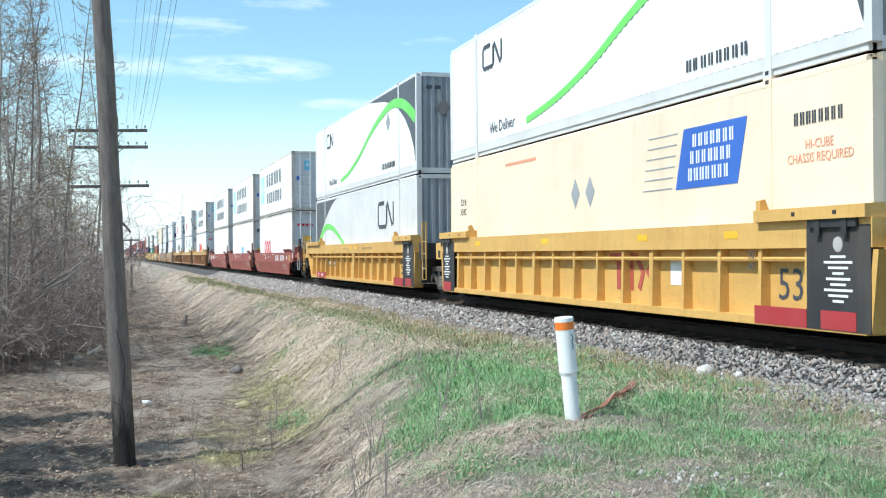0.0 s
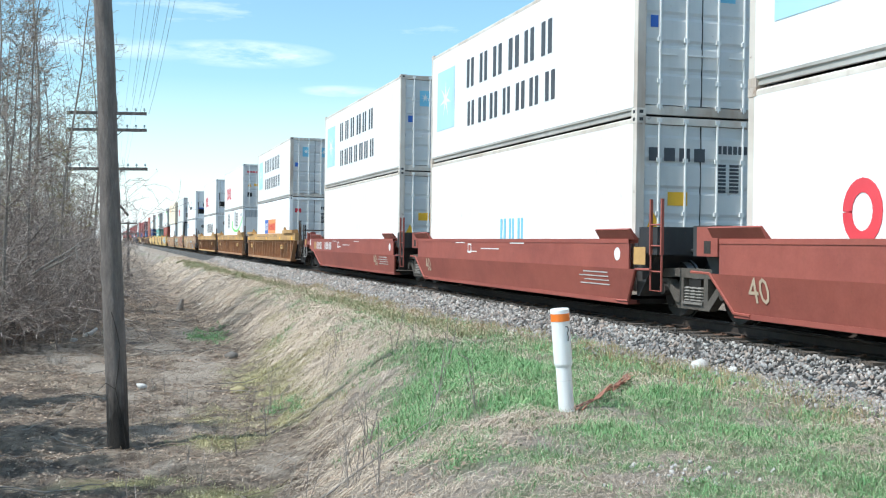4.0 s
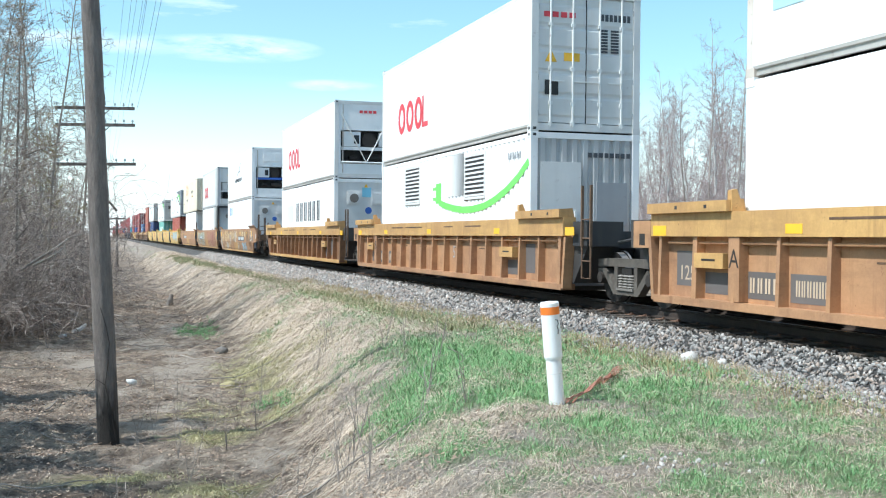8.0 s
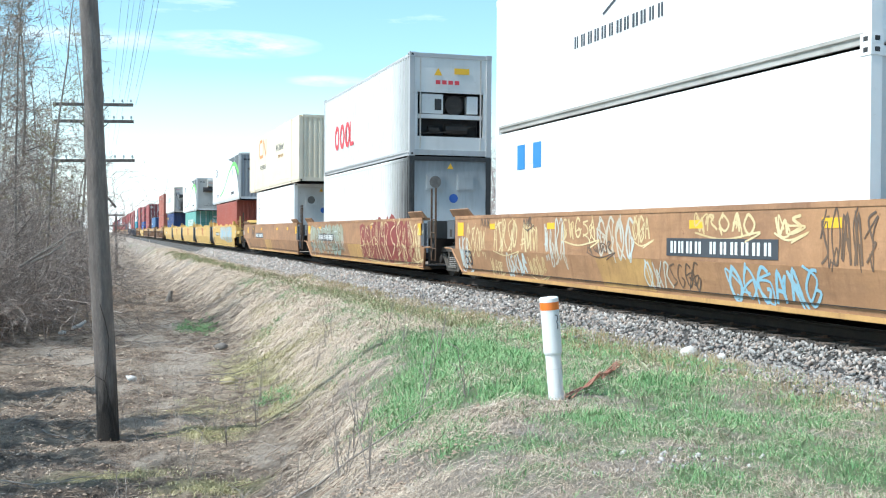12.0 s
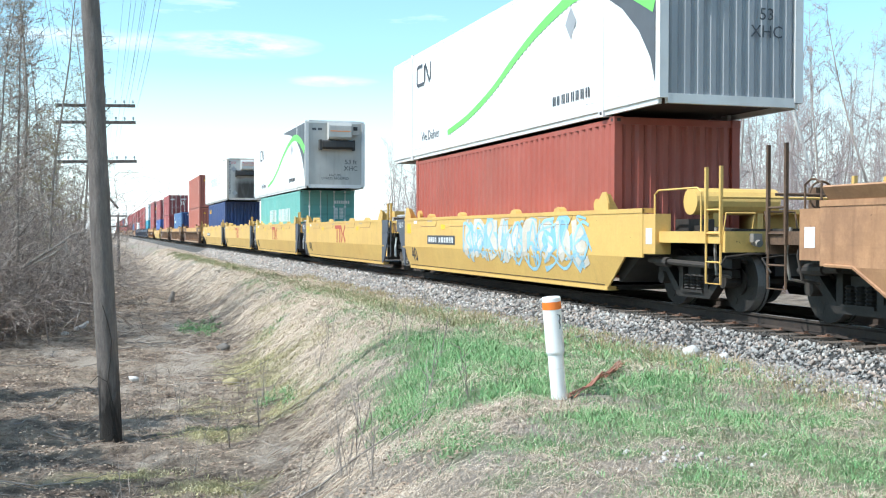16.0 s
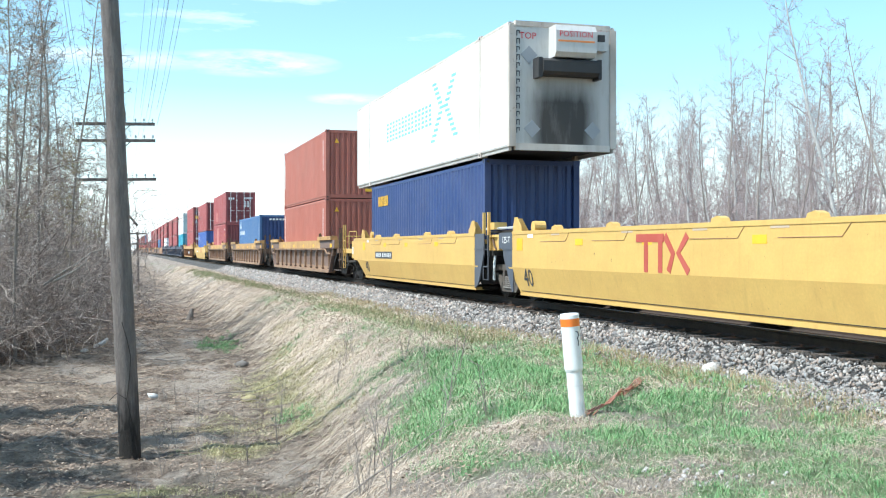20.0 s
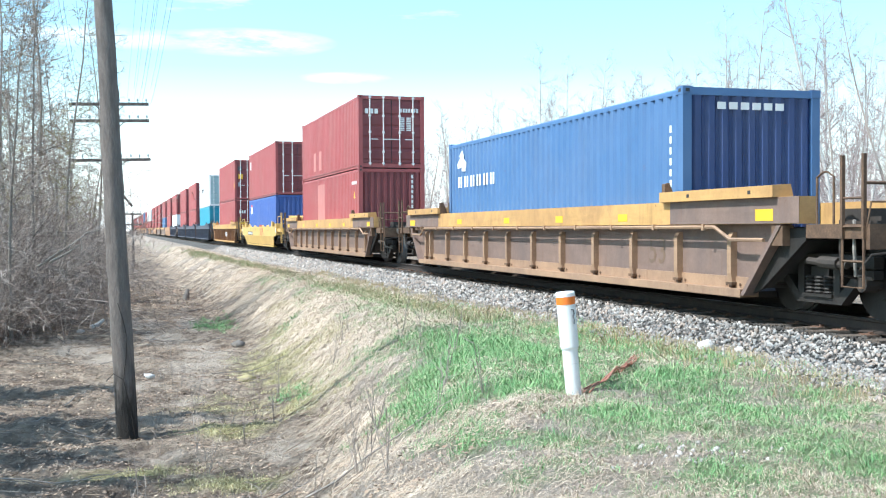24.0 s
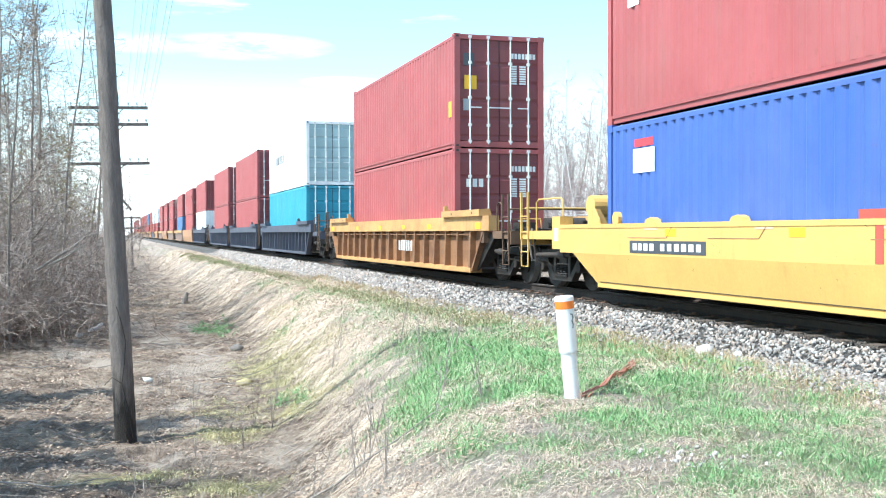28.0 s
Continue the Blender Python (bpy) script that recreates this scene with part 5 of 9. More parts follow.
def articulated(wells, kind, labels, tall, z_top=None, near=True, outer=("coupler", "coupler")):
    """Wells joined over shared trucks. wells: (start, end) along the train."""
    cars = []
    for i, (a, b) in enumerate(wells):
        e0 = outer[0] if i == 0 else "joint"
        e1 = outer[1] if i == len(wells) - 1 else "joint"
        car = well_car(a, b, kind, e0, e1, labels, tall, near, z_top, near)
        if e1 == "joint":
            truck(car, (b + (wells[i + 1][0] if i + 1 < len(wells) else b + 2.9)) / 2 - a, near)
        cars.append(car)
    return cars


def build_train():
    L40, HC, ST = 12.192, 2.896, 2.591
    B = 0.38
    # yellow ribbed car with 53-foot domestic boxes
    a, b = articulated([(10.3, 26.6), (29.6, 46.05)], "yellow", "yellow ribbed steel well car with black end panels", 2.0, outer=("joint", "coupler"))
    for car in (a, b):
        for y in ((0.05, 15.55) if car is a else (0.05,)):
            wide = 1.02 if y < 1 else 0.75
            p = part("dark_end_panel", Geo().box(-1.497, -1.475, y - 0.15, y + wide, 0.19, 1.42), BLACK, car, "black panel with white lettering bars")
            bars = Geo()
            for k in range(9):
                mid, half = y + 0.42, 0.10 + 0.16 * ((k * 7) % 5) / 4
                bars.box(-1.501, -1.497, mid - half, mid + half, 0.52 + 0.065 * k, 0.55 + 0.065 * k)
            part("lettering", bars, MARKWHITE, p)
            part("round_mark", Geo().rod((-1.497, y + 0.42, 1.20), (-1.501, y + 0.42, 1.20), 0.09, sides=14), DIRTYRAIL, p, "pale round emblem")
            part("red_sill_panel", Geo().box(-1.501, -1.4975, y + 0.1, y + 0.75, 0.20, 0.42), SIGNRED, car, "dark red sill panel")
            part("latch", Geo().box(-1.54, -1.497, y + 0.05, y + 0.95, 1.40, 1.50).box(-1.55, -1.54, y + 0.2, y + 0.3, 1.30, 1.56).box(-1.55, -1.54, y + 0.7, y + 0.8, 1.30, 1.56), BLACK, car, "black twist-lock bar")
        part("red_sill_panel", Geo().box(-1.4985, -1.49, 1.08, 2.2, 0.19, 0.42), SIGNRED, car, "dark red sill panel")
        yellow_squares(car, 16, -1.49, 1.30, 1.40, (2.6, 5.2, 9.3, 13.4) if car is a else (7.4, 8.25, 11.4))
        written("size_mark", "53", INK, car, 0.42, (-1.3305, 1.63, 0.68))
        part("notice_plate", Geo().box(-1.330, -1.325, 4.2, 4.75, 0.62, 1.05), MARKWHITE, car, "white notice plate")
    ttx_mark(a, 6.9, 0.5, -1.329)
    number_plate(b, 11.95, 13.3, 0.68, 0.90, -1.329)
    part("red_sill_panel", Geo().box(-1.4985, -1.49, 13.2, 15.2, 0.19, 0.42), SIGNRED, b, "dark red sill panel")
    for y, w in ((14.55, 0.3), (13.75, 0.36)):
        part("lettering", Geo().box(-1.5025, -1.4985, y, y + w, 0.31, 0.35).box(-1.5025, -1.4985, y + 0.05, y + w, 0.25, 0.28), MARKWHITE, b)
    written("length_mark", "20\n40", INK, b, 0.11, (-1.466, 14.02, 0.86))
    for y, z, w in ((12.5, 0.56, 0.42), (10.35, 0.55, 0.62), (10.35, 0.47, 0.58), (14.75, 0.52, 0.3), (12.55, 0.48, 0.2), (9.1, 0.55, 0.28)):
        part("stencil_line", Geo().box(-1.329, -1.325, y, y + w, z, z + 0.028), INK, b)
    for y in (14.25, 10.6):
        part("stencil_frame", Geo().path([(-1.327, y, 0.66), (-1.327, y + 0.2, 0.66), (-1.327, y + 0.2, 0.84), (-1.327, y, 0.84), (-1.327, y, 0.66)], 0.008, 4), INK, b, "small stencilled square")
    blocks(b, "number_mark", 6.5, 5.0, 1.28, 1.36, 11, RIBTAN, x=-1.491, seed=9, fill=0.4)
    for z in (1.33, 1.27):
        part("stencil_line", Geo().box(-1.493, -1.489, 8.75, 9.75, z, z + 0.016), RIBTAN, b)
    for y in (7.9,):
        part("wide_rib", Geo().prism([(-1.32, 0.22), (-1.487, 0.22), (-1.487, 0.34), (-1.472, 1.16), (-1.32, 1.16)], "y", y, y + 0.26), CARYELLOW, b, "broad yellow middle rib")
    written("length_mark", "20\n40", INK, a, 0.11, (-1.48, 2.3, 1.0))
    # two-part lower box: cream with a blue panel
    c = container(10.4, 16.15, HC, 0.5, CREAM, "flat", "flat", W=2.59, label="cream 53-foot domestic container with a slanted blue panel")
    p = part("blue_panel", Geo().prism([(4.27, 2.47), (2.55, 2.47), (2.8, 1.57), (4.53, 1.57)], "x", -1.299, -1.295), LOGOBLUE, c, "slanted royal blue panel")
    for i, z in enumerate((2.18, 1.93, 1.68)):
        blocks(p, "white_lettering", 4.12 + 0.07 * i - 0.1, 2.85 + 0.07 * i, z, z + 0.19, 7, MARKWHITE, x=-1.30, seed=3 + i)
    for k in range(6):
        part("speed_line", Geo().box(-1.299, -1.295, 4.45 + 0.04 * k, 5.4 + 0.04 * k, 2.42 - 0.165 * k, 2.438 - 0.165 * k), GREY, c)
    for y in (7.67, 8.32):
        part("placard_diamond", Geo().prism([(y - 0.2, 1.72), (y, 2.0), (y + 0.2, 1.72), (y, 1.44)], "x", -1.299, -1.295), GREY, c, "grey placard holder")
    blocks(c, "number_mark", 1.5, 0.5, 2.2, 2.36, 8, INK, x=-1.299, seed=5)
    written("notice", "HI-CUBE\nCHASSIS REQUIRED", FADEDRED, c, 0.12, (-1.2985, 0.98, 1.86), squash=0.9)
    part("lettering", Geo().box(-1.299, -1.296, 10.3, 12.1, 2.52, 2.58), FADEDRED, c, "faded red line of small lettering")
    written("size_mark", "53 ft\nXHC", INK, c, 0.17, (-1.30, 15.1, 1.75))
    railway_box(10.4, 3.41)
    railway_box(29.8, 3.41)
    c = container(29.8, 16.15, HC, 0.5, GREYWHITE, "corr", "fine", W=2.59, label="pale grey 53-foot domestic container with a low green arc", endmat=GREY)
    arc = [(9.0 + 6.9 * i / 30, 0.6 + 1.15 * math.sin(math.pi * min(1.0, 0.5 * (i / 30) / 0.66)) ** 1.3 - 0.75 * max(0.0, i / 30 - 0.66) / 0.34 * max(0.0, i / 30 - 0.66) / 0.34) for i in range(31)]
    part("green_sweep", Geo().strip(arc, [0.1 + 0.2 * i / 30 for i in range(31)], -1.301), GREEN, c, "bright green arc")
    g = Geo()
    for xx in (-1.299, -1.2955):
        for i in range(16):
            y = 11.5 + 4.45 * i / 15
            g.v += [(xx, y, 2.78 - 1.9 * (i / 15) ** 1.6 if i else 2.775), (xx, y, 2.78)]
    for i in range(15):
        o, q = 2 * i, 32 + 2 * i
        g.f += [(o, o + 2, o + 3, o + 1), (q, q + 1, q + 3, q + 2)]
    part("charcoal_field", g, CHAR, c, "charcoal painted corner")
    part("line_emblem", noodle(4.75, 2.75, 1.5, 2.25, 0.12, -1.3), INK, c, "dark line emblem")

    # brown-red smooth three-well car
    reds = articulated([(52.85, 65.35), (68.35, 80.85), (83.85, 96.35)], "red", "brown-red smooth-sided well car", 1.85)
    for car, plates in zip(reds, (((3.03, 4.2), (1.11, 2.5)), (), ((11.4, 12.54), (9.44, 10.82)))):
        for y0, y1 in plates:
            blocks(car, "number_mark", y1, y0, 0.82, 1.1, 5, MARKWHITE, x=-1.472, seed=int(10 * y0))
        part("reflector", Geo().box(-1.474, -1.47, -0.7 if car is not reds[2] else 12.7, -0.3 if car is not reds[2] else 13.1, 0.82, 1.1), CARTOP, car, "dull yellow reflector")
        part("round_mark", Geo().rod((-1.47, 0.3, 0.98), (-1.474, 0.3, 0.98), 0.11, sides=14), MARKWHITE, car, "white round mark")
        written("size_mark", "40", PANELPALE, car, 0.36, (-1.432, 2.3 if car is reds[2] else 11.7, 0.53), tilt=-12.4)
        for ya, yb, zz in ((4.6, 5.4, 1.13), (6.1, 7.3, 1.0), (7.6, 8.3, 0.93), (8.5, 9.2, 1.13)):
            part("lettering", Geo().box(-1.474, -1.47, ya, yb, zz, zz + 0.02), MARKWHITE, car)
        part("outline_sign", Geo().box(-1.474, -1.47, 8.0, 8.03, 0.9, 1.12).box(-1.474, -1.47, 8.22, 8.25, 0.9, 1.12).box(-1.474, -1.47, 8.03, 8.22, 1.09, 1.12).box(-1.474, -1.47, 8.03, 8.22, 0.9, 0.93), MARKWHITE, car, "white outlined square sign")
        for k in range(4):
            zz = 0.44 + 0.07 * k
            part("small_lettering", Geo().box(-1.476 + 0.22 * (0.74 - zz), -1.470 + 0.22 * (0.74 - zz), 0.7, 1.9 - 0.2 * (k % 2), zz, zz + 0.02), DIRTYRAIL, car)
    lows = []
    for u, red in ((53.0, True), (68.5, False), (84.0, False)):
        c = container(u, L40, HC, B, WHITE, "doors", "flat", label="white refrigerated container with red ring marks" if red else "plain white refrigerated container", endmat=GREYWHITE, frame_mat=STAINED)
        end_marks(c, HC, INK)
        patch_end(c, "yellow_notice", -0.62, -0.25, 1.42, 1.65, MARKYELLOW, "yellow notice", y=0.024)
        part("warning_triangle", Geo().prism([(-1.0, 1.05), (-0.76, 1.05), (-0.88, 1.3)], "y", 0.018, 0.022), MARKYELLOW, c, "yellow warning triangle")
        lows.append(c)
        liner_box(u, B + HC + 0.02)
    rings(lows[0], "ring_emblem", 10.15, 7.3, 0.8, 1.54, LOGORED, "red rings in a row")
    bars_end(lows[0], "red_lettering", -0.95, -0.15, 2.12, 2.28, 4, LOGORED, y=0.022)
    blocks(lows[1], "blue_lettering", 6.6, 5.0, 0.85, 1.3, 3, LOGOCYAN)
    bars_end(lows[1], "dark_lettering", -0.98, 0.15, 2.1, 2.42, 4, INK, y=0.02)

    # rusty tan ribbed three-well car
    tans = articulated([(103.15, 119.4), (122.95, 139.3)], "tan", "rust-stained tan ribbed well car", 2.05, outer=("coupler", "joint"))
    tans += articulated([(142.35, 158.7)], "rust", "dark rust-brown ribbed well car with a yellowish top chord", 2.05, outer=("joint", "coupler"))
    for i, car in enumerate(tans):
        yellow_squares(car, 16, -1.49, 1.2, 1.32, (3.2, 8.2, 12.6))
        for y in (-0.6, 15.9):
            part("reflector", Geo().box(-1.494, -1.49, y, y + 0.4, 1.17, 1.32), MARKYELLOW, car, "yellow reflector")
        for ya, yb, n in ((13.2, 14.05, 4), (12.2, 13.05, 6)):
            pl = part("number_panel", Geo().box(-1.329, -1.325, ya, yb, 0.34, 0.70), PANELGREY, car, "dark grey panel with pale number bars")
            blocks(pl, "number_mark", yb - 0.1, ya + 0.06, 0.42, 0.62, n, PANELPALE, x=-1.330, seed=n, fill=0.7)
        pl = part("capacity_panel", Geo().box(-1.329, -1.325, 15.22, 15.85, 0.44, 0.95), PANELGREY, car, "dark grey capacity panel")
        written("capacity_mark", "125", PANELPALE, pl, 0.22, (-1.3305, 15.55, 0.62))
        part("letter_post", Geo().box(-1.472, -1.326, 13.98, 14.24, 0.29, 1.15), CARTAN, car)
        written("end_letter", "AB"[i % 2], GRIMY, car, 0.26, (-1.4735, 14.11, 0.85))
        written("size_mark", "53", GREY, car, 0.3, (-1.3305, 6.65, 0.75))
        part("dark_patch", Geo().box(-1.329, -1.325, 1.6, 2.3, 0.42, 1.0), PANELGREY, car, "dark grey patch on the web")
        for ya in (2.45, 14.35):
            bx = part("jacking_box", Geo().box(-1.49, -1.325, ya, ya + 0.75, 0.72, 0.93), CARTOP, car, "yellow jacking box")
            part("box_notice", Geo().box(-1.493, -1.49, ya + 0.2, ya + 0.55, 0.82, 0.85), GRIMY, bx)
            # shadow below the jacking box, put in as a dark grey patch
            part("shadow_plate", Geo().box(-1.329, -1.325, ya, ya + 0.7, 0.36, 0.66), PANELGREY, car, "dark grey patch on the web")
        for ya, w2 in ((4.4, 1.1), (6.4, 0.7), (9.0, 1.6), (10.9, 1.2)):
            part("stencil_line", Geo().box(-1.494, -1.49, ya, ya + w2, 1.36, 1.39), RUSTY, car)
            part("stencil_line", Geo().box(-1.329, -1.325, ya + 0.1, ya + 0.1 + 0.4 * w2, 0.86, 0.885), RUSTY, car)
    c = container(105.2, L40, HC, B, WHITE, "doors", "flat", label="white refrigerated container with a blue and orange panel", endmat=GREYWHITE)
    p = patch(c, "blue_panel", 7.5, 8.87, 1.15, 1.9, LOGOBLUE, "royal blue panel")
    blocks(p, "white_lettering", 8.7, 7.65, 1.32, 1.72, 3, MARKWHITE, x=-1.2265)
    p = patch(c, "orange_panel", 4.73, 7.5, 1.15, 1.9, LOGOORANGE, "orange panel")
    blocks(p, "red_lettering", 7.3, 4.9, 1.32, 1.68, 8, LOGORED, x=-1.2265, seed=12)
    end_marks(c, HC, INK)
    patch_end(c, "red_notice", -0.95, -0.65, 2.15, 2.35, LOGORED, "red and blue notice", y=0.024)
    liner_box(105.2, B + HC + 0.02)

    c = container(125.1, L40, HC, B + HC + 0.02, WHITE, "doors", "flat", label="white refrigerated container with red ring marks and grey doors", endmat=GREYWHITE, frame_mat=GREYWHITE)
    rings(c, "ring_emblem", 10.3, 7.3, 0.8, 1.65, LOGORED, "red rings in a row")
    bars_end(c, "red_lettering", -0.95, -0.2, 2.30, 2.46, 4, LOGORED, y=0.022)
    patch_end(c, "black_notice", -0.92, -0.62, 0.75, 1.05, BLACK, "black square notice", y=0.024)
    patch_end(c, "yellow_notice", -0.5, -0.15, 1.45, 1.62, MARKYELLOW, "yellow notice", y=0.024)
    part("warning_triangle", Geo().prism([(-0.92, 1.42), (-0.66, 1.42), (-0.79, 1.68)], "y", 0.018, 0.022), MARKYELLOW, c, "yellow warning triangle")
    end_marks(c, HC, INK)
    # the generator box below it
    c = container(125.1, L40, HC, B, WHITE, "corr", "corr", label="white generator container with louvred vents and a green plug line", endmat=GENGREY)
    for y0, y1 in ((7.98, 9.5), (2.72, 4.2)):
        fr = part("louvre_frame", Geo().box(-1.235, -1.2, y0, y1, 1.62, 1.69).box(-1.235, -1.2, y0, y1, 2.63, 2.7).box(-1.235, -1.2, y0, y0 + 0.07, 1.69, 2.63).box(-1.235, -1.2, y1 - 0.07, y1, 1.69, 2.63).box(-1.235, -1.2, y0, y1, 1.62, 1.63), GREYWHITE, c, "white framed louvred vent")
        # flat black sheet in place of the vent's shaded inside
        part("vent_opening", Geo().box(-1.222, -1.218, y0 + 0.07, y1 - 0.07, 1.69, 2.63), BLACK, c, "black backing for the shade behind the slats")
        for k in range(9):
            za = 1.70 + 0.104 * k
            part("slat", Geo().prism([(-1.238, za), (-1.23, za), (-1.223, za + 0.048), (-1.231, za + 0.048)], "y", y0 + 0.07, y1 - 0.07), GREYWHITE, fr)
    part("soot_stain", Geo().box(-1.2235, -1.2195, 4.28, 5.6, 1.75, 2.76), SOOTPATCH, c, "grey exhaust soot beside the vent")
    part("green_plug_line", Geo().strip([(6.2, 1.62), (5.6, 1.52), (5.0, 1.45), (4.3, 1.40), (3.6, 1.40), (2.8, 1.45), (2.1, 1.57), (1.4, 1.75), (0.7, 2.0), (0.1, 2.3)], [0.16] * 10, -1.2215), GREEN, c, "green cable line")
    part("green_plug", Geo().box(-1.226, -1.2215, 6.05, 6.5, 1.6, 2.12).box(-1.226, -1.2215, 6.5, 6.78, 1.68, 1.76).box(-1.226, -1.2215, 6.5, 6.78, 1.95, 2.03), GREEN, c, "green plug shape")
    part("service_door", Geo().box(-1.0, -0.1, 0.0, 0.02, 0.25, 2.3).box(-0.25, -0.2, -0.04, 0.0, 1.1, 1.3), GREYWHITE, c, "grey service door")
    part("louvre_panel", Geo().box(0.25, 0.95, 0.0, 0.02, 1.0, 1.9), GREY, c, "dark control opening")
    number = bars_end(c, "number_mark", 0.05, 1.05, 2.38, 2.52, 8, INK, y=0.01)
    blocks(c, "number_mark", 1.3, 0.5, 2.4, 2.55, 6, GREY, x=-1.2225)

    c = container(144.5, L40, HC, B + HC + 0.02, WHITE, "truss", "flat", label="white refrigerated container with cooling unit and crossed frame tubes", frame_mat=GREYWHITE)
    rings(c, "ring_emblem", 10.25, 7.28, 0.82, 1.68, LOGORED, "red rings in a row")
    bars_end(c, "red_lettering", -0.28, 0.42, 2.42, 2.56, 4, LOGORED, y=-0.003)
    c = container(144.5, L40, HC, B, WHITE, "flat", "flat", label="white refrigerated container with one word of dark blocks", endmat=GREYWHITE)
    blocks(c, "dark_lettering", 8.2, 2.53, 1.37, 2.17, 6, INK, seed=4)
    patch(c, "pale_panel", 9.1, 10.4, 1.3, 2.1, FADECYAN, "faded pale blue panel")
    patch_end(c, "star_panel", -0.15, 0.2, 2.22, 2.58, LOGOCYAN, "small blue star panel", y=0.02)

    # smooth tan car covered in graffiti
    tags = articulated([(165.55, 181.75), (184.75, 200.95), (203.65, 219.85)], "tag", "rust-tan smooth-sided well car with graffiti", 2.25)
    for car, y0 in zip(tags, (3.41, 11.2, 9.95)):
        number_plate(car, y0, y0 + 2.8, 0.80, 1.06, -1.472, INK, n=10)
        for y in (2.2, 5.2, 10.4, 13.6):
            part("reflector", Geo().box(-1.474, -1.47, y, y + 0.36, 1.2, 1.32), MARKYELLOW, car, "bright yellow reflector strip")
        for y in (-0.1, 15.7):
            part("reflector", Geo().box(-1.474, -1.47, y, y + 0.42, 1.05, 1.36), MARKYELLOW, car, "yellow square reflector")
        written("size_mark", "53", INK, car, 0.36, (-1.432, 15.4, 0.53), tilt=-12.4)
        part("foot_stripe", Geo().box(-1.368, -1.364, 0.2, 16.0, 0.15, 0.215), CARTOP, car, "yellow bottom edge")
    # tags sprayed on the three wells, as they lie along the sides
    for q, (ya, yb, za, zb, mm, n, ww) in enumerate((
            (14.2, 15.5, 0.55, 1.28, TAGCREAM, 4, 0.035), (12.3, 13.7, 0.72, 1.40, TAGCREAM, 5, 0.035), (13.3, 14.0, 0.25, 0.60, TAGCREAM, 3, 0.03),
            (11.2, 12.1, 0.75, 1.35, TAGCREAM, 3, 0.04), (10.9, 11.8, 0.28, 0.66, TAGCREAM, 4, 0.03), (11.9, 13.0, 0.25, 0.70, TAGSKY, 5, 0.045),
            (9.9, 10.9, 0.55, 1.35, TAGSKY, 4, 0.045), (8.6, 10.1, 0.98, 1.40, TAGCREAM, 5, 0.04), (7.2, 8.6, 0.70, 1.38, TAGSKY, 4, 0.045),
            (6.7, 7.3, 1.0, 1.40, TAGCREAM, 3, 0.035), (3.9, 5.4, 1.12, 1.40, TAGCREAM, 5, 0.04), (2.9, 3.5, 1.12, 1.36, TAGCREAM, 2, 0.04),
            (8.0, 9.0, 0.78, 0.98, TAGINK, 4, 0.03), (1.6, 2.6, 0.72, 1.40, TAGINK, 5, 0.03), (0.4, 1.4, 0.45, 1.05, TAGINK, 4, 0.035),
            (5.3, 6.2, 0.32, 0.72, TAGINK, 4, 0.03), (6.1, 7.0, 0.25, 0.72, TAGSKY, 3, 0.03), (2.6, 4.6, 0.22, 0.72, TAGBLUE, 6, 0.05),
            (15.3, 16.0, 0.25, 1.0, TAGSKY, 3, 0.045), (13.9, 14.5, 1.22, 1.44, TAGINK, 3, 0.03), (11.5, 12.0, 1.25, 1.44, TAGINK, 3, 0.03), (0.2, 1.0, 0.9, 1.4, TAGWHITE, 3, 0.04))):
        scrawl(tags[0], ya, yb, za, zb, mm, n, 40 + q, ww, {TAGCREAM: "cream sprayed tag", TAGSKY: "pale blue sprayed tag", TAGINK: "faded black sprayed tag", TAGBLUE: "pale blue sprayed word", TAGWHITE: "white sprayed tag"}[mm], 0.001 + 0.0001 * q)
    low_patch(tags[0], 6.7, 8.7, 0.23, 0.73, 0.2, CARTOP, "cleaner yellow repaint patch")
    scrawl(tags[1], 0.9, 6.9, 0.42, 1.25, TAGRED, 9, 5, 0.55, "dark red graffiti letters", 0.001, True)
    scrawl(tags[1], 0.9, 6.9, 0.30, 1.38, TAGRED, 8, 15, 0.42, "dark red graffiti letters", 0.003, True)
    scrawl(tags[1], 0.7, 7.0, 0.28, 1.42, TAGCREAM, 10, 6, 0.035, "cream outlines of the graffiti", 0.005)
    scrawl(tags[1], 0.1, 1.0, 0.4, 1.35, TAGCREAM, 3, 19, 0.05, "yellowish sprayed tag", 0.001)
    scrawl(tags[1], 9.5, 15.6, 0.45, 1.15, TAGGREEN, 9, 7, 0.45, "grey-green graffiti letters", 0.001, True)
    scrawl(tags[1], 9.3, 15.8, 0.34, 1.30, TAGSKY, 10, 9, 0.04, "pale outlines of the graffiti", 0.003)
    scrawl(tags[1], 9.8, 14.6, 0.5, 1.2, TAGINK, 7, 29, 0.03, "faded black outlines of the graffiti", 0.006)
    low_patch(tags[1], 7.0, 9.0, 0.23, 0.73, 0.2, CARTOP, "cleaner yellow repaint patch")
    scrawl(tags[2], 13.1, 14.3, 0.82, 1.42, TAGINK, 2, 11, 0.09, "black sprayed strokes", 0.004)
    low_patch(tags[2], 7.4, 9.6, 0.23, 0.73, 0.3, CARTOP, "cleaner yellow repaint patch")
    for car in tags:
        part("seam_line", Geo().path([(-1.385, 0.3, 0.30), (-1.385, 15.9, 0.30)], 0.008, 4), GRIMY, car)
        cp = part("capacity_panel", Geo().box(-1.474, -1.4, -0.30, 0.02, 0.78, 1.36), CHAR, car, "dark slate end plate")
        if car is not tags[2]:
            written("capacity_mark", "125T", TAGCREAM, cp, 0.09, (-1.4755, -0.14, 1.12))

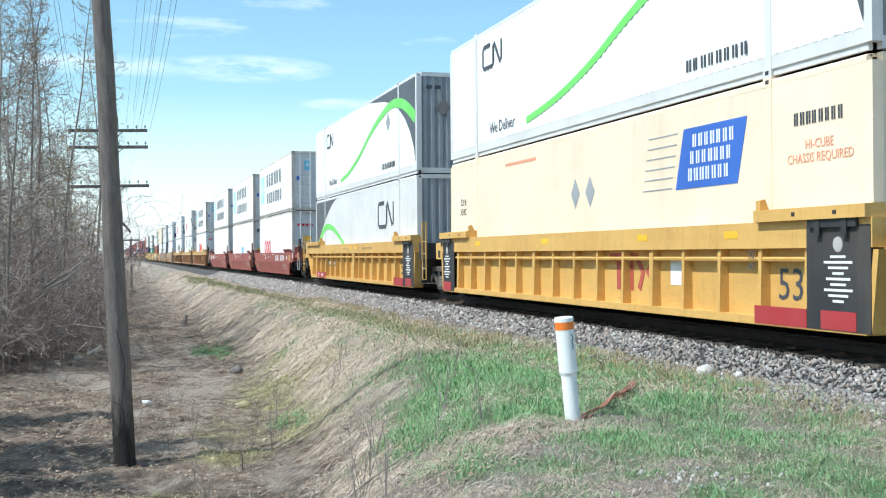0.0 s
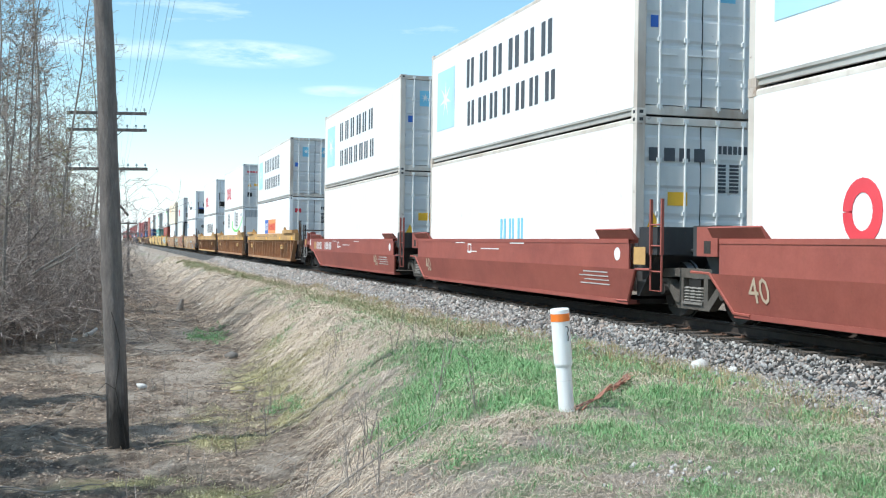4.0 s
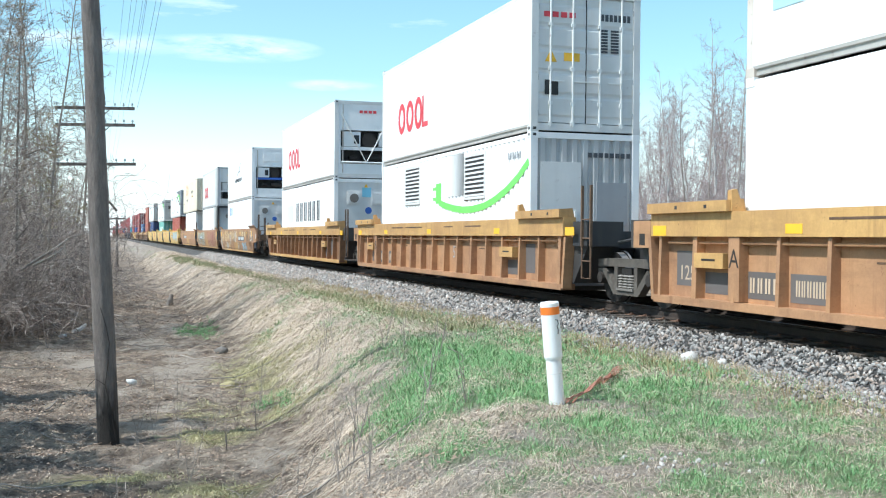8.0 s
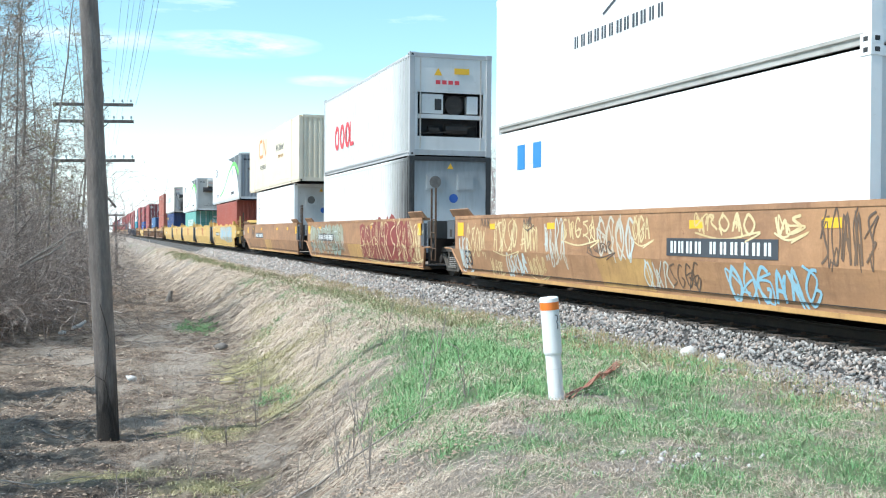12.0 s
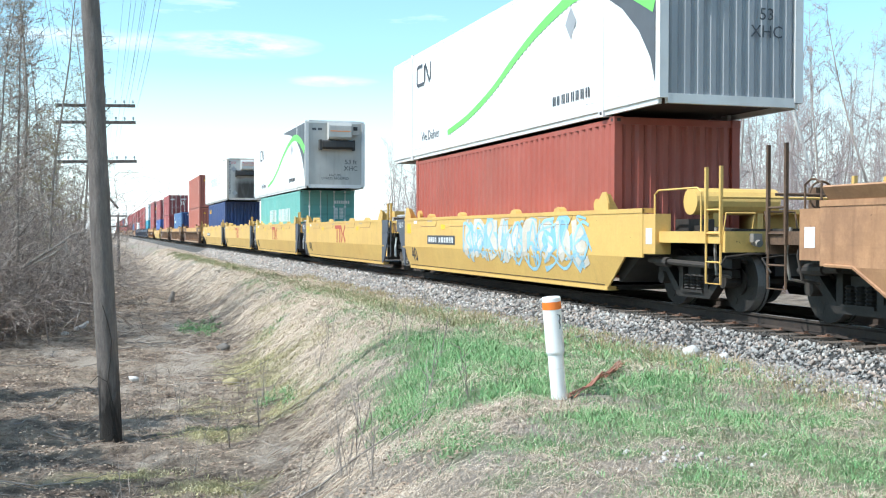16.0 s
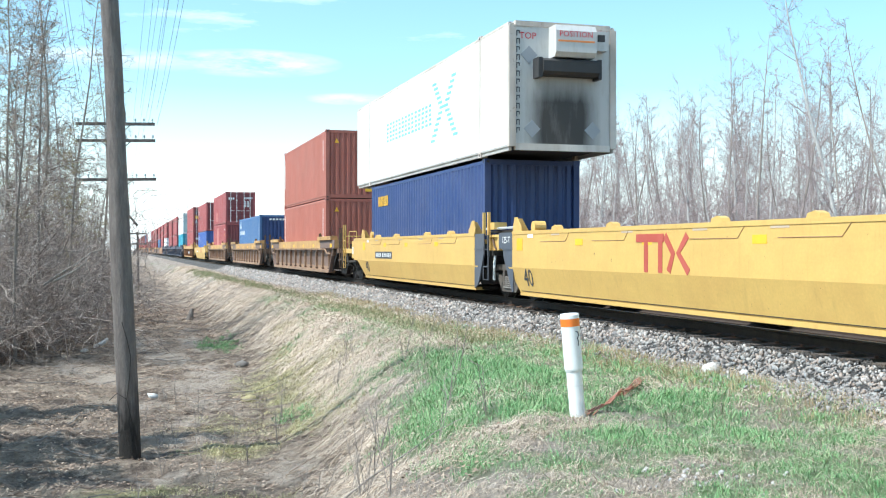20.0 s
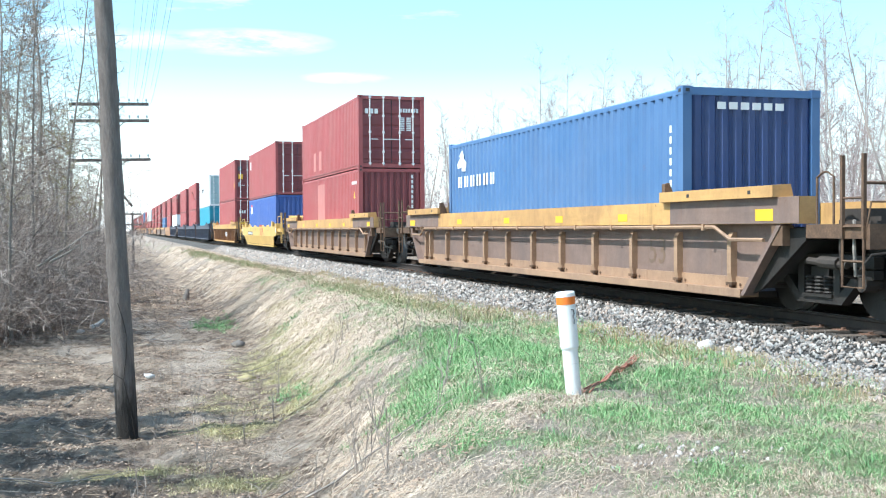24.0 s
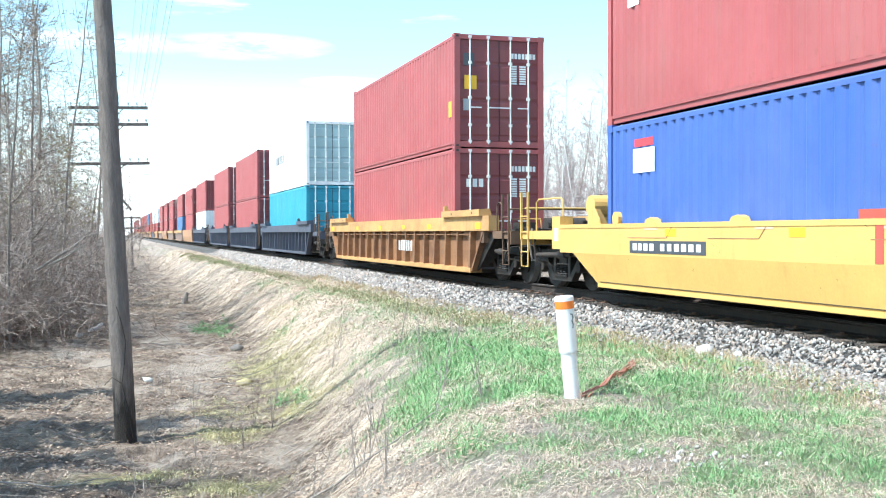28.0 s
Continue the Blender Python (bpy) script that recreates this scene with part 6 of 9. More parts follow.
    c = container(167.6, L40, HC, B + HC + 0.02, WHITE, "blue", "flat", label="white refrigerated container with open cooling unit")
    blocks(c, "dark_lettering", 8.1, 4.7, 1.2, 1.42, 12, INK, seed=7)
    part("sail_emblem", Geo().strip([(6.9, 1.62), (6.1, 1.9), (5.4, 2.34)], [0.05] * 3, -1.222).strip([(6.0, 1.8), (5.5, 1.85)], [0.05] * 2, -1.222), INK, c, "thin dark sail emblem")
    c = container(167.6, L40, HC, B, WHITE, "flat", "flat", label="white refrigerated container with two small blue squares", endmat=GREYWHITE)
    for y in (10.48, 9.62):
        p = patch(c, "blue_square", y, y + 0.42, 2.05, 2.56, MIDBLUE, "small blue square")
    p = patch(c, "blue_square", 10.05, 10.45, 2.15, 2.5, MARKWHITE, "white field")
    c = container(186.8, L40, HC, B + HC + 0.02, SOOTSIDE2, "plain", "corr", label="soot-streaked grey refrigerated container with red ring marks", endmat=GREYWHITE, frame_mat=GENGREY)
    rings(c, "ring_emblem", 10.15, 7.1, 0.82, 1.68, LOGORED, "red rings in a row")
    bars_end(c, "red_lettering", -0.45, 0.3, 2.0, 2.16, 4, LOGORED, y=0.02)
    part("warning_triangle", Geo().prism([(-0.5, 2.28), (-0.26, 2.28), (-0.38, 2.5)], "y", 0.018, 0.022), MARKYELLOW, c, "yellow warning triangle")
    patch_end(c, "yellow_notice", 0.1, 0.55, 2.33, 2.5, MARKYELLOW, "yellow notice", y=0.02)
    c = container(186.8, L40, HC, B, SOOTSIDE, "flat", "corr", label="white refrigerated container blackened with soot at one end", endmat=SOOTEND, frame_mat=SOOTSIDE)
    c = container(204.1, 16.15, HC, B + HC + 0.04, BEIGE, "corr", "fine", W=2.59, label="beige 53-foot domestic container with red line emblem")
    part("line_emblem", noodle(12.15, 9.75, 1.78, 2.60, 0.17, -1.299), LOGOORANGE, c, "faded orange-red line emblem")
    written("title_word", "INTERMODAL", INK, c, 0.24, (-1.300, 10.8, 1.18), squash=1.0)
    written("slogan", "We Deliver!", INK, c, 0.34, (-1.299, 5.3, 1.85))
    blocks(c, "small_lettering", 5.8, 4.2, 1.35, 1.5, 8, CARTOP, x=-1.298, seed=5)
    patch_end(c, "yellow_notice", 0.3, 0.5, 0.95, 1.25, MARKYELLOW, "yellow notice", y=0.018)
    c = container(205.7, L40, HC, B, WHITE, "flat", "flat", label="plain white refrigerated container with upright lettering bars", endmat=GREYWHITE)
    g = Geo()
    for k in range(6):
        z = 2.32 - 0.23 * k
        g.box(-1.226, -1.222, 10.88, 11.14, z + 0.13, z + 0.17).box(-1.226, -1.222, 10.99, 11.03, z, z + 0.13)
    part("upright_lettering", g, INK, c)
    part("yellow_diamond", Geo().prism([(0.3, 1.75), (0.5, 1.95), (0.7, 1.75), (0.5, 1.55)], "y", 0.02, 0.026), MARKYELLOW, c, "yellow diamond")

    # bright yellow smooth five-well car
    BY = 15.35
    brights = articulated([(226.95 + BY * i, 239.45 + BY * i) for i in range(5)], "bright", "bright yellow smooth-sided well car with black ends", 2.05)
    for i, car in enumerate(brights):
        yellow_squares(car, 12, -1.47, 1.2, 1.32, (3.0, 6.2, 8.9))
        part("reflector", Geo().box(-1.474, -1.47, 12.0, 12.35, 1.1, 1.36), MARKYELLOW, car, "yellow square reflector")
        written("size_mark", "40", INK, car, 0.38, (-1.430, 11.75, 0.52), tilt=-12.4)
        part("notice_plate", Geo().box(-1.474, -1.47, 11.4, 11.7, 1.36, 1.44), MARKWHITE, car, "small white notice")
        if i in (0, 4):
            number_plate(car, 8.11, 10.4, 0.83, 1.05, -1.472, INK, n=10)
        else:
            ttx_mark(car, 6.75, 0.76, -1.472)
        part("axle_mark", Geo().box(-1.3, -0.9, -0.4, -0.3, 1.1, 1.36), CARBRIGHT, car)
    scrawl(brights[0], 0.6, 7.4, 0.62, 1.22, TAGBLUE, 9, 21, 0.48, "pale blue bubble graffiti", 0.001, True)
    scrawl(brights[0], 0.6, 7.4, 0.58, 1.36, TAGWHITE, 9, 22, 0.22, "white fill of the graffiti", 0.003, True)
    scrawl(brights[0], 0.5, 7.5, 0.55, 1.40, TAGBLUE, 9, 23, 0.06, "pale blue outlines of the graffiti", 0.005)
    for i in (1, 3):
        part("well_brace", Geo().box(-1.2, 1.2, 5.8, 6.0, 1.1, 1.3), CARBRIGHT, brights[i])
    railway_box(225.4, 3.13)
    container(227.1, L40, 2.72, B, BROWNRED, "corr", "corr", label="brick-red corrugated steel container")
    c = railway_box(256.1, 2.99, end="pod", dark=SHADEGREY)
    written("size_mark", "53 ft\nXHC", INK, c, 0.2, (0.68, 0.024, 1.0), "end")
    written("notice", "HI-CUBE\nCHASSIS REQUIRED", INK, c, 0.1, (0.0, 0.024, 0.5), "end")
    bars_end(c, "line_emblem", -1.0, -0.5, 2.45, 2.58, 2, INK, y=0.026)
    c = container(257.8, L40, ST, B, SEAGREEN, "doors", "corr", label="sea-green corrugated steel container with white block lettering")
    blocks(c, "white_lettering", 8.9, 6.6, 1.25, 1.85, 5, MARKWHITE, seed=3)
    blocks(c, "white_lettering", 6.0, 2.5, 1.25, 1.85, 8, MARKWHITE, seed=5)
    end_marks(c, ST)
    c = container(286.3, 16.15, HC, B + HC + 0.04, WHITE, "pod", "flat", W=2.59, label="dirty white 53-foot container with pale blue dash emblem", endmat=TANKEND, frame_mat=STAINED)
    for k in range(5):
        blocks(c, "pale_blue_lettering", 11.6, 6.2, 1.25 + 0.13 * k, 1.32 + 0.13 * k, 14, LOGOCYAN, x=-1.297, seed=30 + k)
    g = Geo()
    for k in range(12):
        z = 0.75 + 0.14 * k
        o = abs(k - 6) * 0.14
        g.box(-1.301, -1.297, 5.1 + o, 5.5 + o, z, z + 0.07).box(-1.301, -1.297, 5.1 - o - 0.4, 5.1 - o, z, z + 0.07)
    part("cross_emblem", g, LOGOCYAN, c, "pale blue dashed cross")
    written("notice", "TOP", LOGORED, c, 0.15, (-0.85, 0.024, HC - 0.33), "end")
    written("notice", "POSITION", LOGORED, c, 0.13, (0.13, -0.425, HC - 0.33), "end")
    written("notice", "ONLY", LOGORED, c, 0.11, (0.93, 0.024, HC - 0.13), "end", squash=0.8)
    for x, z in ((-0.82, HC - 0.75), (-0.75, 0.5), (0.72, 0.5)):
        part("placard_diamond", Geo().prism([(x - 0.2, z), (x, z + 0.2), (x + 0.2, z), (x, z - 0.2)], "y", 0.018, 0.026), GREY, c, "grey placard holder")
    g = Geo()
    for k in range(13):
        z = 0.4 + 0.18 * k
        g.box(-1.12, -1.04, 0.02, 0.026, z + 0.10, z + 0.125).box(-1.12, -1.10, 0.02, 0.026, z, z + 0.10).box(-1.06, -1.04, 0.02, 0.026, z + (0.0 if k % 2 else 0.05), z + 0.10)
    part("upright_lettering", g, INK, c)
    c = container(288.2, L40, HC, B, NAVY, "corr", "corr", label="dark navy corrugated steel container with a yellow mark")
    blocks(c, "yellow_lettering", 11.2, 9.75, 2.17, 2.5, 5, MARKYELLOW, seed=3)

    # single brown-grey ribbed cars
    browns = []
    for a in (307.2, 330.1, 353.2, 395.55):
        car, = articulated([(a, a + 16.2)], "rust" if a > 390 else "brown", "weathered brown-grey ribbed well car with yellow top chord", 1.95)
        yellow_squares(car, 16, -1.49, 1.22, 1.34, (3.35, 6.05, 8.95, 12.3))
        part("reflector", Geo().box(-1.498, -1.494, -0.8, -0.4, 1.2, 1.35), MARKYELLOW, car, "yellow reflector")
        part("reflector", Geo().box(-1.498, -1.494, 16.6, 17.1, 1.2, 1.35), MARKYELLOW, car, "yellow reflector")
        written("size_mark", "53", TAGINK, car, 0.44, (-1.3265, 2.62, 0.74))
        if a == 353.2:
            part("chalk_mark", Geo().strip([(11.5, 0.66), (11.58, 0.76), (11.48, 0.82), (11.42, 0.70), (11.5, 0.64)], [0.022] * 5, -1.3265).strip([(11.34, 0.82), (11.3, 0.64), (11.2, 0.66), (11.22, 0.82)], [0.022] * 4, -1.3265).strip([(11.1, 0.80), (11.0, 0.82), (11.08, 0.68), (10.94, 0.64)], [0.022] * 4, -1.3265), TAGWHITE, car, "scrawled white chalk mark")
        browns.append(car)
    blocks(browns[3], "number_mark", 6.8, 5.2, 0.6, 0.9, 6, MARKWHITE, x=-1.48)
    for z in (B, B + HC + 0.02):
        c = container(309.2, L40, HC, z, RED, "corr", "corr", label="orange-red corrugated steel container")
        part("upright_lettering", Geo().box(-1.226, -1.222, 11.72, 11.78, 1.0, 2.5).box(-1.226, -1.222, 0.62, 0.68, 1.2, 2.5), MARKWHITE, c)
        part("warning_triangle", Geo().prism([(-0.85, 2.35), (-0.65, 2.35), (-0.75, 2.55)], "y", 0.01, 0.016), MARKYELLOW, c, "yellow warning triangle")
        patch_end(c, "yellow_notice", 0.48, 0.8, 0.3 if z > 1 else 1.0, 0.7 if z > 1 else 1.1, MARKYELLOW, "yellow notice", y=0.016)
    # navy end on a blue box: the end's shade put into its paint
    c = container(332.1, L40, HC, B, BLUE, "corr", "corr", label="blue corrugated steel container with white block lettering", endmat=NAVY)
    blocks(c, "white_lettering", 11.45, 8.5, 1.76, 2.03, 6, MARKWHITE, seed=11)
    part("hat_emblem", Geo().strip([(11.45, 2.3), (11.1, 2.42), (10.75, 2.3)], [0.12, 0.3, 0.12], -1.222).strip([(11.2, 2.45), (11.0, 2.62)], [0.28, 0.2], -1.2225).strip([(11.1, 2.25), (10.8, 2.2)], [0.16, 0.1], -1.2225), MARKWHITE, c, "white hat-shaped emblem")
    bars_end(c, "white_lettering", -0.62, 0.62, HC - 0.36, HC - 0.2, 6, MARKWHITE, y=0.012)
    for k in range(7):
        part("upright_lettering", Geo().box(-1.226, -1.222, 0.35, 0.41, 1.2 + 0.17 * k, 1.31 + 0.17 * k), MARKWHITE, c)
    c = container(355.3, L40, ST, B + HC + 0.02, MAROON, "doors", "corr", label="maroon corrugated steel container with white lock rods")
    end_marks(c, ST)
    bars_end(c, "white_lettering", -0.98, -0.45, 1.9, 2.15, 3, MARKWHITE, y=0.02)
    for y in (8.6, 7.3):
        patch(c, "faded_patch", y, y + 0.6, 0.3, 1.1, FADED, "faded repaint patch", off=0.001)
    c = container(355.3, L40, HC, B, MAROON, "corr", "corr", label="maroon corrugated steel container")
    patch(c, "faded_patch", 6.6, 8.2, 0.9, 2.6, FADED, "faded repaint patch", off=0.001)
    bars_end(c, "number_mark", 0.72, 0.82, 0.9, 2.7, 1, MARKWHITE, y=0.012, rows=10)
    blocks(c, "number_mark", 1.2, 0.3, 2.35, 2.47, 7, MARKWHITE)
    part("warning_triangle", Geo().prism([(0.62, 1.85), (0.86, 1.85), (0.74, 2.1)], "x", -1.226, -1.222), MARKYELLOW, c, "yellow warning triangle")
    car, = articulated([(376.3, 388.8)], "bright", "bright yellow smooth-sided well car", 1.95, z_top=1.25)
    number_plate(car, 8.53, 10.93, 0.78, 0.98, -1.472, INK, n=10)
    yellow_squares(car, 12, -1.47, 1.05, 1.17, (3.0, 6.2, 9.4))
    ttx_mark(car, 5.2, 0.76, -1.472)
    c = container(376.4, L40, HC, B + ST + 0.02, MAROON, "doors", "corr", label="maroon corrugated steel container with white lock rods")
    end_marks(c, HC)
    patch(c, "white_notice", 11.0, 11.4, 1.9, 2.4, MARKWHITE, "small white notice")
    c = container(376.4, L40, ST, B, ROYAL, "corr", "corr", label="royal blue corrugated steel container with a white and red mark")
    patch(c, "white_mark", 10.45, 11.2, 1.72, 2.12, MARKWHITE, "white hull-shaped mark")
    patch(c, "red_mark", 10.5, 11.15, 2.15, 2.28, LOGORED, "red bar")
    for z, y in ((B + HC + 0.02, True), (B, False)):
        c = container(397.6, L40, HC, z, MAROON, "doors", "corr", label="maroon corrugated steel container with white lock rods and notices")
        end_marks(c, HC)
        if y:
            patch_end(c, "yellow_notice", -0.95, -0.62, 1.5, 1.85, MARKYELLOW, "yellow notice", y=0.02)
            patch_end(c, "grey_notice", -0.98, -0.78, 0.95, 1.25, GREY, "grey notice", y=0.02)
            patch_end(c, "dark_notice", -0.98, -0.68, 2.1, 2.42, CHAR, "small dark square badge", y=0.02)
            patch(c, "yellow_notice", 0.25, 0.5, 0.8, 1.2, MARKYELLOW, "yellow notice")
        else:
            bars_end(c, "white_lettering", -0.9, -0.4, 1.85, 2.15, 3, MARKWHITE, y=0.02)
            patch_end(c, "yellow_notice", -0.95, -0.5, 1.12, 1.28, MARKYELLOW, "yellow notice", y=0.02)

    # dark slate cars and the rest of the train far back
    rnd = random.Random(5)
    u = 418.8
    k = 0
    pile = [(WHITE, "doors", PALETEAL, TEAL, TEAL), (MAROON, "doors", None, MAROON, None), (MAROON, "doors", None, MAROON, None), (MAROON, "corr", None, WHITE, None),
            (MAROON, "corr", None, MAROON, None), (MAROON, "doors", None, BLUE, None), (MAROON, "doors", None, MAROON, None)]
    far = [MAROON, MAROON, MAROON, BROWNRED, MAROON, WHITE, BLUE, MAROON, GREYWHITE, MAROON, MAROON, MAROON]
    while u < 900:
        near = u < 480
        kind = "dark" if k < 4 else ("tan", "brown", "brown", "dark", "tag")[rnd.randrange(5)]
        L = 14.8 if k < 4 else 16.2
        car = well_car(u, u + L, kind, "coupler" if k % 3 == 0 else "joint", "coupler" if k % 3 == 2 else "joint", "dark slate ribbed well car" if kind == "dark" else "weathered well car far back in the train", 1.9, near, None, False)
        if k % 3 != 2:
            truck(car, L + 1.45, False)
        uc = u + (L - L40) / 2
        if k < len(pile):
            top, end, te, low, le = pile[k]
        else:
            top, low = rnd.choice(far), rnd.choice(far)
            end, te, le = "doors" if rnd.random() < 0.6 else "corr", None, None
        lod = 0 if near else 1
        name = {WHITE: "white", MAROON: "maroon", RED: "orange-red", BROWNRED: "brick-red", BLUE: "blue", GREYWHITE: "pale grey", TEAL: "teal", CREAM: "cream"}
        c = container(uc, L40, HC, B + HC + 0.02, top, end, "corr", label=name[top] + " corrugated steel container on top of a stack", endmat=te, lod=lod)
        if k == 0:
            blocks(c, "dark_lettering", 9.5, 6.5, 1.4, 1.85, 5, INK, seed=3)
        container(uc, L40, HC, B, low, "doors" if near else "corr", "corr", label=name[low] + " corrugated steel container in a well", endmat=le, lod=lod)
        u += L + (2.9 if k % 3 != 2 else 6.95)
        k += 1


def mat_of(ob):
    return ob.children[0].data.materials[0]


build_train()


# ---- ground ----
def smooth(a, b, x):
    t = np.clip((x - a) / (b - a), 0, 1)
    return t * t * (3 - 2 * t)


LATTICE = np.random.RandomState(77).rand(256, 256)


def wavy(x, y, s, seed=0.0):
    """Uneven value noise between -1 and 1 in two octaves; s: how fine."""
    x, y = np.asarray(x, float), np.asarray(y, float)
    total = 0.0
    for k, w in ((0.55, 0.7), (1.27, 0.3)):
        u, v = x * s * k + 17.3 * seed + 31.7 * k, y * s * k - 9.1 * seed + 12.9
        i, j = np.floor(u).astype(int), np.floor(v).astype(int)
        a, b = u - i, v - j
        a, b = a * a * (3 - 2 * a), b * b * (3 - 2 * b)
        q = [LATTICE[(i + m) % 256, (j + n) % 256] for m in (0, 1) for n in (0, 1)]
        total = total + w * ((q[0] * (1 - b) + q[1] * b) * (1 - a) + (q[2] * (1 - b) + q[3] * b) * a)
    return 2.4 * (total - 0.5)


def ground_z(x, y):
    """Height of the ground: ditch, bank, ballast, and the raised road on which the camera stands."""
    x, y = np.asarray(x, float), np.asarray(y, float)
    ditch = -1.86 + 0.10 * smooth(0.5, -6, x) + 0.06 * wavy(x, y, 0.9) + 0.045 * wavy(x, y, 2.7, 1.0)
    bench = -0.50 - 0.08 * smooth(13, 25, y) + 0.02 * smooth(5.4, 7.4, x) + 0.03 * wavy(x, y, 1.1, 3.0)
    # the bank runs out wide and gentle towards the camera
    crest = np.interp(y, [3, 6, 8, 10, 12, 15, 20, 26, 40], [2.2, 2.9, 3.4, 3.8, 4.1, 4.6, 5.1, 5.5, 5.6]) + 0.18 * wavy(x * 0, y, 0.5, 0.7)
    foot = crest - np.interp(y, [3, 6, 8, 10, 12, 15, 22], [4.2, 4.0, 3.5, 3.1, 2.8, 2.6, 2.6])
    z = ditch + (bench - ditch) * smooth(0, 1, (x - foot) / (crest - foot))
    rough = smooth(7.3, 6.8, x)
    z = z + (0.030 * wavy(x, y * 0.8, 4.3, 2.0) + 0.022 * wavy(x, y, 9.7, 4.0)) * rough * (1 + 0.9 * smooth(-1.2, -1.6, z))
    z = np.where(x < 7.2, z + (-0.49 + 0.02 * wavy(x, y, 5.3, 2.0) - z) * smooth(6.5, 3.5, y) * smooth(-40, -9, x), z)
    far_side = -0.95 + 0.12 * wavy(x, y, 0.4, 5.0)
    z = np.where(x > TC, bench + (far_side - bench) * smooth(TC + 2.2, TC + 6, x), z)
    bed = -0.22 - 0.40 * np.clip((np.abs(x - TC) - 1.36) / 0.80, 0, 1.4)
    z = np.where(np.abs(x - TC) < 2.2, np.maximum(bed, z), z)
    return z


# patches of fresh grass: x, y, half-widths, strength
GREENS = ((4.76, 13.31, 0.8, 3.0, 1.1), (3.31, 11.47, 0.5, 1.28, 1.15), (4.0, 12.6, 0.6, 1.6, 1.1), (6.5, 18.2, 0.68, 2.2, 0.45), (2.72, 8.74, 0.25, 0.5, 1.3), (3.11, 8.9, 0.3, 0.5, 0.55), (4.29, 10.8, 0.35, 1.3, 0.85),
          (6.4, 14.5, 0.5, 1.8, 0.75), (7.3, 16.2, 0.25, 0.6, 0.9), (5.65, 10.17, 0.55, 0.9, 0.7), (4.17, 8.16, 0.55, 0.5, 0.9), (5.09, 8.36, 0.4, 0.5, 0.75), (5.81, 7.63, 0.5, 0.7, 0.95), (4.87, 6.27, 0.4, 0.4, 0.6),
          (4.74, 7.07, 0.45, 0.5, 0.65), (3.17, 7.98, 0.25, 0.32, 0.6), (2.58, 6.76, 0.25, 0.28, 0.8), (2.81, 6.63, 0.25, 0.25, 0.5), (3.65, 6.0, 0.28, 0.25, 0.65), (3.6, 7.14, 0.3, 0.3, 0.65), (2.95, 34.5, 0.5, 2.2, 1.25),
          (2.95, 18.6, 0.28, 0.8, 0.9), (2.99, 17.67, 0.3, 0.9, 0.55), (3.9, 17.4, 0.5, 1.0, 0.4), (4.1, 27.0, 0.3, 1.6, 0.45), (5.31, 39.97, 0.5, 2.81, 0.6), (5.11, 30.22, 0.36, 2.11, 0.4), (5.18, 21.67, 0.58, 2.3, 0.4), (6.7, 21.51, 0.5, 2.0, 0.5), (6.4, 9.2, 0.5, 0.6, 0.7), (6.9, 11.5, 0.3, 0.9, 0.6))
BARE = ((4.25, 9.63, 0.25, 0.35), (3.52, 8.43, 0.22, 0.3), (3.74, 6.64, 0.3, 0.22), (6.03, 9.6, 0.35, 0.25), (3.36, 9.55, 0.25, 0.28), (2.44, 9.15, 0.25, 0.5), (3.21, 6.78, 0.27, 0.3), (3.9, 11.6, 0.5, 0.22), (4.3, 7.5, 0.3, 0.2))
# yellowish mossy patches
MOSS = ((3.3, 23.0, 0.75, 2.6), (3.1, 20.3, 0.65, 2.0), (3.05, 17.3, 0.5, 1.5), (1.9, 18.6, 0.8, 0.8), (1.59, 16.3, 0.6, 0.5), (1.26, 12.94, 0.6, 0.35), (0.1, 13.7, 0.8, 0.3), (4.2, 22.0, 0.4, 1.6), (3.9, 26.5, 0.5, 2.0), (4.5, 30.5, 0.35, 2.0))


# pale soil on the ditch floor; spots near the thicket lighten its shaded foot
SOIL = ((1.5, 22.3, 0.75, 2.2), (2.1, 26.5, 0.6, 3.0), (1.3, 30.5, 0.7, 2.0), (-0.3, 26.5, 0.8, 1.2), (2.3, 36.0, 0.5, 5.0), (1.7, 24.6, 0.9, 1.5), (0.6, 21.6, 0.9, 0.9), (1.3, 19.3, 0.7, 0.5), (0.9, 17.6, 0.8, 0.45), (0.3, 14.6, 0.9, 0.4), (2.2, 14.6, 0.5, 0.8), (-1.2, 29.0, 1.3, 2.5), (0.6, 36.0, 0.8, 3.0))


def soily(x, y):
    v = 0.0 * x
    for cx, cy, rx, ry in SOIL:
        v = np.maximum(v, np.exp(-((x - cx) / rx) ** 2 - ((y - cy) / ry) ** 2))
    return np.clip(v * (0.85 + 0.7 * wavy(x, y, 1.9, 8.3)), 0, 1)


def mossy(x, y):
    v = 0.0 * x
    for cx, cy, rx, ry in MOSS:
        v = np.maximum(v, np.exp(-((x - cx) / rx) ** 2 - ((y - cy) / ry) ** 2))
    return np.clip(v * (0.95 + 0.9 * wavy(x, y, 2.6, 3.3)), 0, 1)


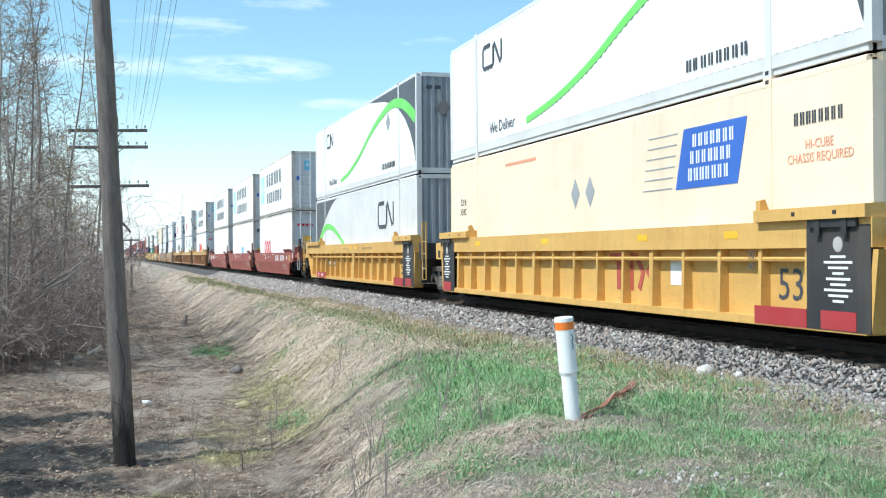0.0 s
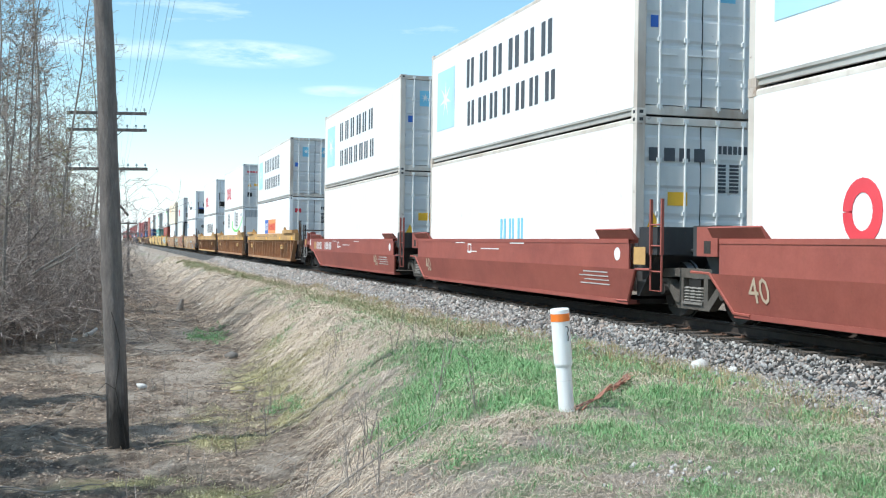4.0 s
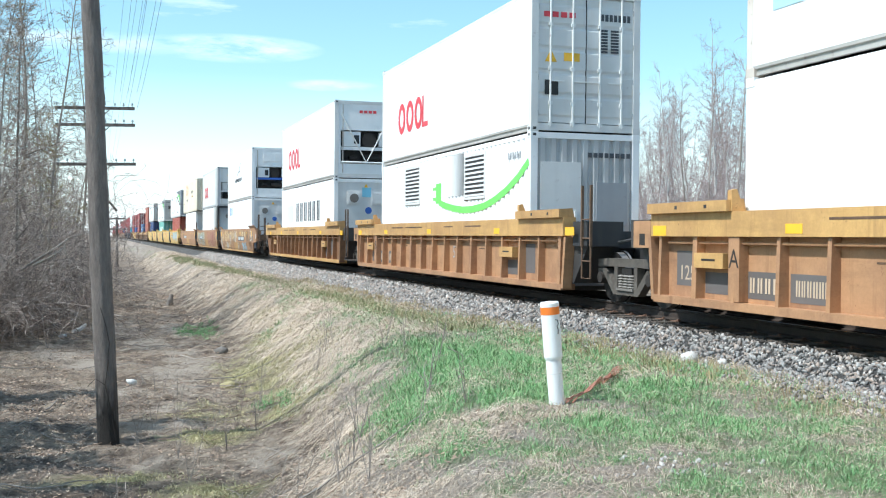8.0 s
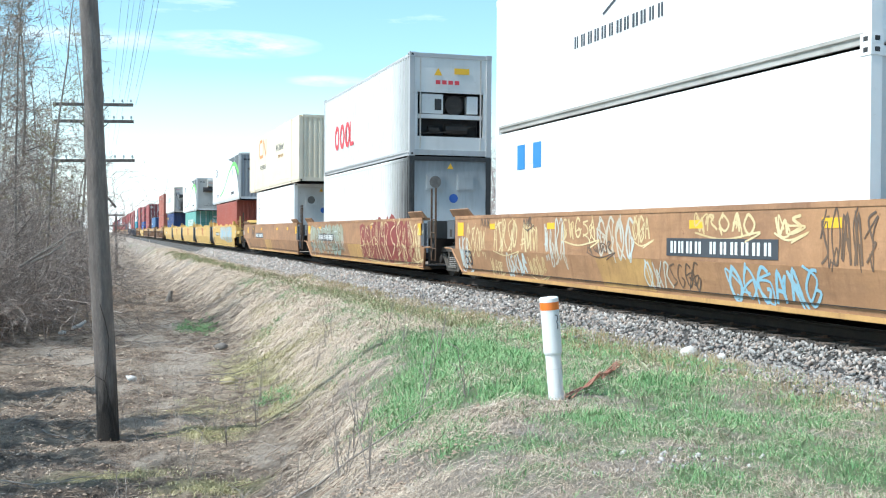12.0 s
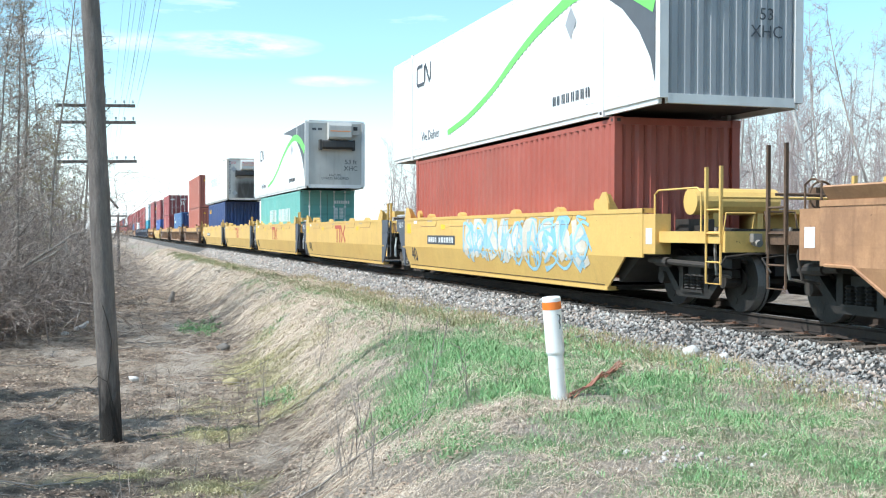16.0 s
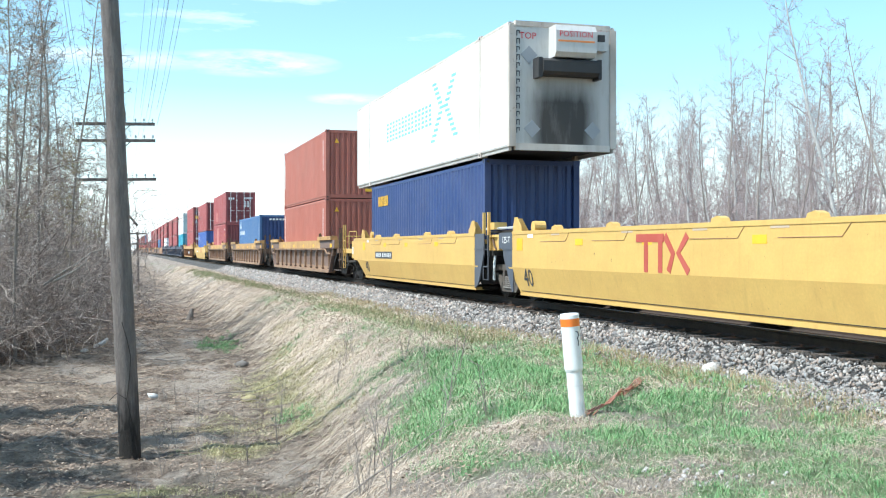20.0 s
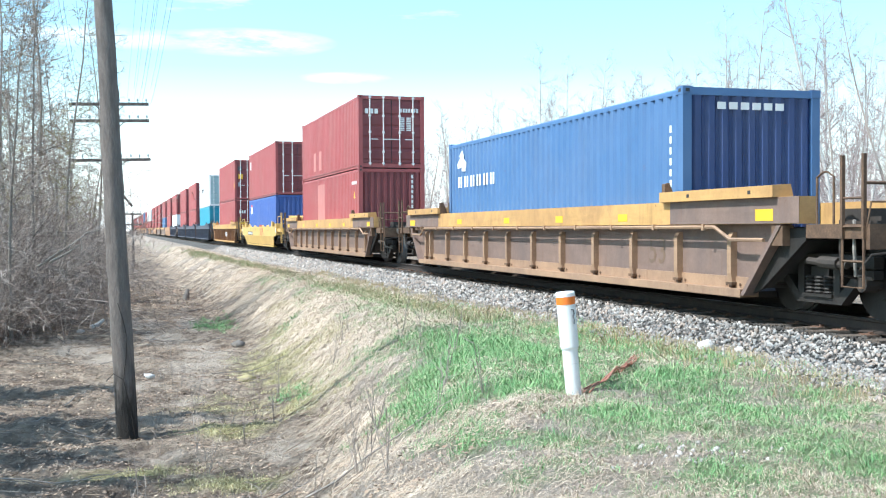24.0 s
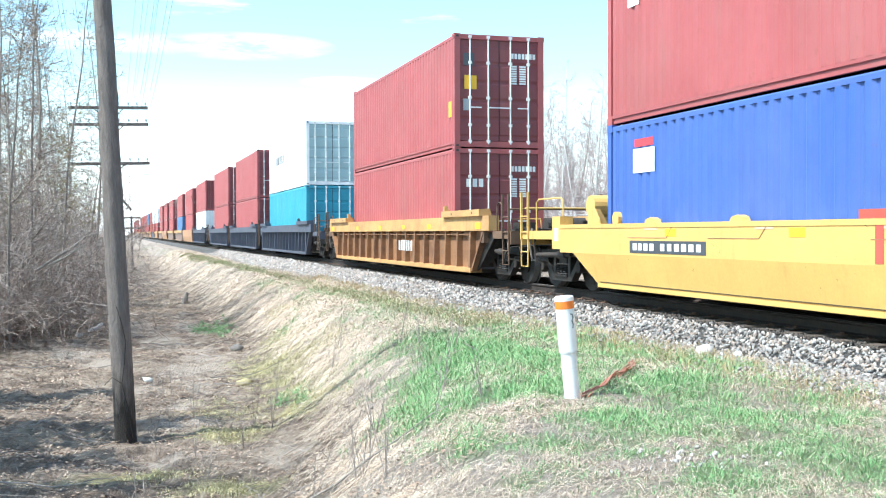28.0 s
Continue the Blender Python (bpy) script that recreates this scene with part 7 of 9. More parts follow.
def turf(x, y):
    """How green the ground is, 0 to 1."""
    m = 0.40 * patchy(x, y, 1.9, 1.3) + 0.30 * patchy(x, y, 5.1, 0.4) + 0.30 * patchy(x, y, 12.3, 2.0)
    x, y = x + 0.25 * wavy(x, y, 2.3, 5.0) + 0.10 * wavy(x, y, 6.0, 1.0), y + 0.45 * wavy(x, y, 1.9, 8.0) + 0.2 * wavy(x, y, 5.0, 3.0)
    v = 0.0 * x
    for cx, cy, rx, ry, k in GREENS:
        v = np.maximum(v, k * np.exp(-((x - cx) / rx) ** 2 - ((y - cy) / ry) ** 2))
    v = np.maximum(v, (0.26 + 0.35 * wavy(x * 0, y, 0.35, 6.0)) * np.exp(-((x - 6.0 + 0.012 * (y - 30)) / 0.5) ** 2) * smooth(15, 22, y))
    for cx, cy, rx, ry in BARE:
        v = v - 0.6 * np.exp(-((x - cx) / rx) ** 2 - ((y - cy) / ry) ** 2)
    bench = smooth(-1.5, -0.7, ground_z(x, y)) * (0.19 * smooth(26, 9, y) + 0.12) * smooth(1.6, 3.4, x)
    return np.clip(1.2 * v * (0.05 + 1.25 * m) * (1 - 0.12 * smooth(9.5, 6.5, y)) + bench * (0.2 + 1.9 * m) - 0.06, 0, 1)


def patchy(x, y, s, seed):
    return 0.5 + 0.5 * wavy(x, y, s, seed)


def ground_mat():
    m, nt, bsdf = base_mat("ground")
    geo = nt.nodes.new("ShaderNodeNewGeometry")
    pos = geo.outputs["Position"]
    sep = nt.nodes.new("ShaderNodeSeparateXYZ")
    nt.links.new(pos, sep.inputs[0])

    def ramp(sock, a, b, lo=0.0, hi=1.0):
        r = node(nt, "ShaderNodeMapRange")
        for i, v in zip((1, 2, 3, 4), (a, b, lo, hi)):
            r.inputs[i].default_value = v
        nt.links.new(sock, r.inputs[0])
        return r.outputs[0]

    def op(kind, a, b):
        n = nt.nodes.new("ShaderNodeMath")
        n.operation = kind
        for i, v in enumerate((a, b)):
            if isinstance(v, bpy.types.NodeSocket):
                nt.links.new(v, n.inputs[i])
            else:
                n.inputs[i].default_value = v
        return n.outputs[0]

    wob = noise_of(nt, pos, 0.35, 4.0, 0.6, 0.0, 1.0)
    xw = op("ADD", sep.outputs[0], op("MULTIPLY", op("SUBTRACT", wob, 0.5), 3.0))
    n1 = noise_of(nt, pos, 0.55, 6.0, 0.6, 0.40, 0.60)
    n2 = noise_of(nt, pos, 3.5, 8.0, 0.7, 0.35, 0.65)
    n3 = noise_of(nt, pos, 28.0, 5.0, 0.7, 0.3, 0.7)
    litter = mixed(nt, n2, (0.15, 0.105, 0.076), (0.62, 0.49, 0.37))
    litter = mixed(nt, scaled(nt, noise_of(nt, pos, 1.3, 7.0, 0.72, 0.47, 0.60), 0.8), litter, (0.10, 0.07, 0.054))
    litter = mixed(nt, scaled(nt, noise_of(nt, pos, 0.8, 5.0, 0.7, 0.50, 0.66), 0.55), litter, (0.62, 0.50, 0.37))
    straw = mixed(nt, n2, (0.53, 0.44, 0.355), (0.23, 0.175, 0.135))
    straw = mixed(nt, scaled(nt, n1, 0.6), straw, (0.50, 0.435, 0.385))
    green = mixed(nt, n2, (0.14, 0.24, 0.095), (0.30, 0.36, 0.18))
    att = nt.nodes.new("ShaderNodeAttribute")
    att.attribute_name = "turf"
    grass = mixed(nt, ramp(op("ADD", att.outputs["Fac"], op("MULTIPLY", op("SUBTRACT", n2, 0.5), 0.5)), 0.15, 0.65), straw, green)
    moss = nt.nodes.new("ShaderNodeAttribute")
    moss.attribute_name = "moss"
    slope = ramp(op("ADD", sep.outputs[2], op("MULTIPLY", op("SUBTRACT", n2, 0.5), 0.5)), -1.62, -1.15)
    c = mixed(nt, op("MULTIPLY", slope, ramp(xw, -4.0, 1.0)), litter, grass)
    soil = nt.nodes.new("ShaderNodeAttribute")
    soil.attribute_name = "soil"
    c = mixed(nt, ramp(op("ADD", soil.outputs["Fac"], op("MULTIPLY", op("SUBTRACT", n2, 0.5), 0.7)), 0.15, 0.75), c, mixed(nt, n3, (0.46, 0.375, 0.30), (0.72, 0.61, 0.50)))
    c = mixed(nt, ramp(op("ADD", moss.outputs["Fac"], op("MULTIPLY", op("SUBTRACT", n2, 0.5), 0.5)), 0.15, 0.95), c, mixed(nt, n2, (0.27, 0.28, 0.11), (0.62, 0.54, 0.27)))
    # bed darker than the stones on it, painting in the shaded gaps
    gravel = mixed(nt, n3, (0.05, 0.048, 0.046), (0.20, 0.195, 0.19))
    bal = ramp(op("ADD", sep.outputs[0], op("MULTIPLY", op("SUBTRACT", n2, 0.5), 0.25)), 7.15, 7.35)
    bal2 = ramp(sep.outputs[0], TC + 2.3, TC + 2.0)
    c = mixed(nt, op("MULTIPLY", bal, bal2), c, gravel)
    # bed between the rails blackened: oil, and the train's shade put into colour
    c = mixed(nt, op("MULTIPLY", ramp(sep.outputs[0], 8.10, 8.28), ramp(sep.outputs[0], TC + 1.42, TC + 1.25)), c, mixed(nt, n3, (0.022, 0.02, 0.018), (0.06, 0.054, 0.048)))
    c = mixed(nt, ramp(sep.outputs[0], TC + 2.6, TC + 4.0), c, litter)
    c = mixed(nt, scaled(nt, n3, 0.4), c, (0.09, 0.07, 0.05))
    nt.links.new(c, bsdf.inputs["Base Color"])
    bsdf.inputs["Roughness"].default_value = 0.95
    bumped(nt, bsdf, op("ADD", n3, op("MULTIPLY", n2, 1.5)), 0.9, 0.05)
    return m


GROUND = ground_mat()


def sheet(xs, ys):
    X, Y = np.meshgrid(xs, ys)
    Z = ground_z(X, Y)
    far = smooth(250, 900, np.hypot(X, Y))
    Z = Z * (1 - far) - 1.5 * far
    v = np.stack([X, Y, Z], -1).reshape(-1, 3)
    nx, ny = len(xs), len(ys)
    i = (np.arange(ny - 1)[:, None] * nx + np.arange(nx - 1)[None]).ravel()
    return v, np.stack([i, i + 1, i + nx + 1, i + nx], -1)


def build_ground():
    xs = np.concatenate([[-2500, -1200, -600, -300, -150, -80, -50], np.arange(-34, -6, 1.0), np.arange(-6, 15, 0.12), np.arange(15, 60, 1.5), [70, 90, 130, 200, 400, 800, 1500, 2500]])
    ys = np.concatenate([[-2500, -1200, -500, -200, -100, -50], np.arange(-30, 3, 1.5), np.arange(3, 32, 0.13), np.arange(32, 90, 0.6), np.arange(90, 260, 4.0), [280, 320, 400, 550, 800, 1200, 1800, 2600]])
    v, f = sheet(xs, ys)
    me = raw_mesh("ground", v, f, GROUND, True)
    me.attributes.new("soil", "FLOAT", "POINT").data.foreach_set("value", soily(v[:, 0].astype(float), v[:, 1].astype(float)).astype(np.float32))
    me.attributes.new("moss", "FLOAT", "POINT").data.foreach_set("value", mossy(v[:, 0].astype(float), v[:, 1].astype(float)).astype(np.float32))
    me.attributes.new("turf", "FLOAT", "POINT").data.foreach_set("value", turf(v[:, 0].astype(float), v[:, 1].astype(float)).astype(np.float32))
    return tagged(new("ground", me), "grassy ditch and railway bank with leaf litter", "ground", kind="structure")


ground = build_ground()


def scatter_blades(name, label, n, area, keep, height, lean, mat, seed, width=0.006, lay=None, power=1.7, tuft=1, gather=0.03):
    """Many bent blades of two quads each, rooted on the ground in tufts; lay: (x, y, spread) to let long strands lie one way."""
    r = np.random.RandomState(seed)
    # denser near the camera
    d = r.rand(n // tuft) ** power
    y = area[2] + (area[3] - area[2]) * d
    x = area[0] + (area[1] - area[0]) * r.rand(n // tuft)
    ok = keep(x, y, r)
    x, y = x[ok], y[ok]
    own = np.repeat(r.rand(len(x)), tuft)
    way = np.repeat(r.rand(len(x)) * 2 * np.pi, tuft)
    x, y = np.repeat(x, tuft), np.repeat(y, tuft)
    n = len(x)
    close = 0.55 + 0.45 * smooth(5.5, 12, y)
    if tuft > 1:
        x, y = x + r.randn(n) * gather, y + r.randn(n) * gather
    z = ground_z(x, y) - 0.01
    size = 1.0 + np.clip((y - 8) / 30, 0, 1.1)
    h = height * (0.35 + 0.6 * r.rand(n) + 0.55 * own) * (0.8 + 0.3 * size) * close
    b = r.rand(n) * 2 * np.pi
    w = width * size * (0.6 + 0.8 * r.rand(n)) * (0.3 + 0.7 * close)
    p = np.stack([x, y, z], -1)
    if lay:
        a = math.atan2(lay[1], lay[0]) + lay[2] * (r.randn(n) * 0.4 + (way - np.pi) * 0.28 + 0.35 * wavy(x, y, 0.9, 3.0))
        dx, dy = np.cos(a) * h, np.sin(a) * h
        rise = h * (0.06 + 0.30 * own * r.rand(n))
        mid = np.stack([x + dx * 0.5, y + dy * 0.5, ground_z(x + dx * 0.5, y + dy * 0.5) + rise], -1)
        tip = np.stack([x + dx, y + dy, ground_z(x + dx, y + dy) + rise * 0.6 * r.rand(n)], -1)
        ww = np.stack([-np.sin(a) * w, np.cos(a) * w, 0.5 * w * np.cos(b)], -1)
    else:
        a = way + r.randn(n) * 1.1 if tuft > 1 else way
        ln = lean * (0.15 + 1.2 * r.rand(n)) * h
        dx, dy = np.cos(a) * ln, np.sin(a) * ln
        mid = p + np.stack([dx * 0.35, dy * 0.35, h * 0.62], -1)
        tip = p + np.stack([dx, dy, h * np.clip(1.05 - 0.45 * ln / h, 0.25, 1)], -1)
        ww = np.stack([np.cos(b) * w, np.sin(b) * w, 0 * w], -1)
    v = np.stack([p - ww, p + ww, mid - ww * 0.7, mid + ww * 0.7, tip - ww * 0.1, tip + ww * 0.1], 1).reshape(-1, 3)
    k = np.arange(n)[:, None] * 6
    f = np.concatenate([k + [0, 1, 3, 2], k + [2, 3, 5, 4]], 0)
    return tagged(new(name, raw_mesh(name, v, f, mat)), label, "grass", kind="stuff")


FRESH = islands("fresh_grass", patch=0.5, other=(0.22, 0.31, 0.15), cols=[(0.085, 0.235, 0.085), (0.15, 0.35, 0.13), (0.27, 0.46, 0.195), (0.13, 0.31, 0.115), (0.43, 0.47, 0.27), (0.19, 0.39, 0.155)])
DRY = islands("dry_grass", [(0.59, 0.475, 0.36), (0.385, 0.295, 0.215), (0.76, 0.645, 0.52), (0.475, 0.375, 0.28), (0.67, 0.56, 0.44), (0.31, 0.235, 0.17)], patch=0.5, other=(0.44, 0.355, 0.255))
BROWN = islands("brown_weeds", [(0.26, 0.18, 0.13), (0.37, 0.28, 0.205), (0.20, 0.14, 0.10), (0.45, 0.36, 0.27)])


MOSSY = islands("yellowish_moss_grass", [(0.54, 0.46, 0.25), (0.38, 0.35, 0.17), (0.62, 0.53, 0.33), (0.30, 0.31, 0.15)])
OLIVE = islands("olive_bank_grass", [(0.24, 0.25, 0.12), (0.38, 0.32, 0.19), (0.17, 0.22, 0.09), (0.45, 0.38, 0.25), (0.20, 0.27, 0.11)])
REDDISH = islands("reddish_seed_grass", [(0.36, 0.24, 0.13), (0.46, 0.35, 0.19), (0.27, 0.27, 0.12), (0.54, 0.43, 0.27)])
LEAF = islands("fallen_leaf", [(0.27, 0.18, 0.125), (0.45, 0.335, 0.24), (0.16, 0.105, 0.075), (0.56, 0.44, 0.325), (0.33, 0.235, 0.165)], patch=0.65, other=(0.12, 0.08, 0.058))


def build_grass():
    def dry(x, y, r):
        return (ground_z(x, y) > -1.70 + 0.5 * r.rand(len(x))) & (x < 7.3 - 0.4 * r.rand(len(x))) & (turf(x, y) < 0.1 + 0.85 * r.rand(len(x))) & (patchy(x, y, 1.6, 5.5) > 0.65 * r.rand(len(x)))

    def bank(x, y, r):
        return dry(x, y, r) & (x > 1.2 + 1.2 * smooth(15, 9, y) - 1.0 * r.rand(len(x)))

    def fresh(x, y, r):
        return (turf(x, y) * 1.1 > 0.05 + 0.95 * r.rand(len(x))) & (x < 7.5 - 0.25 * r.rand(len(x)))

    scatter_blades("green_grass", "fresh green grass in tufts on the bank", 300000, (0.5, 7.6, 4.2, 40), fresh, 0.08, 1.2, FRESH, 1, 0.0030, tuft=6, gather=0.035)
    scatter_blades("green_grass", "long green grass blades by the marker post", 40000, (2.2, 7.4, 5.0, 18), lambda x, y, r: turf(x, y) > 0.35 + 0.65 * r.rand(len(x)), 0.13, 1.3, FRESH, 41, 0.0032, tuft=4, gather=0.03)
    scatter_blades("green_grass", "olive and brown grass along the top of the bank", 130000, (4.6, 7.4, 18, 90), lambda x, y, r: (np.exp(-((x - 6.1 + 0.012 * (y - 30)) / 0.55) ** 2) * (0.1 + 1.1 * patchy(x, y, 0.5, 4.0)) > 0.25 + 0.8 * r.rand(len(x))), 0.12, 0.9, OLIVE, 31, 0.0045, None, 1.3, tuft=4)
    scatter_blades("green_grass", "yellowish mossy grass in the ditch", 110000, (0.0, 5.0, 12, 40), lambda x, y, r: mossy(x, y) > 0.08 + 0.9 * r.rand(len(x)), 0.05, 1.4, MOSSY, 32, 0.0040, tuft=4)
    scatter_blades("dry_grass", "bleached dead grass lying down the bank", 150000, (-1.5, 7.3, 5.0, 46), bank, 0.34, 1.0, DRY, 2, 0.0022, (-1.0, -0.30, 0.9), tuft=5, gather=0.08)
    scatter_blades("dry_grass", "short dead stubble on the bank", 110000, (-1.0, 7.3, 4.2, 36), dry, 0.075, 1.2, DRY, 12, 0.0026, tuft=4)
    scatter_blades("dry_grass", "bleached dead grass on the far bank", 60000, (2.5, 6.9, 24, 110), dry, 0.24, 1.0, DRY, 22, 0.0036, (-1.0, -0.3, 0.9), 1.3, tuft=4, gather=0.2)
    scatter_blades("dry_grass", "thin dead stalks on the ditch floor", 36000, (-9, 3.2, 8.0, 60), lambda x, y, r: (patchy(x, y, 0.9, 7.0) > 0.3 + 0.6 * r.rand(len(x))) & (mossy(x, y) < 0.4) & (soily(x, y) < 0.5 * r.rand(len(x))) & (ground_z(x, y) < -1.2), 0.13, 1.8, BROWN, 3, 0.0024, (0.8, -0.5, 1.8), tuft=3, gather=0.08)
    scatter_blades("dry_grass", "pale dead stalks on the ditch floor", 20000, (-9, 3.4, 8.0, 60), lambda x, y, r: (patchy(x, y, 0.7, 2.0) > 0.3 + 0.6 * r.rand(len(x))) & (mossy(x, y) < 0.4) & (ground_z(x, y) < -1.1), 0.11, 1.8, DRY, 13, 0.0022, (0.9, 0.2, 2.0), tuft=2, gather=0.08)
    scatter_blades("reddish_grass", "reddish-brown seed grass beside the ballast", 42000, (5.0, 7.4, 6, 40), lambda x, y, r: (patchy(x, y, 1.1, 9.0) > 0.2 + 0.5 * r.rand(len(x))) & (x > 5.9 + 1.0 * r.rand(len(x))), 0.13, 0.6, REDDISH, 4, 0.0026, tuft=4)
    # fallen leaves and short sticks on the ditch floor
    r = np.random.RandomState(6)
    n = 150000
    y = 8 + 52 * r.rand(n) ** 1.6
    x = -9 + 12.5 * r.rand(n)
    ok = (ground_z(x, y) < -0.9 - 0.6 * r.rand(n) + 0.45 * smooth(14, 9, y)) & (mossy(x, y) < 0.5 * r.rand(n)) & (soily(x, y) < 0.25 + 0.6 * r.rand(n)) & (patchy(x, y, 1.1, 11.0) > 0.75 * r.rand(n))
    x, y = x[ok], y[ok]
    n = len(x)
    c = np.stack([x, y, ground_z(x, y) + 0.012 + 0.02 * r.rand(n)], -1)
    a, t, s = r.rand(n) * 6.283, (r.rand(n) - 0.5) * 1.3, (0.007 + 0.016 * r.rand(n) ** 1.4) * (1 + y / 40)
    u = np.stack([np.cos(a), np.sin(a), np.sin(t) * 0.6], -1) * s[:, None]
    w = np.stack([-np.sin(a), np.cos(a), np.sin(t * 2.1) * 0.5], -1) * s[:, None] * 0.6
    v = np.stack([c - u, c - w, c + u, c + w], 1).reshape(-1, 3)
    tagged(new("leaf_litter", raw_mesh("leaf_litter", v, np.arange(4 * n).reshape(-1, 4), LEAF)), "dry brown fallen leaves on the ditch floor", "leaves", kind="stuff")
    n = 2600
    y = 8 + 38 * r.rand(n) ** 1.4
    x = -9 + 12 * r.rand(n)
    ok = ground_z(x, y) < -1.3
    segs = []
    for xx, yy, aa, ln, q in zip(x[ok], y[ok], r.rand(n) * 6.283, 0.1 + 0.32 * r.rand(n), r.rand(n)):
        aa = aa if q < 0.4 else 0.35 * math.sin(aa) - 0.25
        x2, y2 = xx + math.cos(aa) * ln, yy + math.sin(aa) * ln
        segs.append((Vector((xx, yy, float(ground_z(xx, yy)) + 0.02)), Vector((x2, y2, float(ground_z(x2, y2)) + 0.02 + 0.05 * q)), 0.003 + 0.005 * q, 0.002, 2))
    tagged(new("twig_litter", tube_mesh("twig_litter", segs, 4, BROWN)), "short broken twigs strewn on leaf litter", "twigs", kind="stuff")


# ---- track ----
def build_track():
    track = tagged(new("railway_track"), "ballasted railway track with worn steel rails on wooden ties", "track", kind="structure")
    prof = [(-0.075, -0.17), (0.075, -0.17), (0.075, -0.155), (0.015, -0.135), (0.012, -0.045), (0.036, -0.03), (0.036, -0.004), (0.028, 0.0), (-0.028, 0.0), (-0.036, -0.004), (-0.036, -0.03), (-0.012, -0.045), (-0.015, -0.135), (-0.075, -0.155)]
    # rail colour darkened to stand for the shade below the cars
    rail = grainy("shade_darkened_rail", (0.022, 0.016, 0.013), (0.055, 0.037, 0.027), 6.0, 0.75, 0.2, dist=0.004)
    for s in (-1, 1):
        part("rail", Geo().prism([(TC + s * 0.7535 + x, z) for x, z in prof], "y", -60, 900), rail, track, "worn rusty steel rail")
        part("rail_head", Geo().box(TC + s * 0.7535 - 0.027, TC + s * 0.7535 + 0.027, -60, 900, 0.0, 0.0015), WHEELRIM, track, "polished running surface")
    wood = grainy("tie_wood", (0.05, 0.038, 0.030), (0.17, 0.13, 0.10), 2.5, 0.9, 0.6, (1.0, 9.0, 9.0))
    rnd = random.Random(3)
    tie = Geo().box(-1.3, 1.3, -0.115, 0.115, -0.36, -0.175)
    plate = grainy("rusty_plate", (0.13, 0.07, 0.045), (0.2, 0.11, 0.07), 8.0, 0.8, 0.3)
    for i in range(230):
        t = part("tie", tie, wood, track, key="tie")
        t.location = (TC + rnd.uniform(-0.04, 0.04), 2.0 + 0.53 * i + rnd.uniform(-0.03, 0.03), rnd.uniform(-0.012, 0.008))
        t.rotation_euler = (0, 0, rnd.uniform(-0.02, 0.02))
        if i < 90:
            part("tie_plate", lambda: Geo().box(-0.7535 - 0.18, -0.7535 + 0.18, -0.09, 0.09, -0.176, -0.166).box(-0.7535 - 0.13, -0.7535 - 0.08, -0.06, -0.03, -0.166, -0.14).box(-0.7535 + 0.08, -0.7535 + 0.13, 0.03, 0.06, -0.166, -0.14), plate, t, key="tie_plate")
    g = Geo()
    for i in range(230, 520):
        y = 2.0 + 0.53 * i
        g.box(TC - 1.3, TC + 1.3, y - 0.115, y + 0.115, -0.36, -0.175)
    tagged(part("far_ties", g, wood, track), kind="stuff")
    # crushed stone: the nearest ones apart, the rest joined
    stone = islands("ballast_stone", [(0.12, 0.11, 0.102), (0.26, 0.242, 0.225), (0.37, 0.345, 0.32), (0.17, 0.155, 0.142), (0.56, 0.53, 0.49), (0.30, 0.235, 0.195), (0.40, 0.33, 0.28), (0.22, 0.215, 0.21)], 0.9)
    single = grainy("ballast_stone_single", (0.20, 0.195, 0.19), (0.40, 0.39, 0.37), 9.0, 0.9, 0.4)
    bv = np.array([(a, b, c) for a in (-1, 1) for b in (-1, 1) for c in (-1, 1)], float)
    bf = np.array([(0, 1, 3), (0, 3, 2), (4, 6, 7), (4, 7, 5), (0, 4, 5), (0, 5, 1), (2, 3, 7), (2, 7, 6), (0, 2, 6), (0, 6, 4), (1, 5, 7), (1, 7, 3)])
    r = np.random.RandomState(8)
    n = 48000
    y = 4.5 + 85 * r.rand(n) ** 2.0
    x = np.where(r.rand(n) < 0.88, 7.12 + 1.3 * r.rand(n), 8.4 + 2.4 * r.rand(n))
    x = np.where((r.rand(n) < 0.06), 7.15 - 0.5 * r.rand(n) ** 2, x)
    z = ground_z(x, y) + 0.006 + 0.014 * r.rand(n)
    grow = 1 + np.clip((y - 10) / 40, 0, 1.2)
    sc = (0.010 + 0.016 * r.rand(n) ** 1.8)[:, None] * grow[:, None] * (0.7 + 0.6 * r.rand(n, 3))
    shapes = []
    for _ in range(40):
        q, _r = np.linalg.qr(r.randn(3, 3))
        shapes.append(((bv * (0.45 + 0.85 * r.rand(len(bv), 3))) * np.array([1.35, 0.95, 0.6])) @ q)
    which = r.randint(0, 40, n)
    base = np.stack(shapes)[which]
    ang = r.rand(n) * 2 * np.pi
    ca, sa = np.cos(ang)[:, None], np.sin(ang)[:, None]
    p = base * sc[:, None, :]
    # stones below the cars are darkened for shade as well as oil
    under_train = x > 8.18
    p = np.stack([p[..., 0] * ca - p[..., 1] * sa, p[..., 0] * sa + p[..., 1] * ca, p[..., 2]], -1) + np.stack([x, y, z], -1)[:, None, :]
    dark_stone = islands("oil_and_shade_ballast", [(0.025, 0.022, 0.02), (0.06, 0.054, 0.048), (0.10, 0.088, 0.076), (0.04, 0.035, 0.03)], 0.9)
    for q, mm, lab in ((p[~under_train], stone, "grey crushed-stone ballast"), (p[under_train], dark_stone, "ballast between the rails, darkened by oil and for the train's shade")):
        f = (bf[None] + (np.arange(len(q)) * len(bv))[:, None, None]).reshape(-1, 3)
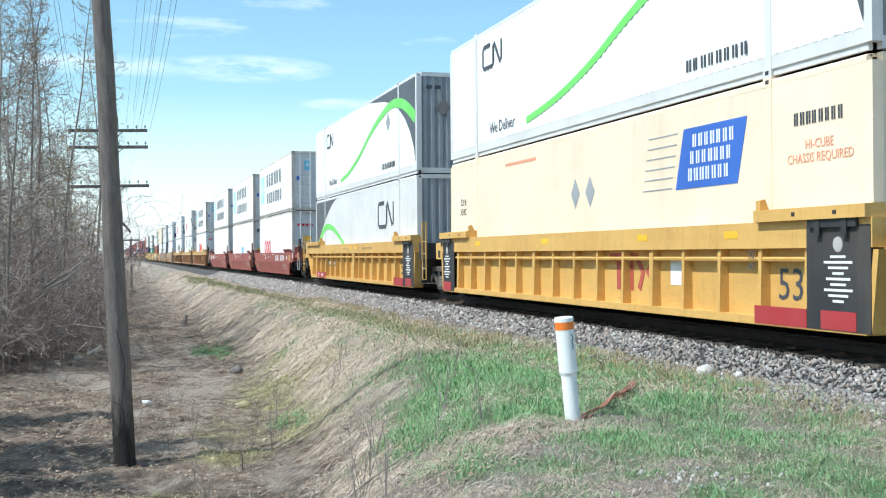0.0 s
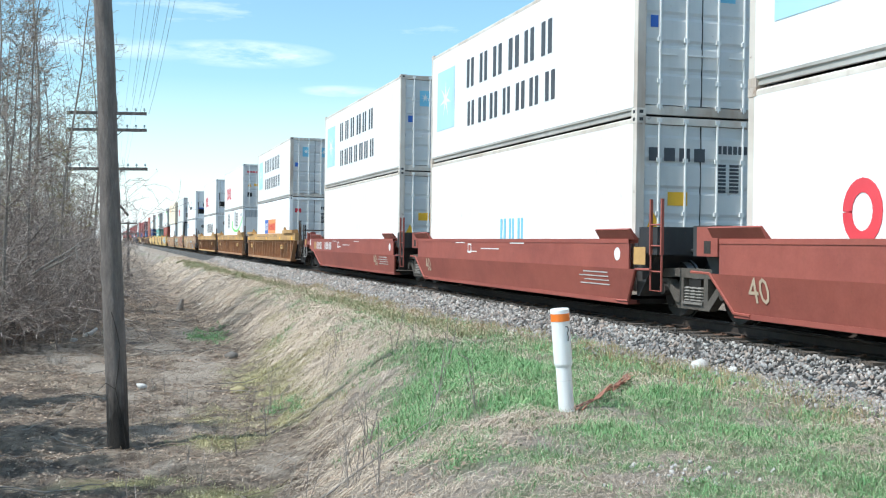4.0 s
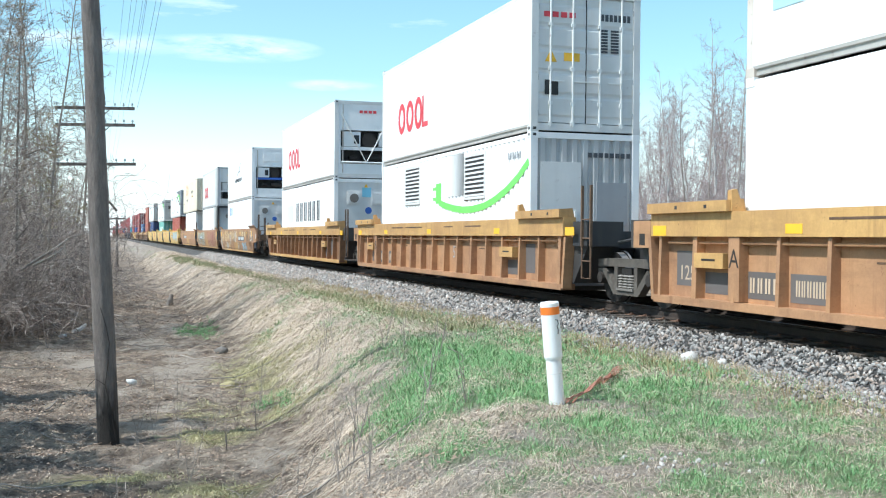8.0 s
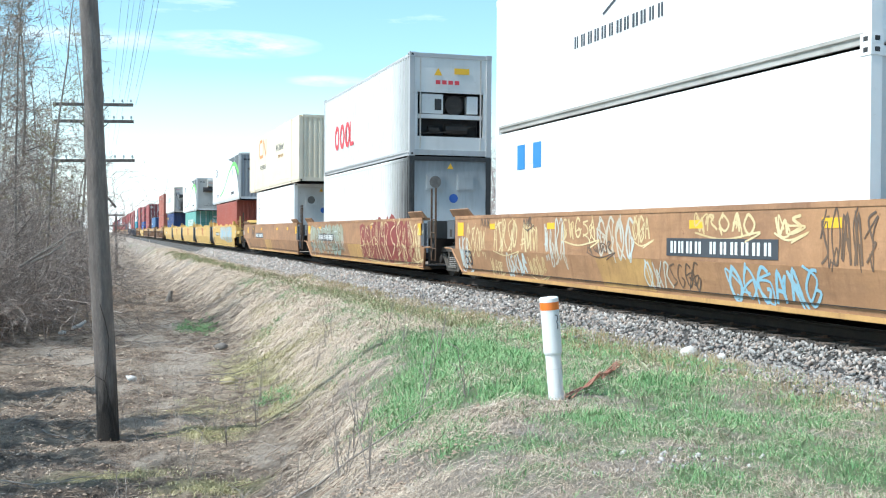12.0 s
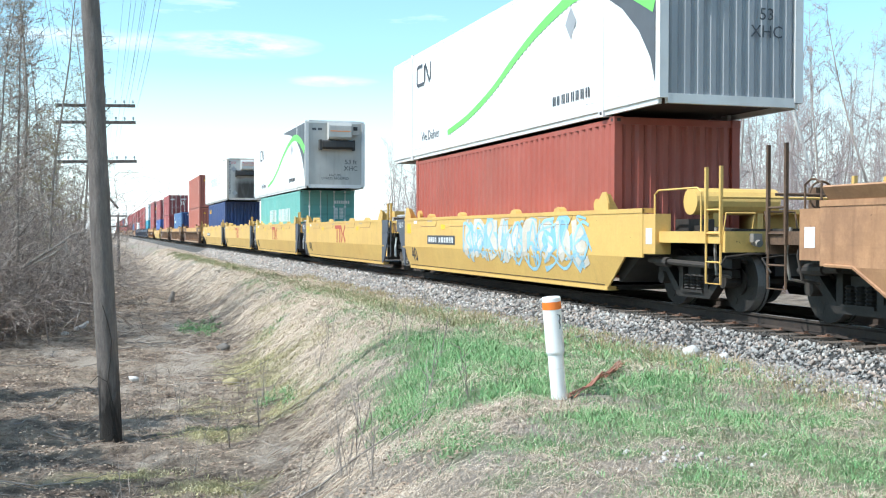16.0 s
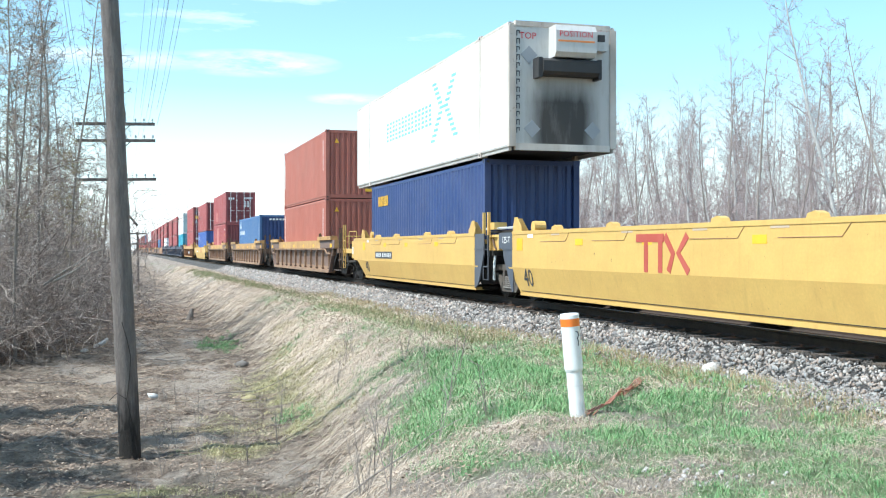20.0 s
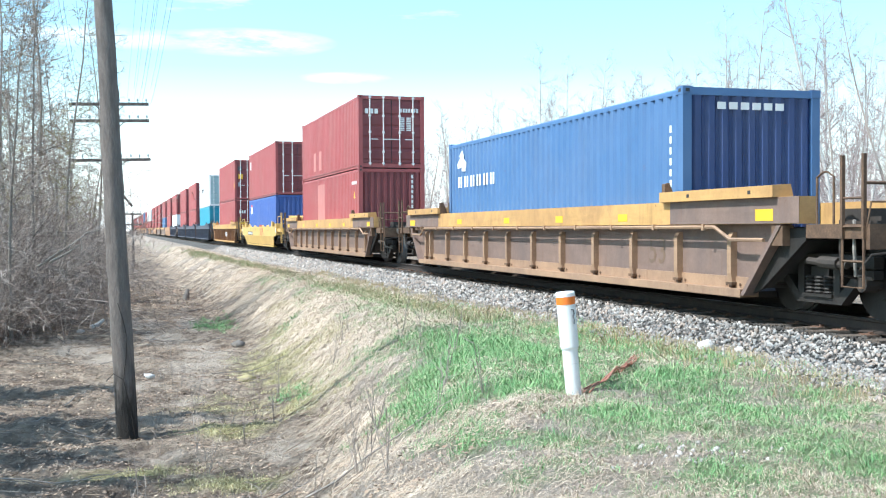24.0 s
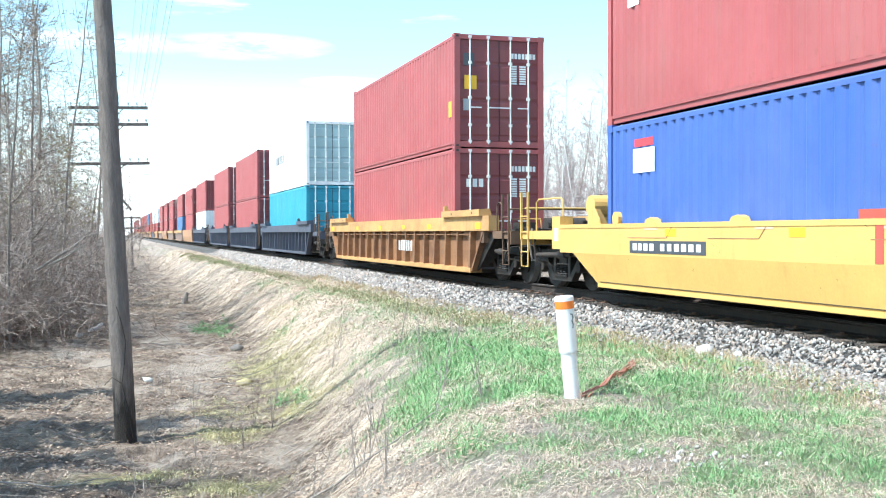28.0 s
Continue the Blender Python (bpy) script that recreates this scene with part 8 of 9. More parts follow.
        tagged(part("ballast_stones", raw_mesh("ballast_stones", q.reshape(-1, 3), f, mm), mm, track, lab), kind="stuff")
    m = 48
    cx, cy = 3.95 + 0.30 * r.randn(m), 6.88 + 0.22 * r.randn(m)
    chip = np.stack(shapes)[r.randint(0, 40, m)] * (0.007 + 0.012 * r.rand(m))[:, None, None] + np.stack([cx, cy, ground_z(cx, cy) + 0.006], -1)[:, None, :]
    f = (bf[None] + (np.arange(m) * len(bv))[:, None, None]).reshape(-1, 3)
    tagged(new("gravel_chips", raw_mesh("gravel_chips", chip.reshape(-1, 3), f, islands("pale_chip", [(0.36, 0.335, 0.31), (0.50, 0.475, 0.445), (0.26, 0.24, 0.22)], 0.9))), "pale gravel chips in a bare patch", "gravel", kind="stuff")
    mats = [raw_mesh("stone", s * 0.026, bf, single) for s in shapes[:6]]
    rs = random.Random(12)
    for i in range(200):
        o = new("stone", mats[i % 6])
        o.parent = track
        yy = rs.uniform(6.5, 17)
        xx = rs.uniform(7.3, 8.15)
        o.location = (xx, yy, float(ground_z(xx, yy)) + 0.02)
        o.rotation_euler = (rs.uniform(0, 3), rs.uniform(0, 3), rs.uniform(0, 6))


build_track()


# ---- bare trees ----
def limbs(seed, height, r0, spread=0.5, levels=4, up=0.25, reach=0.40):
    """Tapered limbs of a leafless tree as (start, end, radius, radius, level)."""
    rnd = random.Random(seed)
    segs = []

    def grow(p, d, length, r, lev):
        steps = 7 if lev == 0 else 5 if lev == 1 else 4
        for i in range(steps):
            f = i / steps
            j = 0.05 * reach / 0.4 if lev == 0 else 0.18
            d = (d + Vector((rnd.gauss(0, j), rnd.gauss(0, j), rnd.gauss(0, j) + up * (0.05 if lev == 0 else 0.16)))).normalized()
            q = p + d * (length / steps)
            ra, rb = r * (1 - 0.80 * f), r * (1 - 0.80 * (f + 1 / steps))
            segs.append((p, q, ra, rb, lev))
            if lev < levels and (lev > 0 or f > 0.18):
                kids = (2 if lev == 0 else 1) + (rnd.random() < (0.6 if lev == 0 else 0.8))
                for _ in range(kids):
                    side = Vector((rnd.gauss(0, 1), rnd.gauss(0, 1), rnd.gauss(0.1, 0.5))).normalized()
                    nd = (d * (1 - spread) + side * spread + Vector((0, 0, up))).normalized()
                    grow(p.lerp(q, rnd.random()), nd, length * (reach if lev == 0 else 0.52) * (1.15 - 0.6 * f) * rnd.uniform(0.7, 1.2), max(rb * rnd.uniform(0.4, 0.62), 0.004), lev + 1)
            p = q

    grow(Vector((0, 0, -0.15)), Vector((rnd.gauss(0, 0.05), rnd.gauss(0, 0.05), 1)).normalized(), height, r0, 0)
    return segs


def tube_mesh(name, segs, sides, mat, thin=0.0):
    if not segs:
        return None
    P = np.array([s[0][:] for s in segs])
    Q = np.array([s[1][:] for s in segs])
    ra = np.maximum(np.array([s[2] for s in segs]), thin)[:, None]
    rb = np.maximum(np.array([s[3] for s in segs]), thin)[:, None]
    d = Q - P
    d /= np.linalg.norm(d, axis=1, keepdims=True) + 1e-9
    h = np.where(np.abs(d[:, 2:3]) > 0.9, np.array([[1.0, 0, 0]]), np.array([[0, 0, 1.0]]))
    a = np.cross(d, h)
    a /= np.linalg.norm(a, axis=1, keepdims=True) + 1e-9
    b = np.cross(d, a)
    ring0, ring1 = [], []
    for i in range(sides):
        w = 2 * np.pi * i / sides
        o = a * np.cos(w) + b * np.sin(w)
        ring0.append(P + o * ra)
        ring1.append(Q + o * rb)
    v = np.stack(ring0 + ring1, 1).reshape(-1, 3)
    k = np.arange(len(segs))[:, None] * 2 * sides
    f = np.concatenate([k + [i, (i + 1) % sides, sides + (i + 1) % sides, sides + i] for i in range(sides)], 0)
    return raw_mesh(name, v, f, mat, True)


BARK = grainy("grey_bark", (0.20, 0.17, 0.145), (0.34, 0.30, 0.26), 3.0, 0.9, 0.6, (1, 1, 0.35))
BIRCH = grainy("birch_bark", (0.50, 0.47, 0.43), (0.66, 0.63, 0.59), 2.0, 0.8, 0.3, (1, 1, 4.0), third=(0.10, 0.09, 0.08))
TWIG = grainy("twig_bark", (0.28, 0.235, 0.20), (0.45, 0.385, 0.335), 1.2, 0.9, 0.2)
DARKTWIG = grainy("dark_twig_bark", (0.22, 0.185, 0.158), (0.40, 0.34, 0.295), 1.2, 0.9, 0.2)
REDTWIG = grainy("reddish_brush", (0.20, 0.125, 0.095), (0.36, 0.26, 0.205), 1.2, 0.9, 0.2)
THICKET = islands("thicket_twig", [(0.075, 0.06, 0.052), (0.34, 0.275, 0.235), (0.16, 0.125, 0.105), (0.50, 0.42, 0.365), (0.24, 0.185, 0.155), (0.64, 0.555, 0.49), (0.09, 0.07, 0.06), (0.42, 0.345, 0.30)], 0.9, 0.4, (0.15, 0.115, 0.095))
HAZETWIG = islands("mauve_brown_twig", [(0.28, 0.215, 0.205), (0.42, 0.34, 0.325), (0.34, 0.265, 0.245), (0.54, 0.455, 0.435)], 0.9, 0.3, (0.33, 0.255, 0.24))
BUD = grainy("budding_twig", (0.22, 0.19, 0.11), (0.32, 0.27, 0.16), 1.2, 0.9, 0.2)


def make_tree(seed, height, r0, bark, twig, label, spread=0.5, levels=3, up=0.25, thin=0.0035, reach=0.40):
    segs = limbs(seed, height, r0, spread, levels, up, reach)
    t = thing("bare_tree", label, "tree", "bare trees along the line")
    part("trunk", tube_mesh("trunk", [s for s in segs if s[4] == 0], 8, bark), bark, t)
    part("crown", tube_mesh("crown", [s for s in segs if s[4] > 0], 4, twig, thin), twig, t)
    return t


def slender(seed, height, r0, reach=0.2, rise=0.55, kids=4):
    """A straight slim trunk with many fine side branches, as (start, end, radius, radius, level)."""
    rnd = random.Random(seed)
    segs = []
    jig = lambda k: Vector((rnd.gauss(0, k), rnd.gauss(0, k), rnd.gauss(0, k)))
    p, d = Vector((0, 0, -0.15)), Vector((rnd.gauss(0, 0.05), rnd.gauss(0, 0.05), 1)).normalized()
    steps = 10
    for i in range(steps):
        f = i / steps
        d = (d + jig(0.035) + Vector((0, 0, 0.03))).normalized()
        q = p + d * height / steps
        segs.append((p, q, r0 * (1 - 0.9 * f), r0 * (1 - 0.9 * (f + 0.1)), 0))
        for _ in range(kids if f > 0.12 else 1):
            w = rnd.uniform(0, 6.283)
            bd = Vector((math.cos(w), math.sin(w), rise * rnd.uniform(0.3, 1.6))).normalized()
            ln = height * reach * (1.15 - 0.8 * f) * rnd.uniform(0.5, 1.25)
            bp, br = p.lerp(q, rnd.random()), max(0.35 * r0 * (1 - f), 0.011)
            for k in range(4):
                bd = (bd + jig(0.15) + Vector((0, 0, 0.10 * rise))).normalized()
                bq = bp + bd * ln / 4
                segs.append((bp, bq, br * (1 - 0.22 * k), br * (1 - 0.22 * (k + 1)), 1))
                for _ in range(3):
                    td = (bd * 0.7 + jig(0.55) + Vector((0, 0, 0.12))).normalized()
                    tp, tl = bp.lerp(bq, rnd.random()), ln * rnd.uniform(0.14, 0.34)
                    for j in range(2):
                        td = (td + jig(0.25)).normalized()
                        tq = tp + td * tl / 2
                        segs.append((tp, tq, 0.007, 0.005, 2))
                        sd = (td + jig(0.7)).normalized()
                        segs.append((tq, tq + sd * tl * rnd.uniform(0.25, 0.6), 0.005, 0.003, 3))
                        tp = tq
                bp = bq
        p = q
    return segs


def make_slender(seed, height, r0, bark, twig, label, reach=0.2, rise=0.55, thin=0.0045, kids=4):
    segs = slender(seed, height, r0, reach, rise, kids)
    t = thing("bare_tree", label, "tree", "bare trees along the line")
    part("trunk", tube_mesh("trunk", [s for s in segs if s[4] == 0], 8, bark), bark, t)
    part("crown", tube_mesh("crown", [s for s in segs if s[4] > 0], 3, twig, thin), twig, t)
    return t


def make_shrub(seed, label, h, n, mat):
    """Arching, tangled canes with crooked side twigs."""
    rnd = random.Random(seed)
    segs = []
    jig = lambda k: Vector((rnd.gauss(0, k), rnd.gauss(0, k), rnd.gauss(0, k)))
    for i in range(n):
        a = rnd.uniform(0, 6.28)
        p = Vector((rnd.gauss(0, 0.75), rnd.gauss(0, 0.75), -0.1))
        tilt = rnd.uniform(0.1, 1.3)
        d = Vector((math.cos(a) * tilt, math.sin(a) * tilt, 1)).normalized()
        ln, r0 = h * rnd.uniform(0.45, 1.35), rnd.choice((0.007, 0.009, 0.012, 0.016))
        sag = rnd.uniform(0.02, 0.16)
        for k in range(7):
            d = (d + jig(0.15) - Vector((0, 0, sag * k * 0.5))).normalized()
            q = p + d * ln / 7
            if q.z < 0.05:
                break
            segs.append((p, q, r0 * (1 - k / 9), r0 * (1 - (k + 1) / 9), 2))
            for _ in range(3):
                s, e0 = (d * 0.5 + jig(0.8)).normalized(), p.lerp(q, rnd.random())
                tl = rnd.uniform(0.2, 0.75)
                for j in range(2):
                    s = (s + jig(0.35)).normalized()
                    e = e0 + s * tl / 2
                    segs.append((e0, e, 0.0065 - 0.002 * j, 0.0045, 3))
                    segs.append((e, e + (s + jig(0.8)).normalized() * tl * rnd.uniform(0.2, 0.5), 0.0045, 0.003, 3))
                    e0 = e
            p = q
    bush = tagged(new("bare_shrub", tube_mesh("bare_shrub", [q for q in segs if q[4] == 2], 4, mat)), label, "shrub", "bare shrubs along the line")
    part("crown", tube_mesh("crown", [q for q in segs if q[4] == 3], 3, mat, 0.0035), mat, bush)
    return bush


def placed(protos, spots, seed):
    rnd = random.Random(seed)
    for i, (x, y, s) in enumerate(spots):
        p = protos[i % len(protos)]
        m = pose(x, y, float(ground_z(x, y)), rnd.uniform(-3, 3), rnd.uniform(-3, 3), rnd.uniform(0, 360))
        if i < len(protos):
            p.matrix_basis = m
            p.scale = (s, s, s)
        else:
            o = copy_thing(p, m)
            o.scale = (s, s, s)


def thicket_edge(y):
    """Where the brush begins on the left of the ditch."""
    return float(np.interp(y, [12, 26, 31, 40, 56, 120, 200], [-4.2, -3.7, -3.1, -2.0, -1.9, -1.7, -2.5]))


def fallen_tree():
    """A pale, arched, wind-thrown tree with bare branches."""
    rnd = random.Random(77)
    t = thing("fallen_tree", "pale bent-over tree with bare white branches", "tree")
    arch = [Vector((0, 0, -0.2)), Vector((-0.5, 1.2, 1.5)), Vector((-0.9, 2.8, 2.6)), Vector((-1.2, 4.8, 3.0)), Vector((-1.4, 7.2, 2.9)), Vector((-1.6, 9.6, 2.3)), Vector((-1.8, 11.5, 1.5))]
    part("trunk", Geo().path(arch, [0.10, 0.09, 0.08, 0.065, 0.05, 0.035, 0.02], 8), BIRCH, t, "pale bent trunk")
    segs = []
    for k in range(46):
        i = rnd.randrange(1, 6)
        p = arch[i].lerp(arch[i + 1], rnd.random()) if i < 6 else arch[i]
        d = Vector((rnd.gauss(0, 0.6), rnd.gauss(0.3, 0.6), rnd.gauss(-0.1, 0.8))).normalized()
        ln, r = rnd.uniform(0.8, 2.4), 0.022
        for _ in range(4):
            d = (d + Vector((rnd.gauss(0, 0.18), rnd.gauss(0, 0.18), -0.12))).normalized()
            q = p + d * ln / 4
            segs.append((p, q, r, r * 0.7, 1))
            for _ in range(2):
                e = (d + Vector((rnd.gauss(0, 0.7), rnd.gauss(0, 0.7), rnd.gauss(0, 0.7)))).normalized()
                segs.append((q, q + e * rnd.uniform(0.2, 0.6), 0.009, 0.005, 2))
            p, r = q, r * 0.7
    part("crown", tube_mesh("crown", segs, 4, BIRCH, 0.006), BIRCH, t, "bare white branches")
    x, y = 23.0, 39.5
    t.matrix_basis = pose(x, y, float(ground_z(x, y)), 0, 0, 0)


def build_woods():
    rnd = random.Random(21)
    # overhanging trees close by on the left, out of which boughs reach in
    bough = [make_tree(44 + i, 10.5 + i, 0.10 + 0.012 * i, BARK, THICKET, "leafless grey tree with long spreading boughs", 0.62, 3, 0.08, 0.0045) for i in range(2)]
    placed(bough, [(-5.2, 31.0, 1.0), (-4.9, 34.5, 0.95), (-5.6, 13.2, 0.9)], 11)
    # unseen trees left of view, added to cast shadow bands across the ditch
    dense = make_slender(61, 8.2, 0.10, BARK, THICKET, "close-twigged leafless tree, out of view, shading the ditch", 0.13, 0.7, 0.02, 10)
    placed([dense], [(-4.6, 20.6, 0.85), (-4.9, 17.7, 0.95), (-5.6, 20.3, 1.0), (-4.8, 14.1, 0.85), (-5.6, 17.9, 1.1), (-4.5, 19.3, 0.7), (-5.2, 16.3, 0.9), (-4.5, 15.2, 0.7), (-4.4, 16.7, 0.85), (-5.0, 13.0, 0.9), (-4.6, 14.6, 0.8)], 12)
    left = [make_slender(50 + i, 11.0 + 1.2 * i, 0.055 + 0.008 * i, BARK, BUD if i == 2 else THICKET, "slim leafless tree with fine budding twigs" if i == 2 else "slim leafless grey tree with fine twigs", 0.15, 0.5, 0.006, 6) for i in range(4)]
    spots = [(-2.8, 33.0, 0.9), (-2.35, 36.5, 1.0), (-1.75, 39.0, 0.95), (-3.0, 41.0, 1.05), (-1.2, 43.5, 0.85), (-2.2, 46.0, 1.0), (-3.3, 38.0, 1.0), (-1.0, 50.0, 0.9), (-3.6, 47.0, 1.1), (-2.6, 30.0, 0.8), (-4.0, 35.0, 1.0), (-2.0, 54.0, 1.0)]
    for i in range(52):
        y = 42 + 130 * rnd.random() ** 1.25
        x = thicket_edge(y) - 1.0 - 9 * rnd.random() ** 1.2
        spots.append((x, y, rnd.uniform(0.7, 1.1)))
    placed(left, spots, 1)
    shrubs = [make_shrub(70 + i, "tangled bare grey-brown shrub with arching canes", 3.0 + 0.4 * i, 40, THICKET) for i in range(4)]
    spots = []
    for i in range(110):
        y = 29 + 85 * rnd.random() ** 1.5
        x = thicket_edge(y) - 0.4 - 5.5 * rnd.random() ** 1.5
        spots.append((x, y, rnd.uniform(0.75, 1.4)))
    placed(shrubs, spots, 2)
    brush = [make_shrub(90 + i, "low reddish-brown brush at the thicket's foot", 1.1, 26, REDTWIG) for i in range(2)]
    placed(brush, [(thicket_edge(yy) + 0.3 - 1.4 * rnd.random(), yy, rnd.uniform(0.5, 1.1)) for yy in [25 + 34 * rnd.random() for _ in range(34)]], 7)
    # the wood behind the track
    right = [make_slender(90 + i, 10.5 + 0.8 * i, 0.07 + 0.008 * i, BIRCH if i % 2 else TWIG, HAZETWIG, "slender pale birch without leaves" if i % 2 else "slender leafless grey tree behind the track", 0.19, 0.75, 0.0043, 5) for i in range(6)]
    spots = [(28, 46.7, 1.05), (28, 38.6, 1.0), (28, 43.8, 0.98), (25, 33.6, 1.05), (30, 44.0, 0.8), (28, 50.0, 0.75), (27, 36.2, 0.95), (29, 34.8, 0.9), (31, 37.4, 1.0)]
    for i in range(215):
        x = 29 + 30 * rnd.random()
        a = radians(rnd.uniform(14, 41))
        spots.append((x, x / math.tan(a), rnd.uniform(0.55, 0.85) * (0.8 + 0.006 * x / math.sin(a))))
    placed(right, spots, 3)
    low = [make_shrub(80 + i, "bare mauve-brown brush behind the track", 3.0, 34, HAZETWIG) for i in range(3)]
    spots = []
    for i in range(90):
        x = TC + 14 + 22 * rnd.random()
        spots.append((x, x / math.tan(radians(rnd.uniform(14, 41))), rnd.uniform(0.8, 1.4)))
    placed(low, spots, 4)
    fallen_tree()


build_woods()
build_grass()


# ---- poles, post and small things ----
POLEWOOD = grainy("weathered_pole_wood", (0.055, 0.046, 0.041), (0.28, 0.24, 0.215), 2.6, 0.9, 0.8, (5.0, 5.0, 0.9), third=(0.04, 0.034, 0.03))
PORCELAIN = paint("insulator_glass", (0.30, 0.36, 0.36), 0.05, 0.0, 0.2)


def charred_pole():
    """Grey pole wood with an irregular black burn at its foot."""
    m = POLEWOOD.copy()
    m.name = "charred_pole_wood"
    nt = m.node_tree
    bsdf = nt.nodes["Principled BSDF"]
    old = bsdf.inputs["Base Color"].links[0].from_socket
    co = nt.nodes.new("ShaderNodeTexCoord")
    sep = nt.nodes.new("ShaderNodeSeparateXYZ")
    nt.links.new(co.outputs["Object"], sep.inputs[0])
    mp = node(nt, "ShaderNodeMapping", Scale=(7.0, 7.0, 0.9))
    nt.links.new(co.outputs["Object"], mp.inputs[0])
    nz = noise_of(nt, mp.outputs[0], 1.5, 4.0, 0.6, 0.25, 0.75)
    add = nt.nodes.new("ShaderNodeMath")
    add.operation = "ADD"
    nt.links.new(sep.outputs[2], add.inputs[0])
    nt.links.new(scaled(nt, nz, 0.9), add.inputs[1])
    rg = node(nt, "ShaderNodeMapRange")
    for i, v in zip((1, 2, 3, 4), (0.95, 1.55, 1.0, 0.0)):
        rg.inputs[i].default_value = v
    nt.links.new(add.outputs[0], rg.inputs[0])
    nt.links.new(mixed(nt, rg.outputs[0], old, (0.03, 0.025, 0.021)), bsdf.inputs["Base Color"])
    return m


def weathered_shaft(h, r, seed):
    """A tapered round timber with dents, knots and a slightly crooked line."""
    rows, sides = 90, 22
    rnd = np.random.RandomState(seed)
    zs = np.concatenate([[-0.4], np.linspace(0, h, rows - 1)])
    w = 2 * np.pi * np.arange(sides) / sides
    Z, W = np.meshgrid(zs, w, indexing="ij")
    R = r * (1 - 0.36 * np.clip(Z, 0, h) / h) * (1 + 0.035 * wavy(np.cos(W) * 2, np.sin(W) * 2 + Z * 0.35, 1.6, seed) + 0.03 * wavy(W * 0, Z, 2.2, seed + 1))
    for _ in range(26):
        kz, kw, ks = rnd.rand() * h, rnd.rand() * 6.283, 0.05 + 0.05 * rnd.rand()
        dw = np.abs((W - kw + np.pi) % (2 * np.pi) - np.pi)
        R = R + 0.022 * np.exp(-((Z - kz) / ks) ** 2 - (dw * r / 0.05) ** 2)
    X = 0.02 * wavy(Z * 0, Z, 0.7, seed + 2) + R * np.cos(W)
    v = np.stack([X, R * np.sin(W), Z], -1).reshape(-1, 3)
    i, j = np.meshgrid(np.arange(rows - 1), np.arange(sides), indexing="ij")
    q = (i * sides + j).ravel(), (i * sides + (j + 1) % sides).ravel()
    return v, np.stack([q[0], q[1], q[1] + sides, q[0] + sides], -1)


def pole(x, y, top, base, r, lean, arms, arm_len, label):
    p = thing("utility_pole", label, "pole", "wire poles along the line")
    p.matrix_basis = pose(x, y, base, 0, lean, 0)
    h = top - base
    mat = charred_pole() if y < 20 else POLEWOOD
    v, f = weathered_shaft(h, r, int(y))
    part("shaft", raw_mesh("shaft", v, f, mat, True), mat, p, "weathered grey wooden shaft")
    part("pole_top", Geo().rod((0, 0, h - 0.02), (0, 0, h + 0.03), r * 0.68, r * 0.45, 14), POLEWOOD, p)
    for z in arms:
        zz = z - base
        a = part("crossarm", Geo().box(-arm_len / 2, arm_len / 2, -r - 0.11, -r + 0.02, zz - 0.06, zz + 0.06), POLEWOOD, p, "grey wooden crossarm")
        for s in (-1, 1):
            part("brace", Geo().path([(s * 0.55, -r, zz - 0.05), (s * 0.05, -r, zz - 0.5)], 0.018), GRIMY, a)
            for f in ((0.25, 0.5, 0.72, 0.94) if arm_len > 2 else (0.55, 0.9)):
                xx = s * f * arm_len / 2
                part("insulator", Geo().rod((xx, -r - 0.05, zz + 0.05), (xx, -r - 0.05, zz + 0.14), 0.012).rod((xx, -r - 0.05, zz + 0.12), (xx, -r - 0.05, zz + 0.22), 0.045, 0.03, sides=8), PORCELAIN, a)
    return p


